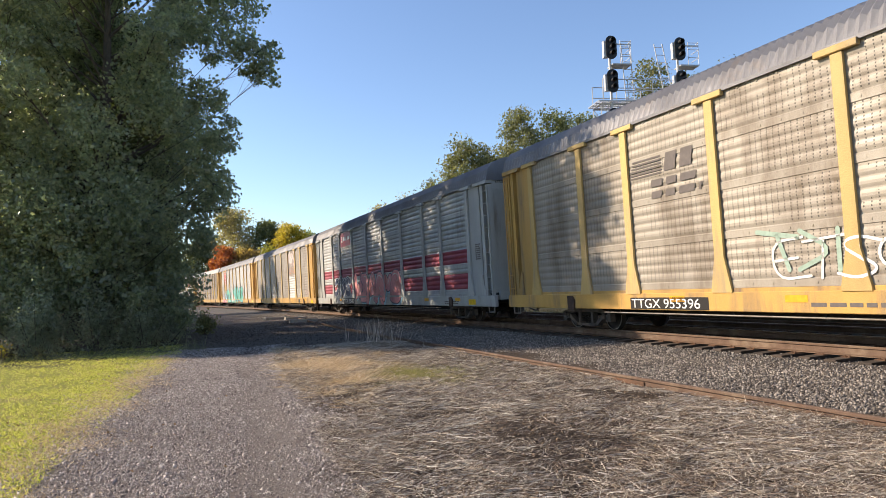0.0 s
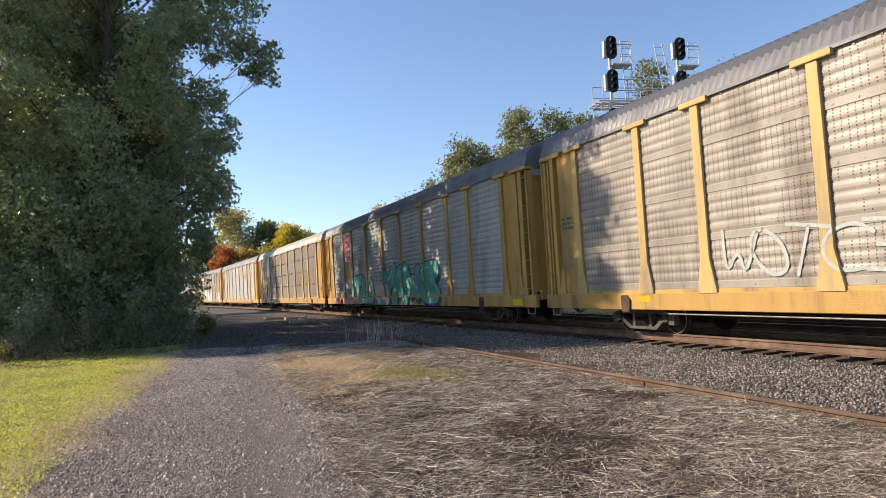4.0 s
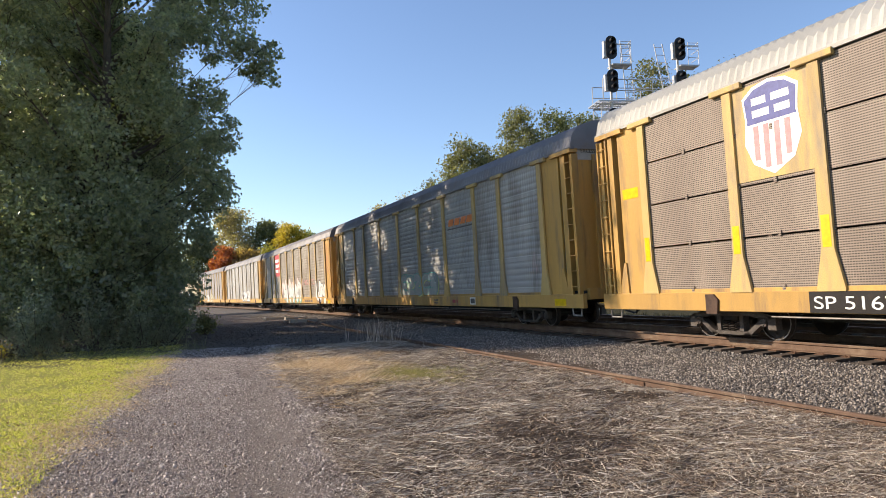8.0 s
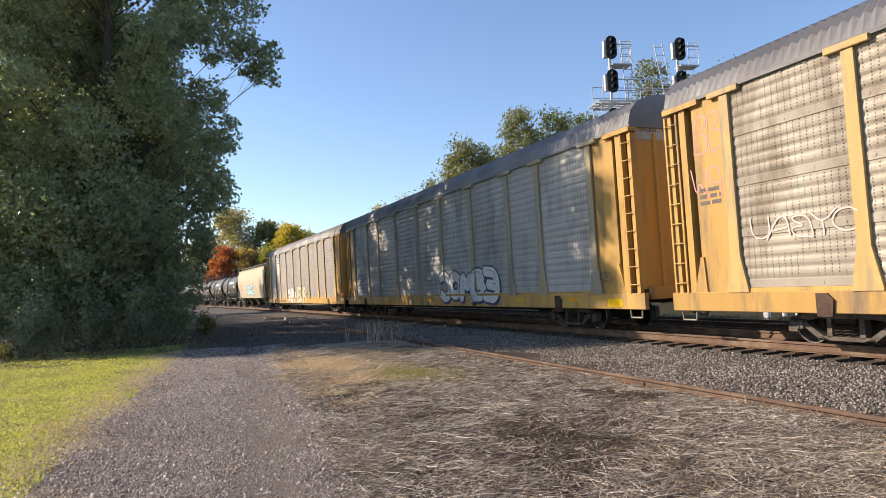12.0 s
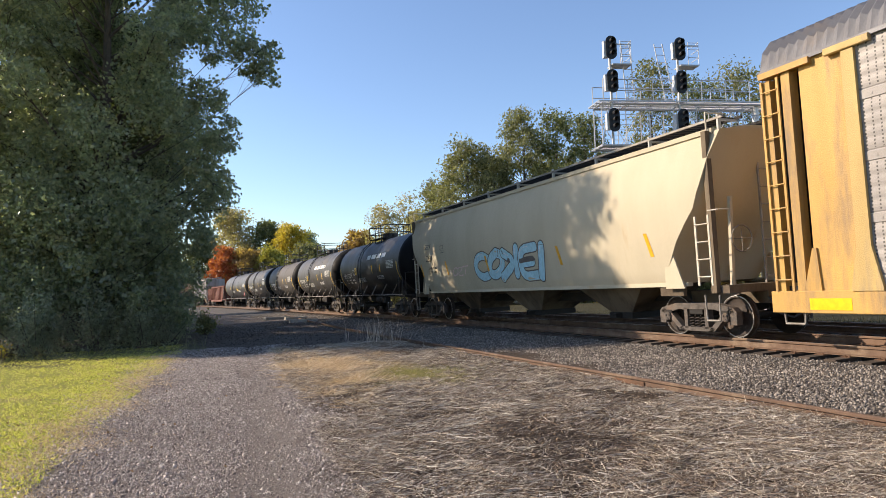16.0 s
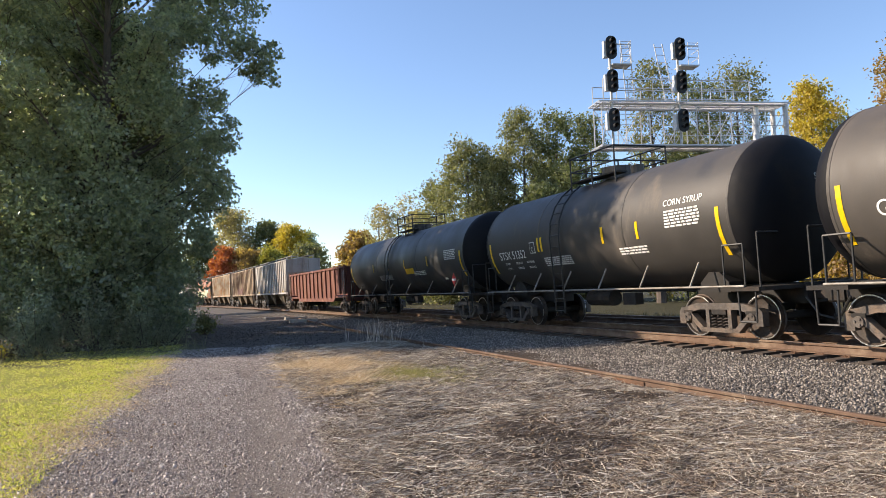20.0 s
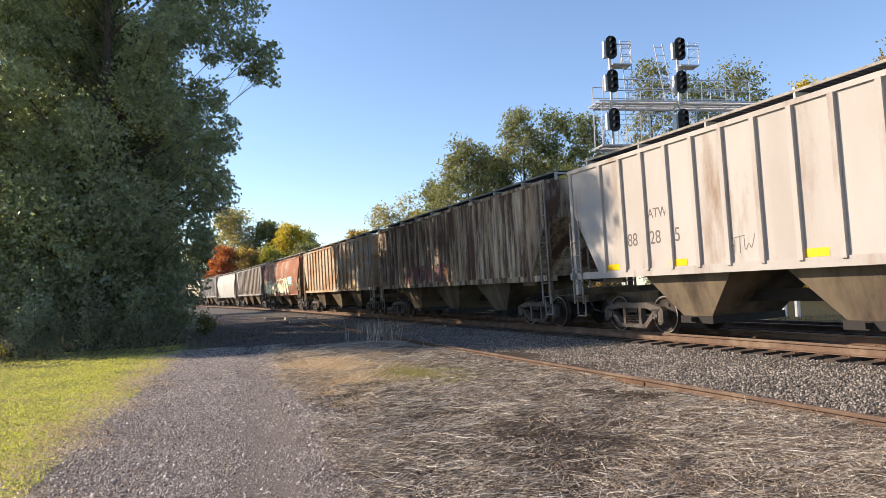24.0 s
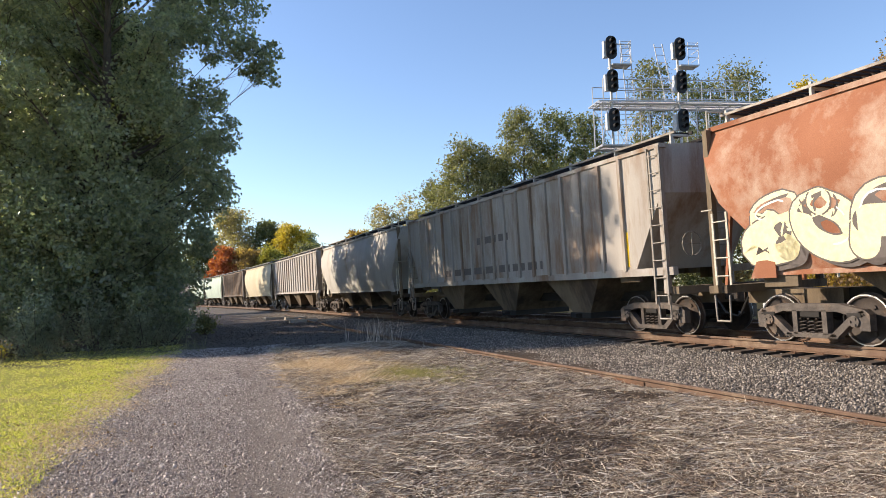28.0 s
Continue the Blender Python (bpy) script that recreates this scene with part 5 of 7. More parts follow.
PINK_PALE = plain("pale_pink_spray", (0.7, 0.5, 0.45), 0.7)


def shaped(name, geo, material, parent, wrap=None, label=""):
    if wrap:
        geo.v = [(x + wrap(z), y, z) for x, y, z in geo.v]
    return part(name, geo, material, parent, label)


def patch(parent, y0, y1, z0, z1, material, x=1.488, wrap=None, name="marking", label="", skew=0.0, thick=0.004):
    """A flat painted or bolted rectangle; skew shifts its top along the car."""
    g = Geo()
    n = 5 if wrap else 1
    zs = [z0 + (z1 - z0) * k / n for k in range(n + 1)]
    f = [skew * (z - z0) / (z1 - z0) for z in zs]
    rings = [[(x, y0 + d, z), (x + thick, y0 + d, z), (x + thick, y1 + d, z), (x, y1 + d, z)] for z, d in zip(zs, f)]
    return shaped(name, g.rings(rings), material, parent, wrap, label)


def bars(parent, y0, y1, z0, z1, rows, material, x=1.488, wrap=None, seed=0, name="small_writing", slant=0.0):
    """Writing too small to read: one bar a word."""
    rng = random.Random(seed)
    g = Geo()
    h = (z1 - z0) / rows
    for r in range(rows):
        z = z1 - (r + 1) * h + h * 0.2
        y = y0
        while y < y1 - 0.05:
            w = min(rng.uniform(0.12, 0.35) * max(h / 0.12, 0.5), y1 - y)
            g.add([(x, y, z), (x + 0.003, y, z), (x + 0.003, y + w, z), (x, y + w, z), (x, y + slant, z + h * 0.6), (x + 0.003, y + slant, z + h * 0.6), (x + 0.003, y + w + slant, z + h * 0.6), (x, y + w + slant, z + h * 0.6)],
                  [(0, 1, 2, 3), (4, 7, 6, 5), (0, 4, 5, 1), (1, 5, 6, 2), (2, 6, 7, 3), (3, 7, 4, 0)])
            y += w + 0.06 * max(h / 0.12, 0.5)
    return shaped(name, g, material, parent, wrap)


STROKES = {     # skeletons of sprayed shapes in a unit box, one or more strokes each
    "A": [[(0.0, 0.0), (0.3, 0.98), (0.7, 0.98), (1.0, 0.0)], [(0.2, 0.38), (0.8, 0.38)]],
    "B": [[(0.1, 0.0), (0.1, 1.0), (0.7, 1.0), (0.85, 0.76), (0.3, 0.52), (0.95, 0.42), (0.85, 0.0), (0.1, 0.0)]],
    "C": [[(0.95, 0.85), (0.55, 1.0), (0.08, 0.75), (0.08, 0.25), (0.55, 0.0), (0.95, 0.15)]],
    "E": [[(0.95, 1.0), (0.1, 1.0), (0.1, 0.0), (1.0, 0.0)], [(0.1, 0.5), (0.75, 0.5)]],
    "H": [[(0.1, 1.0), (0.1, 0.0)], [(0.9, 1.0), (0.9, 0.0)], [(0.1, 0.5), (0.9, 0.5)]],
    "I": [[(0.5, 1.0), (0.5, 0.0)]],
    "K": [[(0.12, 1.0), (0.12, 0.0)], [(0.95, 1.0), (0.2, 0.48), (1.0, 0.0)]],
    "L": [[(0.15, 1.0), (0.12, 0.05), (0.95, 0.0)]],
    "M": [[(0.0, 0.0), (0.12, 1.0), (0.5, 0.35), (0.88, 1.0), (1.0, 0.0)]],
    "O": [[(0.5, 1.0), (0.08, 0.8), (0.05, 0.25), (0.5, 0.0), (0.95, 0.25), (0.92, 0.8), (0.5, 1.0)]],
    "R": [[(0.12, 0.0), (0.1, 1.0), (0.75, 1.0), (0.92, 0.72), (0.6, 0.48), (0.15, 0.48)], [(0.5, 0.48), (1.0, 0.0)]],
    "S": [[(0.95, 0.88), (0.45, 1.0), (0.08, 0.78), (0.5, 0.52), (0.95, 0.27), (0.6, 0.0), (0.05, 0.08)]],
    "T": [[(0.0, 0.95), (1.0, 1.0)], [(0.5, 0.95), (0.45, 0.0)]],
    "U": [[(0.08, 1.0), (0.1, 0.2), (0.5, 0.0), (0.9, 0.2), (0.92, 1.0)]],
    "W": [[(0.0, 1.0), (0.22, 0.0), (0.5, 0.65), (0.78, 0.0), (1.0, 1.0)]],
    "Y": [[(0.0, 1.0), (0.5, 0.45), (1.0, 1.0)], [(0.5, 0.5), (0.45, 0.0)]],
}


def rounded(pts, times=2):
    """A polyline with its corners cut."""
    for _ in range(times):
        out = [pts[0]]
        for a, b in zip(pts, pts[1:]):
            out += [(a[0] * 0.75 + b[0] * 0.25, a[1] * 0.75 + b[1] * 0.25), (a[0] * 0.25 + b[0] * 0.75, a[1] * 0.25 + b[1] * 0.75)]
        pts = out + [pts[-1]]
    return pts


def ribbon(pts, r):
    """Pairs of points along both edges of a stroke with round ends, its line resampled finely."""
    line = [pts[0]]
    for a, b in zip(pts, pts[1:]):
        d = math.hypot(b[0] - a[0], b[1] - a[1])
        n = max(1, int(d / 0.06))
        line += [(a[0] + (b[0] - a[0]) * k / n, a[1] + (b[1] - a[1]) * k / n) for k in range(1, n + 1)]
    def way(k):
        a, b = line[max(k - 1, 0)], line[min(k + 1, len(line) - 1)]
        d = math.hypot(b[0] - a[0], b[1] - a[1]) or 1.0
        return (b[0] - a[0]) / d, (b[1] - a[1]) / d
    ends = []
    for k, sign in ((0, -1), (len(line) - 1, 1)):
        w = way(k)
        caps = [(line[k][0] + sign * w[0] * r * math.sin(q), line[k][1] + sign * w[1] * r * math.sin(q), r * math.cos(q), w) for q in (0.4, 0.8, 1.15, 1.45)]
        ends.append(caps)
    rows = ends[0][::-1] + [(*p, r, way(k)) for k, p in enumerate(line)] + ends[1]
    return [((y - w[1] * q, z + w[0] * q), (y + w[1] * q, z - w[0] * q)) for y, z, q, w in rows]


def graffiti(parent, y0, y1, z0, z1, count, fill, edge, seed, x=1.489, wrap=None, weight=0.2, rim=0.05, label="sprayed graffiti", shade=None, letters=""):
    """Swollen sprayed shapes side by side, in fill with a rim of edge and a shade to one side. On an auto rack it runs over sill and posts."""
    rng = random.Random(seed)
    letters = letters or "".join(rng.choice("ABCEKMORSTUWY") for _ in range(count))
    w, h = (y1 - y0) / sum(0.55 if c == "I" else 1.0 for c in letters), z1 - z0
    rack = parent.name.startswith("autorack") and x == 1.489
    layers = {"shadow": [], "outline": [], "": [], "line": []}
    a = y0
    for k, c in enumerate(letters):
        wide = w * (0.55 if c == "I" else 1.0)
        r = min(w, h) * weight * rng.uniform(0.9, 1.1)
        lean, lift, tall = rng.uniform(-0.06, 0.1) * h, rng.uniform(-0.04, 0.05) * h, rng.uniform(0.9, 1.06)
        flip, tilt = rng.choice((-1, 1, -1)), rng.uniform(-0.35, 0.35)
        up = 0.0014 * k
        for stroke in STROKES[c]:
            pts = []
            for p, q in stroke:
                p, q = 0.5 + (p - 0.5) * flip * 1.25 + tilt * (q - 0.5), 0.5 + (q - 0.5) * tall - tilt * (p - 0.5) * 0.6
                pts.append((a + r * 0.8 + (wide - r * 1.1) * p + lean * q, z0 + r + lift + (h - 2 * r) * q))
            pts = rounded(pts)
            if weight < 0.12:
                layers[""].append((ribbon(pts, r * 0.6), 0.002))
                continue
            if shade:
                layers["shadow"].append((ribbon([(p + r * 0.55, q - r * 0.35) for p, q in pts], r + rim * 0.6), up))
            layers["outline"].append((ribbon(pts, r + rim), up + 0.0004))
            layers[""].append((ribbon(pts, r), up + 0.0009))
            n = len(pts)
            layers["line"].append((ribbon([(p - r * 0.35, q + r * 0.35) for p, q in pts[n // 5:n // 2]], max(r * 0.07, 0.01)), up + 0.0011))
        a += wide

    def skin(rows, at, clip):
        g = Geo()
        for edge_pairs, up in rows:
            strip = [[clip(*p) for p in pair] for pair in edge_pairs]
            for (a0, b0), (a1, b1) in zip(strip, strip[1:]):
                area = abs((b0[0] - a1[0]) * (b1[1] - a0[1]) - (b1[0] - a0[0]) * (b0[1] - a1[1]))
                if area > 1e-5:
                    g.add([(at + up, y, z) for y, z in (a0, b0, b1, a1)], [(0, 1, 2, 3)])
        return g
    if rack:
        spots = [(x, lambda y, z: (y, max(z, 1.085)))]
        if z0 < 1.0:
            spots.append((1.523, lambda y, z: (y, min(max(z, 0.625), 1.005))))
        for d in (*POST_AT, *(28.55 - q for q in POST_AT)):
            at = d - 14.275
            if y0 - 0.2 < at < y1 + 0.2:
                spots.append((1.542, lambda y, z, at=at: (min(max(y, at - post_half(z)), at + post_half(z)), max(z, POST_FOOT))))
    else:
        spots = [(x, lambda y, z: (y, z))]
    art = None
    for key, mat in (("", fill), ("outline", edge), ("line", WHITE_SPRAY if fill is not WHITE_SPRAY else edge), ("shadow", shade)):
        g = Geo()
        for at, clip in spots:
            piece = skin(layers[key], at, clip)
            g.add(piece.v, piece.f)
        if g.f:
            ob = shaped("graffiti_" + key if key else "graffiti", g, mat, art or parent, wrap, "" if key else label)
            art = art or ob
    return art


def shield(parent, y, z, w, h, x=1.489):
    """A striped shield sign: blue above, red and white stripes below, white rim."""
    def outline(k):
        pts = [(-0.5, 0.36), (-0.3, 0.46), (0.0, 0.5), (0.3, 0.46), (0.5, 0.36), (0.46, 0.1), (0.5, -0.15), (0.36, -0.38), (0.0, -0.52), (-0.36, -0.38), (-0.5, -0.15), (-0.46, 0.1)]
        return [(y + p * w * k, z + q * h * k) for p, q in pts]
    sign = part("shield_sign", Geo().plate(outline(1.05), x, x + 0.004), WHITE_PAINT, parent, "blue, white and red shield sign")
    top = [(p, q) for p, q in outline(0.97)]
    up = [(y + p * w * 0.97, z + q * h * 0.97) for p, q in [(-0.5, 0.36), (-0.3, 0.46), (0.0, 0.5), (0.3, 0.46), (0.5, 0.36), (0.46, 0.1), (0.47, 0.06), (-0.47, 0.06), (-0.46, 0.1)]]
    part("shield_top", Geo().plate(up, x + 0.004, x + 0.007), SIGN_BLUE, sign)
    st = Geo()
    for k in (-0.34, -0.15, 0.05, 0.24):
        lo = -0.46 if abs(k) < 0.2 else -0.36
        st.plate([(y + k * w, z + lo * h), (y + (k + 0.1) * w, z + lo * h), (y + (k + 0.1) * w, z + 0.03 * h), (y + k * w, z + 0.03 * h)], x + 0.004, x + 0.006)
    part("shield_stripes", st, PINK, sign)
    bars(sign, y - 0.34 * w, y + 0.36 * w, z + 0.1 * h, z + 0.38 * h, 2, WHITE_PAINT, x + 0.007, seed=3, name="shield_lettering")


def sill_tags(car, ys, x=1.521):
    for y in ys:
        patch(car, y - 0.24, y + 0.24, 0.81, 0.94, TAG_ORANGE, x, name="reflector")


TRAIN = []      # (wagon, distance of its middle up the line when the clip starts)


def couple(car, s_front, s_back):
    TRAIN.append((car, (s_front + s_back) / 2))
    return car


def decorate_racks(cars):
    m = -14.275      # the gap behind the wagon
    a0, a1, a2, a3, a4, a5, a6, a7, a8 = cars
    # faded block logo with speed lines, and the wagon's number on its sill
    for k in range(6):
        patch(a0, m + 7.2 + 0.03 * k, m + 8.35, 3.72 + 0.075 * k, 3.76 + 0.075 * k, FADED_INK, name="logo_stripe")
    for y in (8.45, 8.95):
        patch(a0, m + y, m + y + 0.36, 3.75, 4.15, FADED_INK, name="logo_block", skew=0.08)
    bars(a0, m + 7.95, m + 9.55, 3.12, 3.66, 2, FADED_INK, seed=4, name="logo_lettering", slant=0.04)
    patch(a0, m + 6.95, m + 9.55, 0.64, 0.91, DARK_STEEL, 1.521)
    lettering("wagon_number", "TTGX 955396", 0.3, WHITE_PAINT, a0, m + 7.0, 0.67, 1.528, aspect=1.3)
    bars(a0, m + 12.0, m + 13.4, 0.71, 0.83, 1, FADED_INK, 1.521, seed=6)
    graffiti(a0, m + 11.2, m + 15.4, 1.2, 1.95, 6, WHITE_SPRAY, GREY_SPRAY, 3, label="pale sprayed scrawl", weight=0.06)
    graffiti(a0, m + 11.0, m + 12.6, 1.3, 2.1, 2, GREEN_FAINT, GREY_SPRAY, 5, label="faint green scrawl", weight=0.09)
    sill_tags(a0, [m + d for d in (8.6, 11.7, 16, 20, 24)])
    # red sign with a white device
    patch(a1, m + 7.35, m + 9.9, 4.15, 5.0, DEEP_RED, 1.489, name="red_sign", label="dark red sign panel with white device")
    for k in range(5):
        patch(a1, m + 7.55 + 0.03 * k, m + 8.0 - 0.02 * k, 4.42 + 0.075 * k, 4.46 + 0.075 * k, WHITE_PAINT, 1.4935, name="sign_device", skew=0.02)
    bars(a1, m + 8.1, m + 9.7, 4.42, 4.8, 1, WHITE_PAINT, 1.4935, seed=7, name="sign_lettering", slant=0.03)
    graffiti(a1, m + 5.4, m + 9.1, 1.0, 2.3, 4, NAVY, WHITE_SPRAY, 12, rim=0.06, letters="COKS", weight=0.17, label="black graffiti with white outlines")
    graffiti(a1, m + 10.2, m + 18.2, 0.7, 2.35, 5, PINK, NAVY, 13, rim=0.05, letters="WEARMB", weight=0.2, label="pink graffiti with dark outlines", shade=SKY_SPRAY)
    patch(a1, m + 7.5, m + 10.1, 0.64, 0.98, BLACK_PAINT, 1.521, name="number_panel")
    lettering("wagon_number", "TTGX 705480", 0.33, WHITE_PAINT, a1, m + 7.62, 0.70, 1.528, aspect=1.2)
    sill_tags(a1, [m + d for d in (6.9, 21.6, 24.9)])
    patch(a1, m + 25.9, m + 26.5, 0.68, 0.88, MARK_YELLOW, 1.521, name="reflector")
    bars(a1, m + 23.6, m + 25.0, 0.69, 0.83, 2, FADED_INK, 1.521, seed=8)
    bars(a1, m + 26.7, m + 27.1, 2.3, 2.9, 8, FADED_INK, 1.505, seed=9)
    # sheets renewed below, sprayed above
    graffiti(a2, m + 18.95, m + 21.2, 3.75, 4.85, 4, PINK_PALE, WHITE_SPRAY, 21, label="faded pink and white graffiti", weight=0.15, rim=0.02, letters="WKRME")
    graffiti(a2, m + 19.1, m + 21.1, 3.05, 3.55, 4, ORANGE, ORANGE, 25, label="faint orange scrawl", weight=0.05, rim=0.02)
    graffiti(a2, m + 21.9, m + 23.2, 1.25, 1.85, 4, WHITE_SPRAY, FADED_INK, 22, label="white graffiti", weight=0.075)
    graffiti(a2, m + 24.6, m + 26.0, 1.25, 1.7, 4, PINK_PALE, PINK, 23, label="pale pink graffiti", weight=0.07)
    graffiti(a2, m + 7.5, m + 14.5, 1.2, 2.2, 9, GREY_SPRAY, FADED_INK, 24, label="grey graffiti scrawl", weight=0.08)
    sill_tags(a2, [m + d for d in (5, 12, 19.5, 24.6)])
    patch(a2, m + 22.3, m + 22.9, 0.67, 0.95, BLACK_PAINT, 1.521, name="data_plate")
    # red eight-sided sign on a yellow panel
    y, z = m + 6.08, 4.03
    for r, mat, x in ((0.83, SIGN_RED, 1.489), (0.785, WHITE_PAINT, 1.493), (0.72, SIGN_RED, 1.497)):
        out = [(y + r * p, z + r * 1.1 * q) for p, q in ((-0.5, 1), (0.5, 1), (1, 0.5), (1, -0.5), (0.5, -1), (-0.5, -1), (-1, -0.5), (-1, 0.5))]
        part("octagon_sign", Geo().plate(out, x, x + 0.004), mat, a3, "red octagonal sign with white rim")
    for k, (l, r, w) in enumerate(((-0.6, 0.3, 0.16), (-0.55, 0.1, 0.16), (-0.5, 0.6, 0.16), (-0.2, 0.45, 0.1))):
        bars(a3, y + l * 0.85, y + r * 0.85, z + 0.36 - 0.3 * k, z + 0.36 - 0.3 * k + w / 0.7, 1, WHITE_PAINT, 1.501, seed=10 + k, name="sign_lettering", slant=0.03)
    graffiti(a3, m + 12.6, m + 19.8, 0.68, 2.55, 8, TEAL, NAVY, 31, rim=0.07, letters="YAWE", label="large teal graffiti with dark outlines", shade=NAVY, weight=0.24)
    graffiti(a3, m + 7.1, m + 11.0, 0.68, 2.2, 4, TEAL, NAVY, 34, rim=0.07, label="teal graffiti with dark outlines", shade=NAVY, weight=0.2, letters="TIL")
    graffiti(a3, m + 10.6, m + 13.4, 0.64, 1.75, 4, PINK_PALE, PINK_PALE, 35, rim=0.01, label="pale pink sprayed ground", weight=0.3, letters="MM")
    graffiti(a3, m + 5.4, m + 7.2, 0.95, 2.2, 2, SKY_SPRAY, NAVY, 32, rim=0.06, label="pale blue graffiti", letters="U")
    patch(a3, m + 5.7, m + 7.2, 1.2, 1.85, FADED_INK, 1.4975, name="grey_overpaint")
    graffiti(a3, m + 2.6, m + 5.0, 1.4, 1.95, 6, NAVY, WHITE_SPRAY, 33, label="blue and white graffiti", weight=0.1, rim=0.03)
    patch(a3, m + 2.6, m + 6.9, 0.63, 1.00, PINK, 1.521, name="sprayed_sill", thick=0.002)
    patch(a3, m + 8.0, m + 14.0, 0.63, 1.00, TEAL, 1.521, name="sprayed_sill", thick=0.002)
    lettering("wagon_code", "TTGX", 0.34, WHITE_PAINT, a3, m + 8.75, 0.69, 1.528, aspect=1.2)
    # shield panel
    patch(a4, m + 5.2, m + 7.0, 3.12, 4.93, YELLOW_POST, 1.486, name="sign_panel", label="yellow sign panel")
    shield(a4, m + 6.1, 4.08, 1.22, 1.66, 1.4905)
    patch(a4, m + 6.62, m + 9.6, 0.63, 1.0, DARK_STEEL, 1.521, name="number_panel")
    lettering("wagon_number", "SP 5167", 0.31, WHITE_PAINT, a4, m + 6.7, 0.7, 1.528, aspect=1.5)
    for d in (5.1, 7.08, 9.95, 12.88, 15.67, 18.6, 21.47, 23.45, 26.15, 2.4):
        patch(a4, m + d - 0.085, m + d + 0.085, 1.75, 2.3, MARK_YELLOW, 1.541, name="reflector")
    patch(a4, m + 1.5, m + 2.1, 3.3, 3.55, MARK_YELLOW, 1.461, name="reflector")
    bars(a4, m + 22.3, m + 23.1, 0.75, 0.89, 2, FADED_INK, 1.521, seed=12)
    # orange slanted device
    for k, (a, b) in enumerate(((19.0, 19.5), (19.58, 20.1), (20.18, 20.65), (20.72, 21.25))):
        patch(a5, m + a, m + b - 0.04, 3.74, 4.0, ORANGE, name="logo_block", skew=0.14)
    patch(a5, m + 18.95, m + 21.3, 3.6, 3.65, FADED_INK, name="logo_stripe")
    graffiti(a5, m + 13.0, m + 17.5, 1.0, 2.0, 5, GREY_SPRAY, TEAL, 51, label="green and pink graffiti", shade=SPRAY_YELLOW, weight=0.16, rim=0.03)
    patch(a5, m + 20.75, m + 21.2, 0.69, 0.95, WHITE_PAINT, 1.521, name="data_plate")
    patch(a5, m + 20.8, m + 21.15, 0.73, 0.91, FADED_INK, 1.526, name="data_plate")
    bars(a5, m + 19.1, m + 19.6, 0.71, 0.91, 1, DEEP_RED, 1.521, seed=13)
    bars(a5, m + 17.2, m + 17.6, 0.69, 0.91, 2, FADED_INK, 1.521, seed=14)
    graffiti(a5, m + 25.3, m + 25.9, 1.6, 2.3, 4, PINK_PALE, PINK_PALE, 52, label="faded pink scrawl", weight=0.05, rim=0.005)
    # red square sign
    patch(a6, m + 7.35, m + 9.7, 3.05, 5.0, SIGN_RED, 1.489, name="red_sign", label="square red sign with white lettering bars")
    bars(a6, m + 7.6, m + 9.4, 3.3, 4.7, 3, WHITE_PAINT, 1.4935, seed=15, name="sign_lettering")
    graffiti(a6, m + 11.0, m + 18.0, 0.68, 2.25, 6, WHITE_SPRAY, NAVY, 61, rim=0.035, letters="WAMAR", label="white graffiti with dark outlines", shade=TEAL, weight=0.22)
    graffiti(a6, m + 10.4, m + 18.6, 1.3, 2.6, 4, PINK_PALE, PINK_PALE, 66, x=1.4885, rim=0.01, label="pale pink sprayed ground", weight=0.2, letters="MWMWW")
    graffiti(a6, m + 17.9, m + 18.7, 1.3, 2.1, 2, WHITE_SPRAY, PINK_PALE, 62, label="white scrawl", weight=0.07, rim=0.01)
    bars(a6, m + 19.5, m + 22.0, 0.67, 0.95, 1, FADED_INK, 1.521, seed=16)
    graffiti(a6, m + 23.2, m + 25.8, 0.68, 2.2, 2, WHITE_SPRAY, NAVY, 63, label="white graffiti with dark outlines", weight=0.24, rim=0.04, letters="UM")
    graffiti(a6, m + 19.2, m + 22.8, 2.0, 2.4, 6, PINK, PINK_PALE, 64, label="pink scrawl", weight=0.06, rim=0.01)
    sill_tags(a6, [m + d for d in (13.5, 17.2, 18.9, 26.2)])
    graffiti(a6, m + 1.4, m + 2.2, 3.9, 4.7, 2, PINK, PINK_PALE, 67, x=1.463, label="pink scrawl", weight=0.06)
    graffiti(a6, m + 1.3, m + 2.1, 2.9, 3.6, 2, PINK, PINK_PALE, 68, x=1.463, label="pink scrawl", weight=0.06)
    graffiti(a6, m + 2.8, m + 5.0, 1.95, 2.4, 5, PINK_PALE, PINK_PALE, 69, label="pale pink scrawl", weight=0.06)
    graffiti(a6, m + 26.2, m + 27.3, 2.6, 4.6, 5, PINK, PINK_PALE, 65, x=1.463, label="pink scrawl", weight=0.05, rim=0.008)
    # throw-up on the silver car
    graffiti(a7, m + 15.3, m + 20.4, 0.8, 2.05, 5, WHITE_SPRAY, NAVY, 71, rim=0.06, label="white graffiti with black outlines", weight=0.19, letters="COMBE", shade=NAVY)
    graffiti(a7, m + 11.0, m + 14.5, 1.2, 1.8, 4, GREY_SPRAY, NAVY, 72, label="dark scrawl", weight=0.08, rim=0.03)
    graffiti(a7, m + 26.2, m + 26.8, 1.3, 1.6, 2, NAVY, FADED_INK, 73, x=1.505, label="dark scrawl", weight=0.06, rim=0.01)
    sill_tags(a7, [m + d for d in (8, 14, 22, 25)])
    # last auto rack
    shield(a8, m + 6.2, 4.1, 1.15, 1.7)
    graffiti(a8, m + 10.5, m + 13.3, 0.7, 1.85, 4, WHITE_SPRAY, FADED_INK, 81, rim=0.025, label="white graffiti with thin outlines", weight=0.22, letters="CEM")
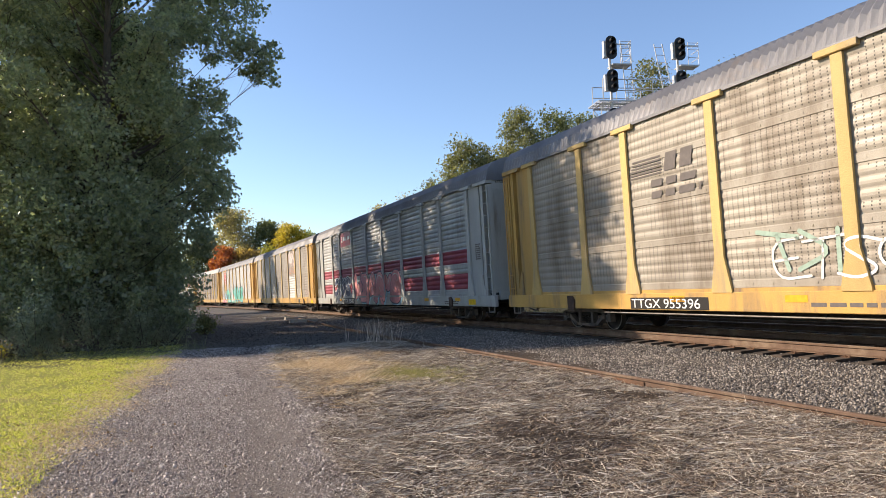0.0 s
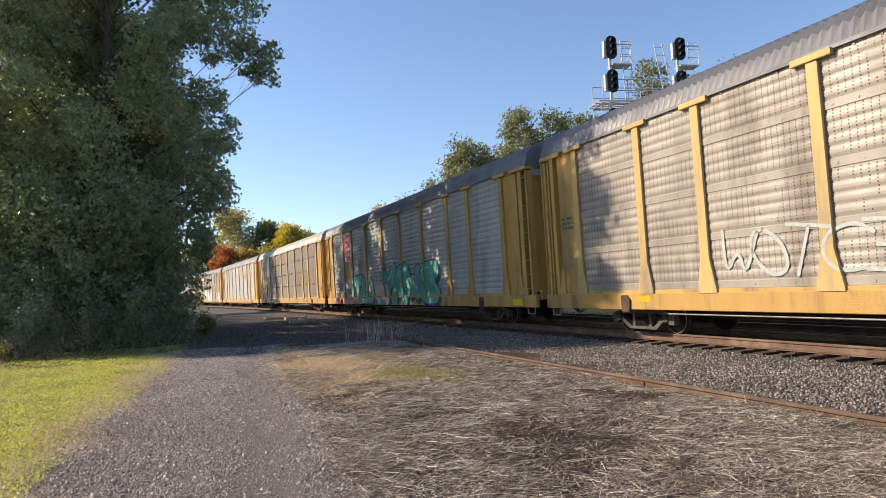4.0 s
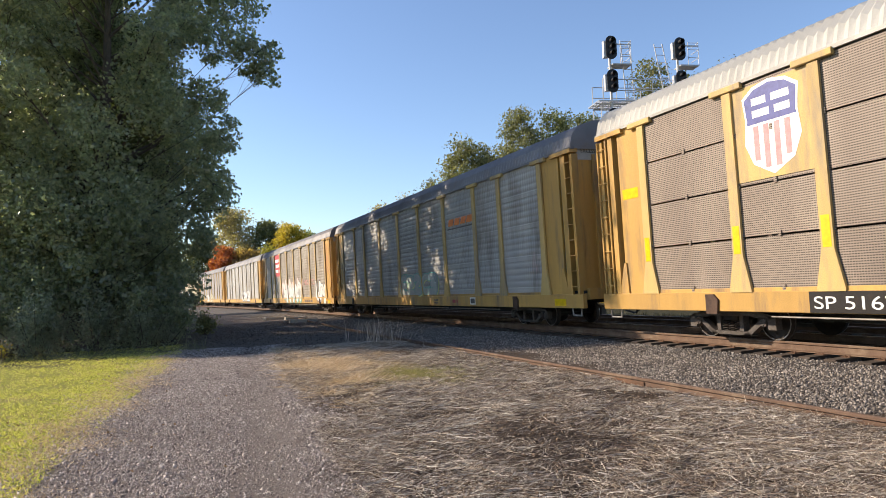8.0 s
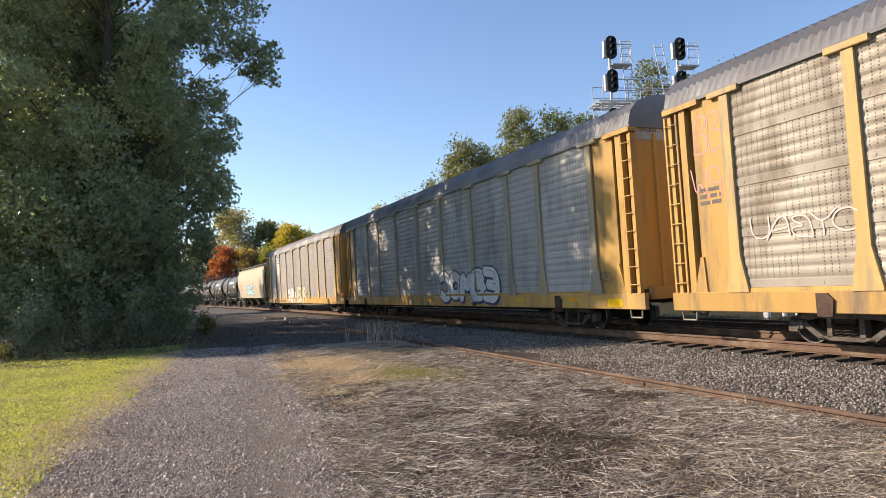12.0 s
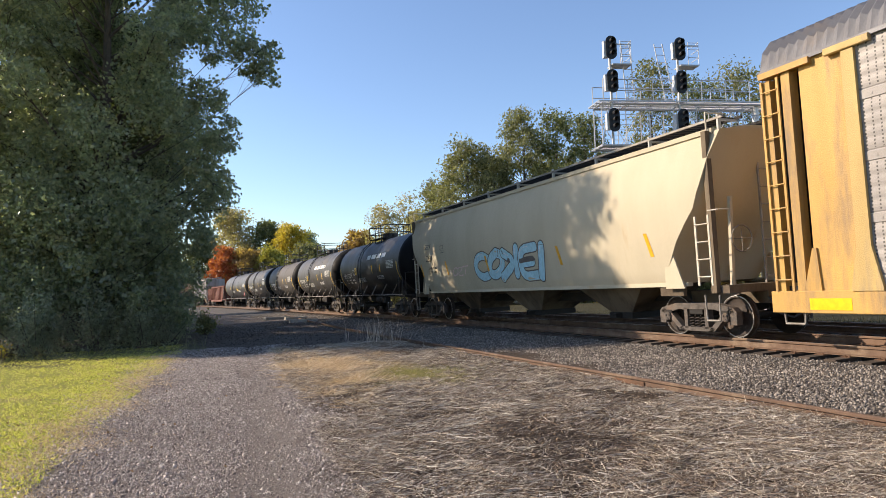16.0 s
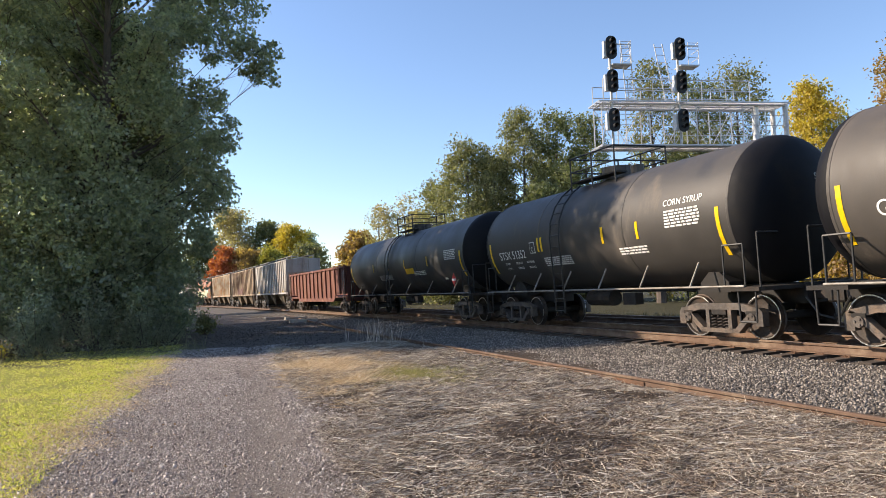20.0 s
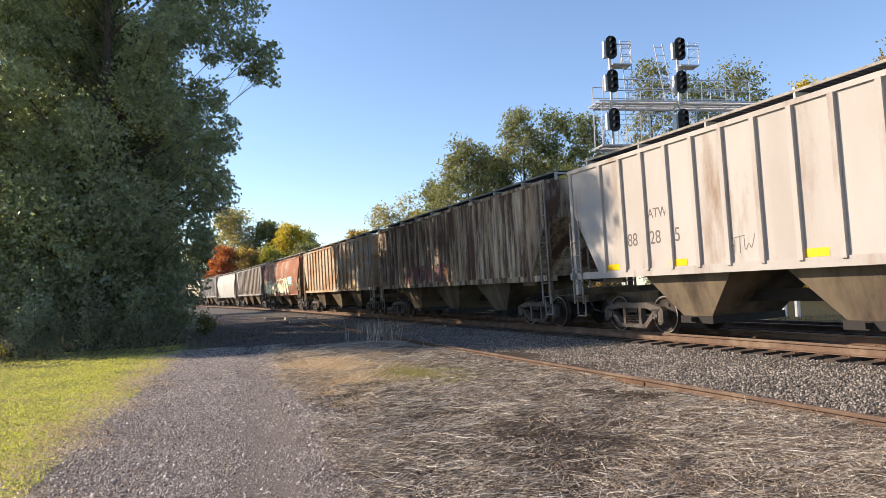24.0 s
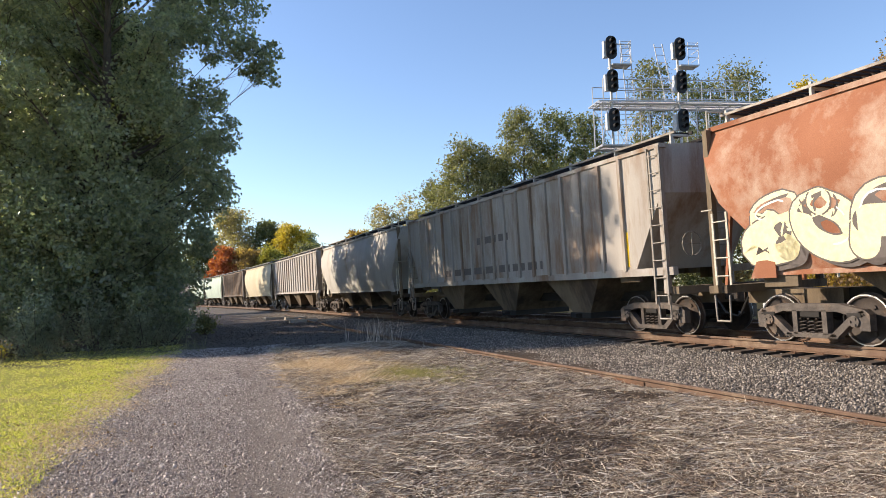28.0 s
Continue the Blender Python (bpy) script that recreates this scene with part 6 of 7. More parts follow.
    graffiti(a8, m + 14.0, m + 17.2, 0.66, 1.95, 4, SPRAY_PALE, FADED_INK, 82, rim=0.035, label="pale yellow graffiti", weight=0.17, letters="BEKR")
    graffiti(a8, m + 17.0, m + 18.0, 1.25, 1.55, 3, FADED_INK, FADED_INK, 83, label="dark scrawl", weight=0.06, rim=0.01)
    bars(a8, m + 7.0, m + 9.4, 0.65, 0.93, 1, FADED_INK, 1.521, seed=17)
    sill_tags(a8, [m + d for d in (11.5, 14.2, 15.6, 17.4)])
    patch(a8, m + 1.3, m + 2.1, 0.68, 0.88, MARK_YELLOW, 1.521, name="reflector")
    for car in (a2, a3, a5, a6, a7):
        patch(car, m + 26.6, m + 27.2, 0.68, 0.88, MARK_YELLOW, 1.521, name="reflector")
        bars(car, m + 1.5, m + 2.1, 2.8, 3.2, 3, FADED_INK, 1.462, seed=18)


def decorate_tanks(tanks):
    r, c = 1.53, 2.66

    def wrap(z):
        return math.sqrt(max(r * r - (z - c) ** 2, 0.01)) - 1.488
    for k, (tank, length, number) in enumerate(zip(tanks, (13.3, 13.1, 13.0, 13.2, 18.4), ("STSX 52311", "STSX 52297", "GBRX 707780", "STSX 51352", ""))):
        m = 0.2 - length / 2
        body = tank.children[0]
        for d in (1.12, length - 1.62):
            patch(body, m + d - 0.05, m + d + 0.05, 1.75, 2.75, MARK_YELLOW, 1.492, wrap, "reflector")
        for d in ((4.32, 4.52, 7.6, 9.0) if k < 4 else (5.5, 8.0, 10.4, 13.3)):
            patch(body, m + d - 0.045, m + d + 0.045, 2.3, 2.72, MARK_YELLOW, 1.492, wrap, "reflector")
        if number:      # the number again on the dished front end, with small print under it
            data = bpy.data.curves.new("end_number", "FONT")
            data.body, data.size, data.extrude = number, 0.2, 0.002
            tob = new("end_number", data)
            tm = bpy.data.meshes.new_from_object(tob)
            bpy.data.objects.remove(tob)
            for v in tm.vertices:
                px, pz = -0.12 - v.co.x, 0.5 + v.co.y
                depth = float(np.interp(math.hypot(px, pz) / 1.53, [f for d, f in TANK_DISH[::-1]], [d for d, f in TANK_DISH[::-1]]))
                v.co = (px, length / 2 - 0.42 - depth + 0.006 + v.co.z, 2.66 + pz)
            tm.materials.clear()
            tm.materials.append(GREY_SPRAY)
            part("end_number", tm, None, body)
            lettering("wagon_number", number, 0.37, WHITE_PAINT, body, m + 1.72, 2.17, 1.492, aspect=0.95, wrap=wrap)
            for row, words in enumerate((("LD LMT", "222500 LB", "101050 KG"), ("LT WT", "63200 LB", "28650 KG")) if k != 1 else (("LD LMT", "223500 LB", "101350 KG"), ("LT WT", "62500 LB", "28350 KG"))):
                for col, word in enumerate(words):
                    lettering("load_limit", word, 0.1, WHITE_PAINT, body, m + 1.95 + 0.72 * col, 2.0 - 0.16 * row, 1.492, aspect=1.0, wrap=wrap)
            g = patch(body, m + 3.82, m + 4.12, 2.28, 2.62, WHITE_PAINT, 1.492, wrap, "plate_box")
            patch(body, m + 3.84, m + 4.1, 2.3, 2.6, TANK_BLACK, 1.4965, wrap, "plate_box")
            lettering("plate_letter", "C", 0.18, WHITE_PAINT, body, m + 3.9, 2.34, 1.502, wrap=wrap)
        bars(body, m + length * 0.34, m + length * 0.45, 1.85, 2.12, 5, WHITE_SPRAY, 1.492, wrap, seed=40 + k)
        bars(body, m + length * 0.62, m + length * 0.7, 1.95, 2.15, 3, WHITE_PAINT, 1.492, wrap, seed=50 + k)
        e = length - 3.2 if k < 4 else 15.25
        bars(body, m + e, m + e + 1.1, 2.45, 2.86, 6, WHITE_SPRAY, 1.492, wrap, seed=80 + k, name="data_panel")
        if k in (0, 1):
            bars(body, m + 6.6, m + 9.8, 2.98, 3.36, 1, WHITE_PAINT, 1.492, wrap, seed=60 + k, name="painted_name", slant=0.08)
        if k == 3:
            lettering("cargo_name", "CORN SYRUP", 0.2, WHITE_PAINT, body, m + 9.95, 2.95, 1.492, aspect=1.0, wrap=wrap)
        if k == 4:
            patch(body, m + 10.45, m + 11.5, 2.05, 2.3, MARK_YELLOW, 1.492, wrap, "yellow_notice")
            y, z = m + 16.0, 1.65
            part("placard", Geo().plate([(y - 0.22, z), (y, z - 0.26), (y + 0.22, z), (y, z + 0.26)], 1.46, 1.475), SIGN_RED, tank, "red and white diamond placard")
            part("placard_band", Geo().plate([(y - 0.19, z - 0.04), (y + 0.19, z - 0.04), (y + 0.19, z + 0.04), (y - 0.19, z + 0.04)], 1.475, 1.479), WHITE_PAINT, tank)
            patch(body, m + 14.6, m + 14.85, 1.68, 1.76, WHITE_PAINT, 1.492, wrap, "notice")


def decorate_hoppers(cream, hops):
    zs, xs = [1.2, 1.5, 2.13, 2.5, 3.1, 3.8, 4.36], [1.34, 1.46, 1.53, 1.58, 1.6, 1.5, 1.3]

    def wrap(z):
        return float(np.interp(z, zs, xs)) - 1.488
    m = -9.8
    lettering("wagon_code", "SSPX", 0.32, BLACK_PAINT, cream, m + 2.45, 2.98, 1.492, wrap=wrap)
    lettering("wagon_number", "2224", 0.36, BLACK_PAINT, cream, m + 2.5, 2.48, 1.492, wrap=wrap)
    lettering("load_limit", "LD LMT  219200", 0.13, BLACK_PAINT, cream, m + 2.65, 2.14, 1.492, wrap=wrap)
    lettering("load_limit", "LT WT   66800", 0.13, BLACK_PAINT, cream, m + 2.7, 1.98, 1.492, wrap=wrap)
    patch(cream, m + 4.15, m + 4.5, 2.75, 3.05, BLACK_PAINT, 1.492, wrap, "plate_box")
    patch(cream, m + 4.17, m + 4.48, 2.77, 3.03, CREAM, 1.4965, wrap, "plate_box")
    lettering("plate_letter", "C", 0.16, BLACK_PAINT, cream, m + 4.27, 2.82, 1.502, wrap=wrap)
    for d in (1.9, 4.65, 8.3, 13.0, 16.9):
        patch(cream, m + d, m + d + 0.12, 1.85, 2.4, TAG_ORANGE, 1.492, wrap, "reflector", skew=-0.15)
    graffiti(cream, m + 7.3, m + 12.2, 1.45, 2.6, 4, SKY_SPRAY, FADED_INK, 91, 1.491, wrap, 0.14, 0.04, "teal graffiti", letters="COKEI")
    graffiti(cream, m + 5.2, m + 6.6, 1.75, 2.15, 3, PINK_PALE, WHITE_SPRAY, 92, 1.491, wrap, 0.1, 0.02, "pale pink graffiti")
    h1, h2, h3, h4, h5 = hops[:5]
    m = -8.9
    lettering("wagon_code", "ATW", 0.32, FADED_INK, h1, m + 3.95, 2.75, 1.462, aspect=0.9)
    for ch, d in (("88", 3.33), ("28", 4.16), ("5", 5.0)):
        lettering("wagon_number", ch, 0.44, FADED_INK, h1, m + d - 0.2, 2.15, 1.462, aspect=0.9)
    for d in (2.45, 4.85, 8.3, 12.0, 15.2):
        patch(h1, m + d - 0.3, m + d + 0.3, 1.6, 1.75, MARK_YELLOW, 1.462, name="reflector")
    graffiti(h1, m + 6.3, m + 7.0, 1.75, 2.1, 3, FADED_INK, FADED_INK, 93, 1.463, None, 0.05, 0.005, "dark scrawl")
    graffiti(h2, m + 4.7, m + 9.3, 1.58, 2.35, 5, MAROON, FADED_INK, 94, 1.463, None, 0.2, 0.012, "faded dark red graffiti", letters="OOKUS")
    patch(h2, m + 9.4, m + 9.5, 1.7, 2.2, TAG_ORANGE, 1.462, name="reflector")
    for d in (2.0, 11.0, 13.6, 16.0):
        patch(h3, m + d - 0.06, m + d + 0.06, 1.6, 2.1, MARK_YELLOW, 1.462, name="reflector")
    patch(h3, m + 14.8, m + 15.2, 1.8, 2.1, FADED_INK, 1.462, name="data_plate")
    m = -9.05
    patch(h4, m + 12.9, m + 14.55, 2.12, 2.85, WHITE_PAINT, 1.492, wrap, "sign", "white, blue and green sign")
    patch(h4, m + 12.95, m + 14.5, 2.14, 2.45, GREEN_SIGN, 1.4965, wrap, "sign_lower")
    patch(h4, m + 12.95, m + 14.5, 2.5, 2.82, SKY_SPRAY, 1.4965, wrap, "sign_upper")
    bars(h4, m + 13.1, m + 14.3, 2.2, 2.46, 1, WHITE_PAINT, 1.501, wrap, seed=71, name="sign_lettering")
    graffiti(h4, m + 1.7, m + 6.2, 1.42, 2.75, 9, CREAM_SPRAY, FADED_INK, 95, 1.491, wrap, 0.22, 0.03, "cream bubble graffiti with dark outlines", shade=FADED_INK, letters="BORS")
    graffiti(h4, m + 6.3, m + 7.5, 1.75, 2.5, 3, CREAM_SPRAY, FADED_INK, 97, 1.491, wrap, 0.18, 0.03, "small cream graffiti with dark outlines", shade=FADED_INK, letters="TKE")
    graffiti(h4, m + 7.6, m + 12.6, 1.42, 2.8, 3, CREAM_SPRAY, FADED_INK, 98, 1.491, wrap, 0.22, 0.03, "cream bubble graffiti with dark outlines", shade=FADED_INK, letters="ROTI")
    graffiti(h4, m + 15.1, m + 16.3, 1.65, 2.5, 1, FADED_INK, WHITE_SPRAY, 96, 1.4915, wrap, 0.09, 0.02, "black graffiti figure", letters="O")
    graffiti(h4, m + 15.3, m + 16.1, 1.8, 2.3, 2, FADED_INK, WHITE_SPRAY, 99, 1.4915, wrap, 0.1, 0.02, "black graffiti scrawl", letters="SB")
    patch(h4, m + 16.55, m + 16.7, 1.7, 2.35, TAG_ORANGE, 1.492, wrap, "reflector", skew=-0.15)
    patch(h4, m + 12.5, m + 12.62, 1.65, 2.1, MARK_YELLOW, 1.492, wrap, "reflector")
    patch(h4, m + 14.4, m + 14.9, 1.66, 1.92, FADED_INK, 1.492, wrap, "data_plate")
    m = -9.35
    bars(h5, m + 8.0, m + 10.4, 2.75, 3.15, 1, FADED_INK, 1.462, seed=72, name="faded_letters")
    bars(h5, m + 4.8, m + 12.5, 1.7, 2.1, 1, FADED_INK, 1.462, seed=73, name="faded_letters")
    patch(h5, m + 16.5, m + 16.62, 1.65, 2.5, MARK_YELLOW, 1.462, name="reflector")
    patch(h5, m + 15.4, m + 15.7, 1.8, 2.05, FADED_INK, 1.462, name="data_plate")


def build_train():
    white_sheet = panel_paint("new_white_sheet", (0.6, 0.6, 0.58), (0.53, 0.53, 0.51), (0.5, 0.48, 0.45), 0.1, 0)
    racks = [
        dict(label="yellow auto rack wagon with beige perforated sides", panel=PANEL_BEIGE, post=YELLOW_POST, sill=YELLOW, door=YELLOW, roof=ROOF_GREY),
        dict(label="pale grey auto rack wagon with two dark red stripes", panel=PANEL_STRIPED, post=GREY_PAINT, sill=GREY_PAINT, door=GREY_PAINT, roof=ROOF_GREY, kind="deep"),
        dict(label="yellow auto rack wagon with dusty sides and one white sheet", panel=PANEL_DUST, post=YELLOW_POST, sill=YELLOW, door=YELLOW, roof=ROOF_GREY),
        dict(label="yellow auto rack wagon with silver sides and teal graffiti", panel=PANEL_SILVER, post=YELLOW, sill=YELLOW, door=YELLOW, roof=ROOF_GREY, swap={7: (YELLOW, "plain")}),
        dict(label="yellow auto rack wagon with brown mesh boards and a white roof", panel=PANEL_BROWN, post=YELLOW_POST, sill=YELLOW, door=YELLOW, roof=ROOF_WHITE, kind="boards"),
        dict(label="yellow auto rack wagon with pale silver ribbed sides", panel=PANEL_SILVER, post=YELLOW_POST, sill=YELLOW, door=YELLOW, roof=ROOF_GREY),
        dict(label="yellow auto rack wagon with beige sides and a red square sign", panel=PANEL_BEIGE, post=YELLOW_POST, sill=YELLOW, door=YELLOW, roof=ROOF_GREY),
        dict(label="yellow auto rack wagon with silver sides, sprayed at the foot", panel=PANEL_SILVER, post=DULL_POST, sill=YELLOW, door=YELLOW, roof=ROOF_GREY),
        dict(label="yellow auto rack wagon with warm grey perforated sides", panel=PANEL_GREY, post=YELLOW_POST, sill=YELLOW, door=YELLOW, roof=ROOF_GREY, kind="flat"),
    ]
    cars = []
    for k, spec in enumerate(racks):
        car = build_autorack(panel_far=spec["panel"], **spec)
        ahead = (0.16, 0.1, 0.16, 0.44, 0.45, 0.41, 0.35, 0.27, 0.19)[k]       # slack in the couplings
        cars.append(couple(car, 20.9 + 28.55 * (k - 1) - ahead, 20.9 + 28.55 * k - ahead))
    a2 = cars[2]
    prof = [(x + 0.014, z) for x, z in rib_profile(1.08, 5.04, 4, 0.03) if z < 2.95]
    part("new_sheet", Geo().prism(prof + [(1.45, prof[-1][1]), (1.45, 1.08)], -14.275 + 18.86, -14.275 + 21.24), white_sheet, a2, "clean white replacement sheet")
    hop = couple(build_hopper("cream covered hopper wagon with smooth curved sides", 19.6, CREAM, GREY_PAINT, "round", chute=CHUTE, sill=1.2, bogie=1.85), 249.3, 268.9)
    tanks = [couple(build_tank(label, b - a, paint), a + 0.2, b + 0.2) for label, a, b, paint in (
        ("dusty black tank wagon with white lettering and yellow marks", 268.9, 282.2, TANK_GREY),
        ("black tank wagon with white italic name on its shell", 282.2, 295.3, TANK_BLACK),
        ("dusty brown-black tank wagon with yellow marks", 295.3, 308.3, TANK_BROWN),
        ("dusty black syrup tank wagon with white panel", 308.3, 321.5, TANK_GREY),
        ("long black tank wagon with a red placard", 321.5, 339.9, TANK_BLACK))]
    gon = couple(build_gondola("rusty red open gondola wagon with ribbed sides", 18.6, GONDOLA_RED), 339.9, 358.5)
    specs = [("pale ribbed hopper wagon with dirty lower chutes", 358.5, 376.3, PALE, "ribs", 3), ("rust-patched ribbed hopper wagon", 376.3, 394.5, RUSTY, "ribs", 3),
             ("tan ribbed hopper wagon streaked with rust", 394.5, 413.5, TAN_RUST, "ribs", 3), ("oxide red smooth hopper wagon with graffiti", 413.5, 431.6, BROWN_RED, "round", 3),
             ("grey ribbed hopper wagon", 431.6, 450.3, GREY_HOPPER, "ribs", 3), ("pale grey smooth hopper wagon", 450.3, 467.9, PALE_GREY, "round", 3),
             ("weathered pale ribbed hopper wagon", 467.9, 486.4, PALE, "ribs", 3), ("cream smooth hopper wagon", 486.4, 504.2, CREAM, "round", 3),
             ("dark ribbed hopper wagon", 504.2, 523.0, DARK_HOPPER, "ribs", 3), ("pale green smooth hopper wagon", 523.0, 542.5, PALE_GREEN, "round", 3),
             ("pale green smooth hopper wagon", 542.5, 561.5, PALE_GREEN, "round", 3), ("weathered pale ribbed hopper wagon", 561.5, 579.5, PALE, "ribs", 3)]
    hops = []
    for k, (lb, a, b, paint, kind, bays) in enumerate(specs):
        ahead = (0.0, 0.1, 0.15, 0.1, 0.15)[k] if k < 5 else 0.15
        hops.append(couple(build_hopper(lb, b - a, paint, GREY_PAINT, kind, bays=bays, chute=CHUTE, sill=1.36 if kind == "round" else 1.55, bogie=(2.6, 2.35, 2.3, 2.6, 1.9)[k] if k < 5 else 2.2), a - ahead, b - ahead))
    decorate_racks(cars)
    decorate_tanks(tanks)
    decorate_hoppers(hop, hops)


# ---- signal bridge ----
GALVANISED = surface("galvanised_steel", (0.6, 0.6, 0.6), (0.48, 0.48, 0.49), 5.0, 0.5, 0.25, 0.2, relief=0)
SIGNAL_BLACK = plain("signal_black", (0.012, 0.012, 0.013), 0.6)
LENS = plain("dark_lens", (0.03, 0.02, 0.02), 0.1)


def build_signals():
    """A cantilever over the far tracks: x runs along its arm, the signals face -y."""
    origin = pose(17.0, 24.4, -0.05, 0, 0, -13.3)
    bridge = thing("signal_bridge", "galvanised steel cantilever signal bridge with walkway", "signal bridge", at=origin)
    low, high, length = 7.62, 9.42, 8.6

    def bar(name, p0, p1, r=0.03):
        return part(name, Geo().tube(p0, p1, r, n=5), GALVANISED, bridge)
    for y in (-0.45, 0.45):
        for z in (low, high):
            bar("chord", (0.0, y, z), (length, y, z), 0.06)
        n = 8
        for k in range(n + 1):
            x = length * k / n
            bar("truss_upright", (x, y, low), (x, y, high), 0.026)
            if k < n:
                a, b = (low, high) if k % 2 else (high, low)
                bar("truss_brace", (x, y, a), (x + length / n, y, b), 0.017)
        for z in (low + 0.45, low + 0.9, low + 1.35):
            bar("guard_rail", (0, y, z), (length, y, z), 0.012)
    def grating(name, x0, x1, z):
        g = Geo()
        for y in (-0.73, -0.3, 0.1, 0.48):
            g.box(x0, x1, y - 0.02, y + 0.02, z, z + 0.06)
        n = int((x1 - x0) / 0.11)
        for k in range(n + 1):
            x = x0 + (x1 - x0) * k / n
            g.box(x - 0.014, x + 0.014, -0.73, 0.48, z + 0.02, z + 0.055)
        part(name, g, GALVANISED, bridge, "open steel grating walkway")
    grating("walkway", -0.2, length, high + 0.02)
    grating("lower_walkway", -0.15, 6.0, low - 0.06)
    for y in (-0.72, 0.5):
        for z in (high + 0.5, high + 0.98):
            bar("guard_rail", (0.0, y, z), (6.7, y, z), 0.022)
        for k in range(7):
            bar("rail_post", (1.11 * k, y, high), (1.11 * k, y, high + 0.98), 0.022)
    for k in range(7):
        bar("cross_beam", (1.2 * k, -0.45, low), (1.2 * k, 0.45, low), 0.035)
        bar("cross_beam", (1.2 * k, -0.45, high), (1.2 * k, 0.45, high), 0.035)
    for x, y in ((7.2, -0.3), (7.5, 0.3), (8.5, -0.45), (8.5, 0.45)):
        part("column", Geo().tube((x, y, -0.1), (x, y, high + 0.15), 0.11, n=10), GALVANISED, bridge)
    bar("stay", (0.0, -0.45, low), (0.35, -0.45, high), 0.03)

    def head(x, z):
        sig = tagged(new("signal_head"), "black oval colour-light signal head")
        sig.parent = bridge
        sig.matrix_basis = pose(x, -0.95, z)
        n = 20
        out = []
        for k in range(n):
            a = 2 * math.pi * k / n
            out.append((0.24 * math.cos(a), 0.24 * math.sin(a) + (0.26 if math.sin(a) > 0 else -0.26)))
        board = Geo().rings([[(p, -0.03, q) for p, q in out], [(p, 0.0, q) for p, q in out]])
        part("backboard", board, SIGNAL_BLACK, sig)
        part("case", Geo().box(-0.12, 0.12, 0.0, 0.18, -0.4, 0.4, 0.03), SIGNAL_BLACK, sig)
        for dz in (-0.27, 0.0, 0.27):
            hood = Geo()
            pts = [(math.cos(a), math.sin(a)) for a in [math.pi * (-0.15 + 1.3 * k / 9) for k in range(10)]]
            hood.rings([[(0.1 * c, -0.03, dz + 0.1 * s) for c, s in pts], [(0.1 * c, -0.27, dz + 0.1 * s) for c, s in pts],
                        [(0.092 * c, -0.27, dz + 0.092 * s) for c, s in pts], [(0.092 * c, -0.03, dz + 0.092 * s) for c, s in pts]], closed=False, caps=False)
            part("hood", hood, SIGNAL_BLACK, sig)
            part("lens", Geo().tube((0, -0.035, dz), (0, -0.05, dz), 0.085, n=12), LENS, sig)
        part("bracket", Geo().box(-0.04, 0.04, 0.2, 0.5, -0.05, 0.05).box(-0.3, -0.1, 0.05, 0.25, -0.4, 0.3), GALVANISED, sig)
    for x in (0.35, 3.42):
        part("mast", Geo().tube((x + 0.1, -0.5, low - 0.1), (x + 0.1, -0.5, 11.9), 0.06, n=8), GALVANISED, bridge)
        for z in (11.68, 10.25, 8.6):
            head(x, z)
        part("service_step", Geo().box(x + 0.15, x + 1.0, -0.7, -0.1, 11.05, 11.1).box(x + 0.15, x + 1.0, -0.7, -0.66, 11.9, 11.95), GALVANISED, bridge)
        lad = Geo()
        lx = x + 0.62 if x < 1 else x - 0.95
        top = (lx, -0.5, 12.05)
        foot = (lx + (0.15 if x < 1 else 0.45), -0.5, high)
        for d in (0.0, 0.38):
            lad.tube((top[0] + d, -0.5, top[2]), (foot[0] + d, -0.5, foot[2]), 0.022)
        for k in range(8):
            f = (k + 0.5) / 8
            a = Vector(top).lerp(Vector(foot), f)
            lad.tube(a, a + Vector((0.38, 0, 0)), 0.014)
        part("ladder", lad, GALVANISED, bridge)
        cage = Geo()
        for z in (11.4, 11.75, 12.05):
            cage.pipe([(x + 0.5, -0.7, z), (x + 0.98, -0.7, z), (x + 0.98, -0.1, z)], 0.014)
        cage.tube((x + 0.98, -0.7, 11.1), (x + 0.98, -0.7, 12.1), 0.014).tube((x + 0.5, -0.7, 11.1), (x + 0.5, -0.7, 12.1), 0.014)
        part("cage_rail", cage, GALVANISED, bridge)


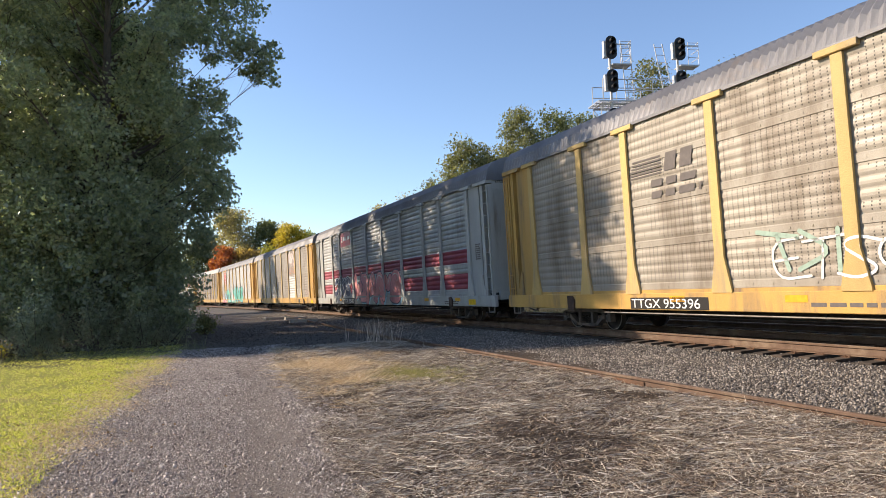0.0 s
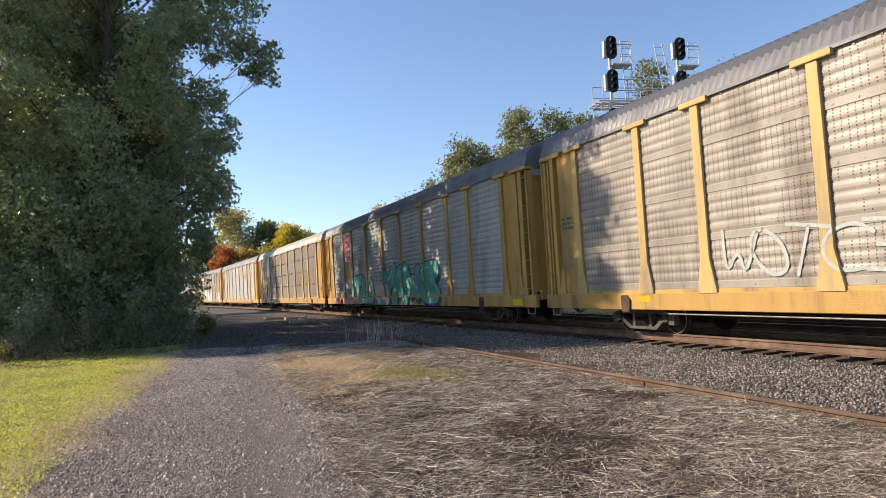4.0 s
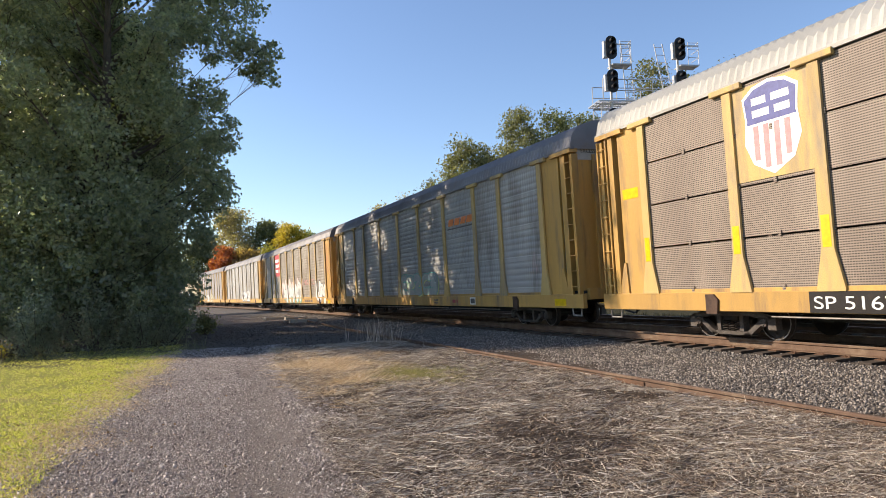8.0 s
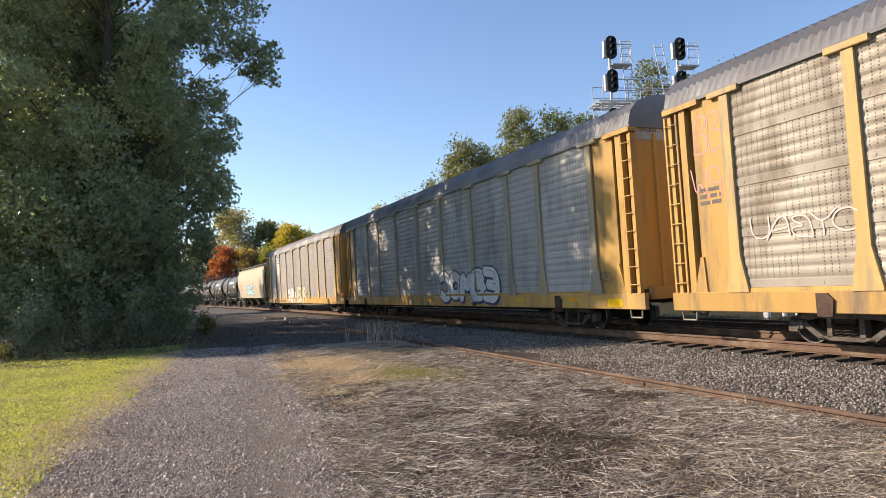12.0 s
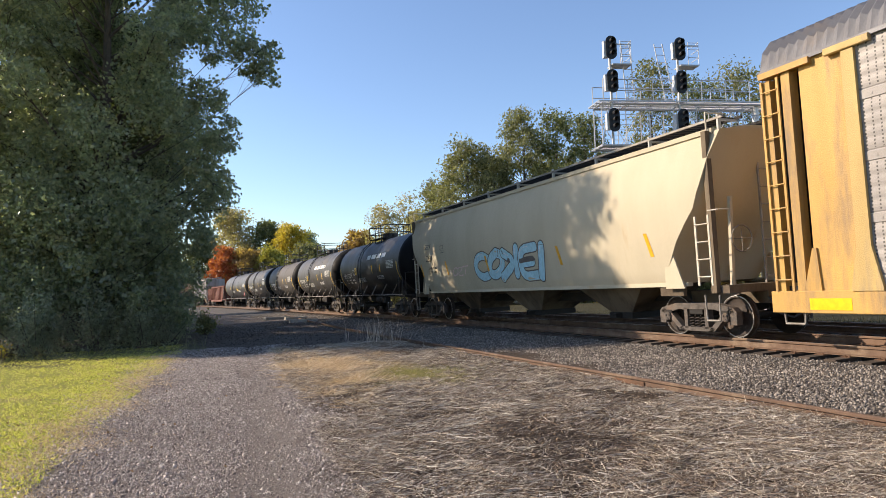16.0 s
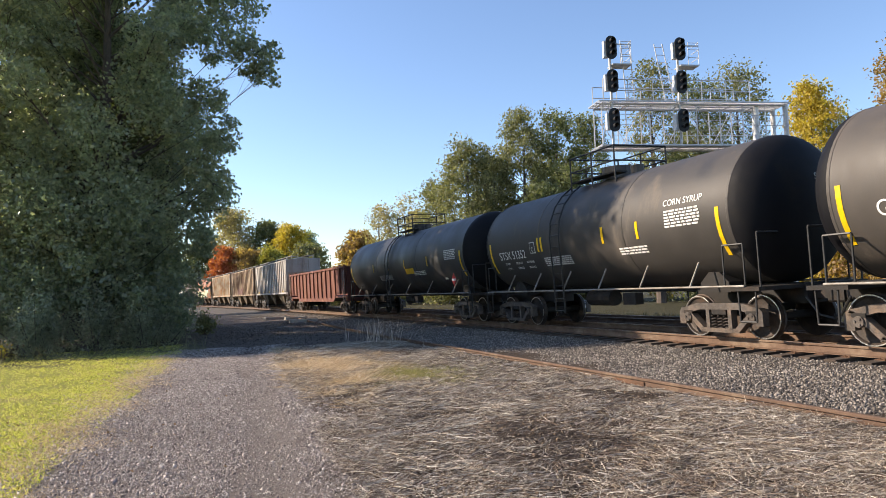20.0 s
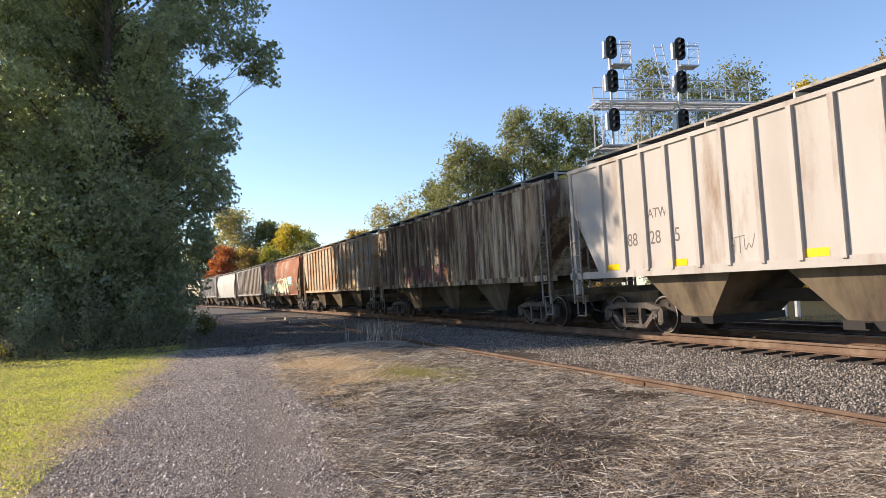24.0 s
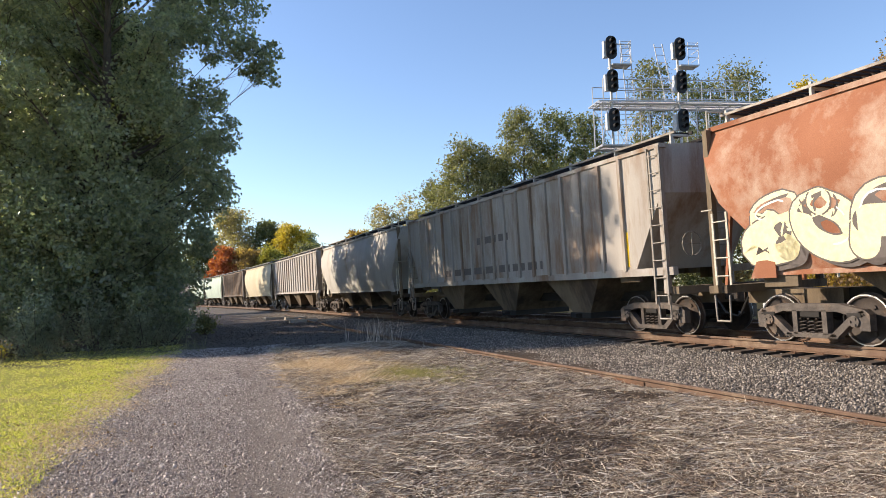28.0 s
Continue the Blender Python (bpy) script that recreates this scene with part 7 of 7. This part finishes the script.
# ---- trackside things ----
def build_trackside():
    pts = [(6.9, -12), (6.9, 4), (6.86, 14), (6.9, 24), (7.12, 32), (7.45, 41), (7.95, 49), (8.6, 58)]
    st = []
    for k, (x, y) in enumerate(pts):
        a = pts[min(k + 1, len(pts) - 1)]
        b = pts[max(k - 1, 0)]
        d = Vector((a[0] - b[0], a[1] - b[1], 0)).normalized()
        st.append((Vector((x, y, -0.02)), Vector((d.y, -d.x, 0))))
    loose = thing("loose_rail", "single rusty rail lying beside the ballast", "rail")
    part("rail_length", swept(RAIL_SECTION, st), RAIL_RUST, loose)
    for y in (9.3, 21.5):
        for s in (-1, 1):
            part("joint_bar", Geo().box(6.885 + s * 0.03 - 0.012, 6.885 + s * 0.03 + 0.012, y - 0.38, y + 0.38, 0.015, 0.1, 0.004), PLATE_RUST, loose)
    pale = surface("pale_timber", (0.5, 0.46, 0.4), (0.38, 0.34, 0.29), 3.0, 0.85, 0, 0.4, relief=0.01)
    for x, y, l, rz in ((7.25, 41.5, 1.7, 8), (7.6, 46.5, 1.5, 15), (6.6, 48.5, 2.0, 30)):
        ob = tagged(new("timber_block", Geo().box(-l / 2, l / 2, -0.14, 0.14, 0, 0.2, 0.015).mesh("timber_block", pale)), "pale weathered timber block lying by the rails", "timber", "timber blocks by the rails")
        ob.matrix_basis = pose(x, y, 0.03, 0, 0, rz)
    rng = np.random.default_rng(8)
    n = 90
    x, y = rng.normal(6.0, 0.35, n), rng.normal(21.0, 0.8, n)
    foot = place(x, y)
    tip = foot + np.stack([rng.normal(0, 0.1, n), rng.normal(0, 0.1, n), rng.uniform(0.3, 0.95, n)], 1)
    n2 = 9000
    s = 4 + 70 * rng.random(n2) ** 1.2
    side = rng.normal(8.6, 0.7, n2)
    foot2 = np.array([line_at(a, b, 0.0) for a, b in zip(s, side)])
    tip2 = foot2 + np.stack([rng.normal(0, 0.15, n2), rng.normal(0, 0.15, n2), rng.uniform(0.08, 0.4, n2)], 1)
    tagged(new("tall_weeds", blades("tall_weeds", foot2, tip2, rng.uniform(0.006, 0.016, n2), WEEDS, rng)), "tall brown weeds along the far side of the tracks", "weeds", kind="stuff")
    tagged(new("dry_weeds", blades("dry_weeds", foot, tip, np.full(n, 0.006), STRAW, rng)), "dry standing weed stalks by the loose rail", "weeds", kind="stuff")


# ---- trees ----
def build_bush(x, y, height, spread, material, label, count, leaf, seed, name="bush", group=""):
    rng = np.random.default_rng(seed)
    bush = thing(name, label, "bush", group, at=pose(x, y, 0))
    stems = Geo()
    ends = []
    for k in range(14):
        a = rng.random() * 2 * math.pi
        e = Vector((math.cos(a) * spread * rng.uniform(0.1, 0.9), math.sin(a) * spread * rng.uniform(0.1, 0.9), height * rng.uniform(0.3, 0.95)))
        stems.tube((e.x * 0.15, e.y * 0.15, 0), e, 0.03, 0.006, 4)
        ends.append(e)
    part("woody_base", stems, BARK, bush)
    pick = rng.integers(0, len(ends), count)
    c = np.array([tuple(e) for e in ends])[pick] * (0.45 + 0.6 * rng.random(count))[:, None]
    at = c + rng.normal(0, 1, (count, 3)) * np.array((spread, spread, height)) * 0.16
    at = at[at[:, 2] > 0.03]
    part("foliage", leaves("foliage", at, leaf * rng.uniform(0.6, 1.3, len(at)), material, rng), None, bush)
    return bush


EDGE_WEED = scatter_mat("edge_weeds", [(0.1, (0.1, 0.11, 0.06)), (0.5, (0.15, 0.16, 0.09)), (0.9, (0.28, 0.26, 0.17))], 0.8, 0.3, tint=(1.3, 1.2, 0.8))


def build_trees():
    LEFT = "trees beside the gravel track"
    shade = "tall dark green tree seen against the light"
    # lobes along the edge of the crown that hangs over the road, then lower and inner ones; two high ones, out of view,
    # are added to shade the train
    rng = np.random.default_rng(77)
    lobes = [(2.7, 25.4, 10.5, 0.75), (1.8, 25.4, 10.8, 0.95), (3.2, 25.6, 9.9, 0.55), (3.4, 25.4, 10.7, 0.5), (1.6, 26, 7.6, 0.75), (1.4, 26.5, 5.9, 0.8), (0.95, 26.5, 6.9, 0.9), (0.3, 26.5, 4.0, 1.1), (2.3, 26.5, 12.8, 1.2), (0.1, 27, 2.4, 1.15), (1.05, 26, 9.0, 0.9),
             (-0.6, 25.8, 1.6, 1.2), (-2.4, 25.8, 2.6, 1.4), (-4.6, 25.8, 2.2, 1.4), (-3.6, 25.6, 4.3, 1.5), (-1.3, 25.5, 4.8, 1.4), (-3.3, 24.8, 15.2, 1.8), (-0.9, 24.8, 14.8, 1.5), (0.4, 25.8, 11.4, 1.2), (1.2, 26, 13.6, 1.1), (-0.4, 25.6, 8.4, 1.3)]
    for cx, cy, cz, r in lobes[:14]:
        for _ in range(4):
            d = rng.normal(size=3)
            d *= r * 0.85 / np.linalg.norm(d)
            lobes.append((cx + d[0], cy + d[1], cz + d[2], r * rng.uniform(0.3, 0.46)))
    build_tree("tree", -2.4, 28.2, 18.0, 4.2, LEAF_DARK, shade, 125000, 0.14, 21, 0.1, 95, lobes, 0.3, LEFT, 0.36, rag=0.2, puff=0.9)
    # boughs of the next tree; the high ones over the lawn are added for shade
    boughs = [(-6.2, 26.8, 3, 1.6), (-8.3, 27.2, 2.4, 1.6), (-5.6, 26.8, 5.7, 1.5), (-7.7, 27, 5.2, 1.6), (-6.4, 26.6, 8.5, 1.6), (-8.0, 27, 11.0, 1.8)]
    # out-of-view clumps, set in the sun's path to shade the train
    for _ in range(34):
        x = rng.uniform(-8.2, -4.6)
        side = rng.uniform(0.0, 2.9)
        boughs.append((x, 24.1 - 0.612 * (x + 5) + side, rng.uniform(9.9, 14.6) - 0.65 * (x + 5), rng.uniform(0.45, 0.85)))
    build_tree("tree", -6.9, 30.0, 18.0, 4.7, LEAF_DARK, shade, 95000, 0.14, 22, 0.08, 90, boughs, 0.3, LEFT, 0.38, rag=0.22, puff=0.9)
    # unseen row behind the front trees, added to cast shade on train and ground
    build_tree("tree", -4.2, 34.5, 17.0, 4.6, LEAF_DEEP, shade, 34000, 0.25, 23, 0.1, 60, (), 0.3, LEFT)
    build_tree("tree", -3.6, 40.5, 17.0, 4.6, LEAF_DEEP, shade, 34000, 0.25, 24, 0.1, 60, (), 0.3, LEFT)
    build_tree("tree", -3.6, 47.0, 16.5, 4.2, LEAF_DEEP, shade, 28000, 0.26, 26, 0.1, 55, (), 0.3, LEFT)
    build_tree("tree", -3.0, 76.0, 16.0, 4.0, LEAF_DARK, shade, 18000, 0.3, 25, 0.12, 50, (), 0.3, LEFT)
    for k, (x, y, h, r) in enumerate(((-8.2, 25.4, 2.6, 1.8), (-6.0, 25.6, 2.2, 1.7), (-4.1, 25.2, 1.9, 1.5), (-2.4, 25.4, 2.0, 1.5), (-0.9, 25.6, 1.8, 1.3), (-0.3, 27.0, 1.7, 1.2), (-0.2, 31.0, 1.5, 1.2), (-1.0, 28.5, 3.2, 1.6))):
        build_bush(x, y, h, r, LEAF_BUSH, "dense dull green bush at the foot of the trees", 6500, 0.085, 100 + k, group="bushes under the trees")
    # unseen bushes, added to shade the far dirt beside the track
    for k, (x, y) in enumerate(((-1.6, 48.5), (-1.6, 52.5), (-1.5, 56.5), (-1.4, 61.0), (-1.3, 66.0))):
        build_bush(x, y, 5.4, 2.3, LEAF_DARK, "tall dark green bush hidden by the trees, added for shade", 5000, 0.2, 140 + k, group="bushes under the trees")
    # weeds and stalks along the foot of the bushes
    rng = np.random.default_rng(17)
    n = 900
    x = -9.5 + 10.5 * rng.random(n)
    foot = place(x, 23.6 + 0.16 * x + rng.normal(0, 0.7, n))
    tip = foot + np.stack([rng.normal(0, 0.2, n), rng.normal(0, 0.2, n), 0.05 + 0.5 * rng.random(n) ** 2], 1)
    tagged(new("edge_weeds", blades("edge_weeds", foot, tip, rng.uniform(0.004, 0.012, n), EDGE_WEED, rng)), "grey-green weeds and stalks along the bushes", "weeds", kind="stuff")
    build_bush(-4.6, 22.9, 0.55, 0.3, LEAF_YELLOW, "small yellow weed at the lawn's edge", 160, 0.07, 131)
    build_bush(1.3, 33.0, 1.0, 0.8, LEAF_OLIVE, "pale olive weeds at the edge of the trees", 1200, 0.1, 120)
    far = "trees beyond the railway"
    spec = [(30.4, 68.7, 17.6, 3.9, LEAF_OLIVE, "olive green tree", 9000), (38.4, 70.8, 22.3, 3.7, LEAF_OLIVE, "tall olive green tree", 9000), (43.2, 71.1, 22.5, 3.6, LEAF_GREEN, "green tree with yellowing leaves", 8000),
            (48.4, 72.3, 22.9, 3.6, LEAF_GREEN, "green tree", 8000), (39.8, 48.8, 21.3, 2.6, LEAF_OLIVE, "thin olive tree", 5000), (44.5, 49.1, 20.6, 2.6, LEAF_GREEN, "thin green tree", 4500), (48.4, 47.5, 20.9, 4.0, LEAF_OLIVE, "olive green tree", 8000),
            (46.0, 37.6, 16.7, 2.6, LEAF_YELLOW, "bright yellow autumn tree", 9000), (43.9, 28.8, 17.0, 2.9, LEAF_BROWN, "brownish autumn tree", 6000), (27.1, 91.4, 13.6, 3.0, LEAF_PALE, "pale half-bare tree", 2500), (30.5, 90.1, 15.1, 3.0, LEAF_PALE, "pale half-bare tree", 1500),
            (32.4, 84.0, 15.9, 3.4, LEAF_OLIVE, "olive green tree", 6000), (27.9, 107.3, 11.5, 3.6, LEAF_BROWN, "russet autumn tree", 5000), (13.5, 172.1, 22.6, 6.2, LEAF_PALE, "large pale autumn tree", 9000), (21.5, 169.0, 19.5, 4.6, LEAF_GREEN, "green tree", 8000),
            (25.4, 162.0, 18.0, 5.0, LEAF_YELLOW, "yellow-green autumn tree", 8000), (31.3, 170.5, 17.0, 3.6, LEAF_DARK, "dark evergreen tree", 6000), (10.5, 157.2, 12.4, 3.6, LEAF_RED, "bright red autumn tree", 8000), (5.2, 164.9, 13.5, 4.6, LEAF_GREEN, "olive tree", 7000),
            (15.0, 155.5, 11.6, 4.0, LEAF_BROWN, "golden brown autumn tree", 7000), (20.0, 152.0, 11.6, 3.8, LEAF_LIME, "yellow-green tree", 6000), (36.0, 100.0, 14.0, 4.0, LEAF_PALE, "pale half-bare tree", 3000), (24.0, 130.0, 11.0, 4.0, LEAF_OLIVE, "olive tree", 5000),
            (36.0, 62.0, 12.0, 3.2, LEAF_GREEN, "green tree", 6000), (54.0, 60.0, 19.0, 4.2, LEAF_OLIVE, "olive green tree", 7000), (34.5, 70.0, 17.0, 3.6, LEAF_OLIVE, "olive green tree", 7000), (46.0, 76.0, 19.0, 4.0, LEAF_OLIVE, "olive green tree", 7000), (41.0, 66.0, 15.0, 3.6, LEAF_GREEN, "green tree", 7000), (52.0, 30.0, 14.0, 4.0, LEAF_OLIVE, "olive green tree", 6000), (56.0, 44.0, 16.0, 4.2, LEAF_GREEN, "green tree", 6000)]
    for k, (x, y, h, r, mat, lb, n) in enumerate(spec):
        build_tree("tree", x, y, h, r, mat, lb + " beyond the railway", int(n * (2.5 if y < 60 else 2.2 if y < 100 else 1.7)), 0.21 if y < 60 else 0.27 if y < 100 else 0.5, 300 + k, 0.08, 60, group=far, puff=1.3)
    rng = random.Random(4)
    for k in range(26):
        u = k / 25
        x, y = 19.5 + 30 * (1 - u) * 0.9 + rng.uniform(-2, 3), 28 + 85 * u + rng.uniform(-3, 3)
        mat = rng.choice((LEAF_OLIVE, LEAF_GREEN, LEAF_BROWN, LEAF_OLIVE, LEAF_PALE))
        build_bush(x + 2, y, rng.uniform(2.5, 5.0), rng.uniform(2.0, 3.4), mat, "wild bush beyond the railway", 2200, 0.26, 400 + k, group="bushes beyond the railway")


def motions():
    for car, s0 in TRAIN:
        rows = []
        for k in range(15):
            t = 2.0 * k
            s = s0 - run(t)
            p = line_at(s, 0, RAIL_Z + 0.02)
            rows.append((t, pose(p.x, p.y, p.z, 0, CANT, 180 + math.degrees(heading(s)))))
        walk(car, rows)
    for ob, dy, radius in WHEELSETS:
        walk(ob, [(k / FPS, pose(0, dy, radius, -math.degrees(run(k / FPS) / radius))) for k in range(0, 28 * FPS + 1)])


build_ground()
build_ballast()
build_scatter()
build_train()
build_signals()
build_trackside()
build_trees()
build_track("main_track", 0.0, True, "rusty rails on dark wooden ties", -3, 150)
build_track("second_track", 4.5, False, "rusty second pair of rails beyond the train", 10, 60)
motions()
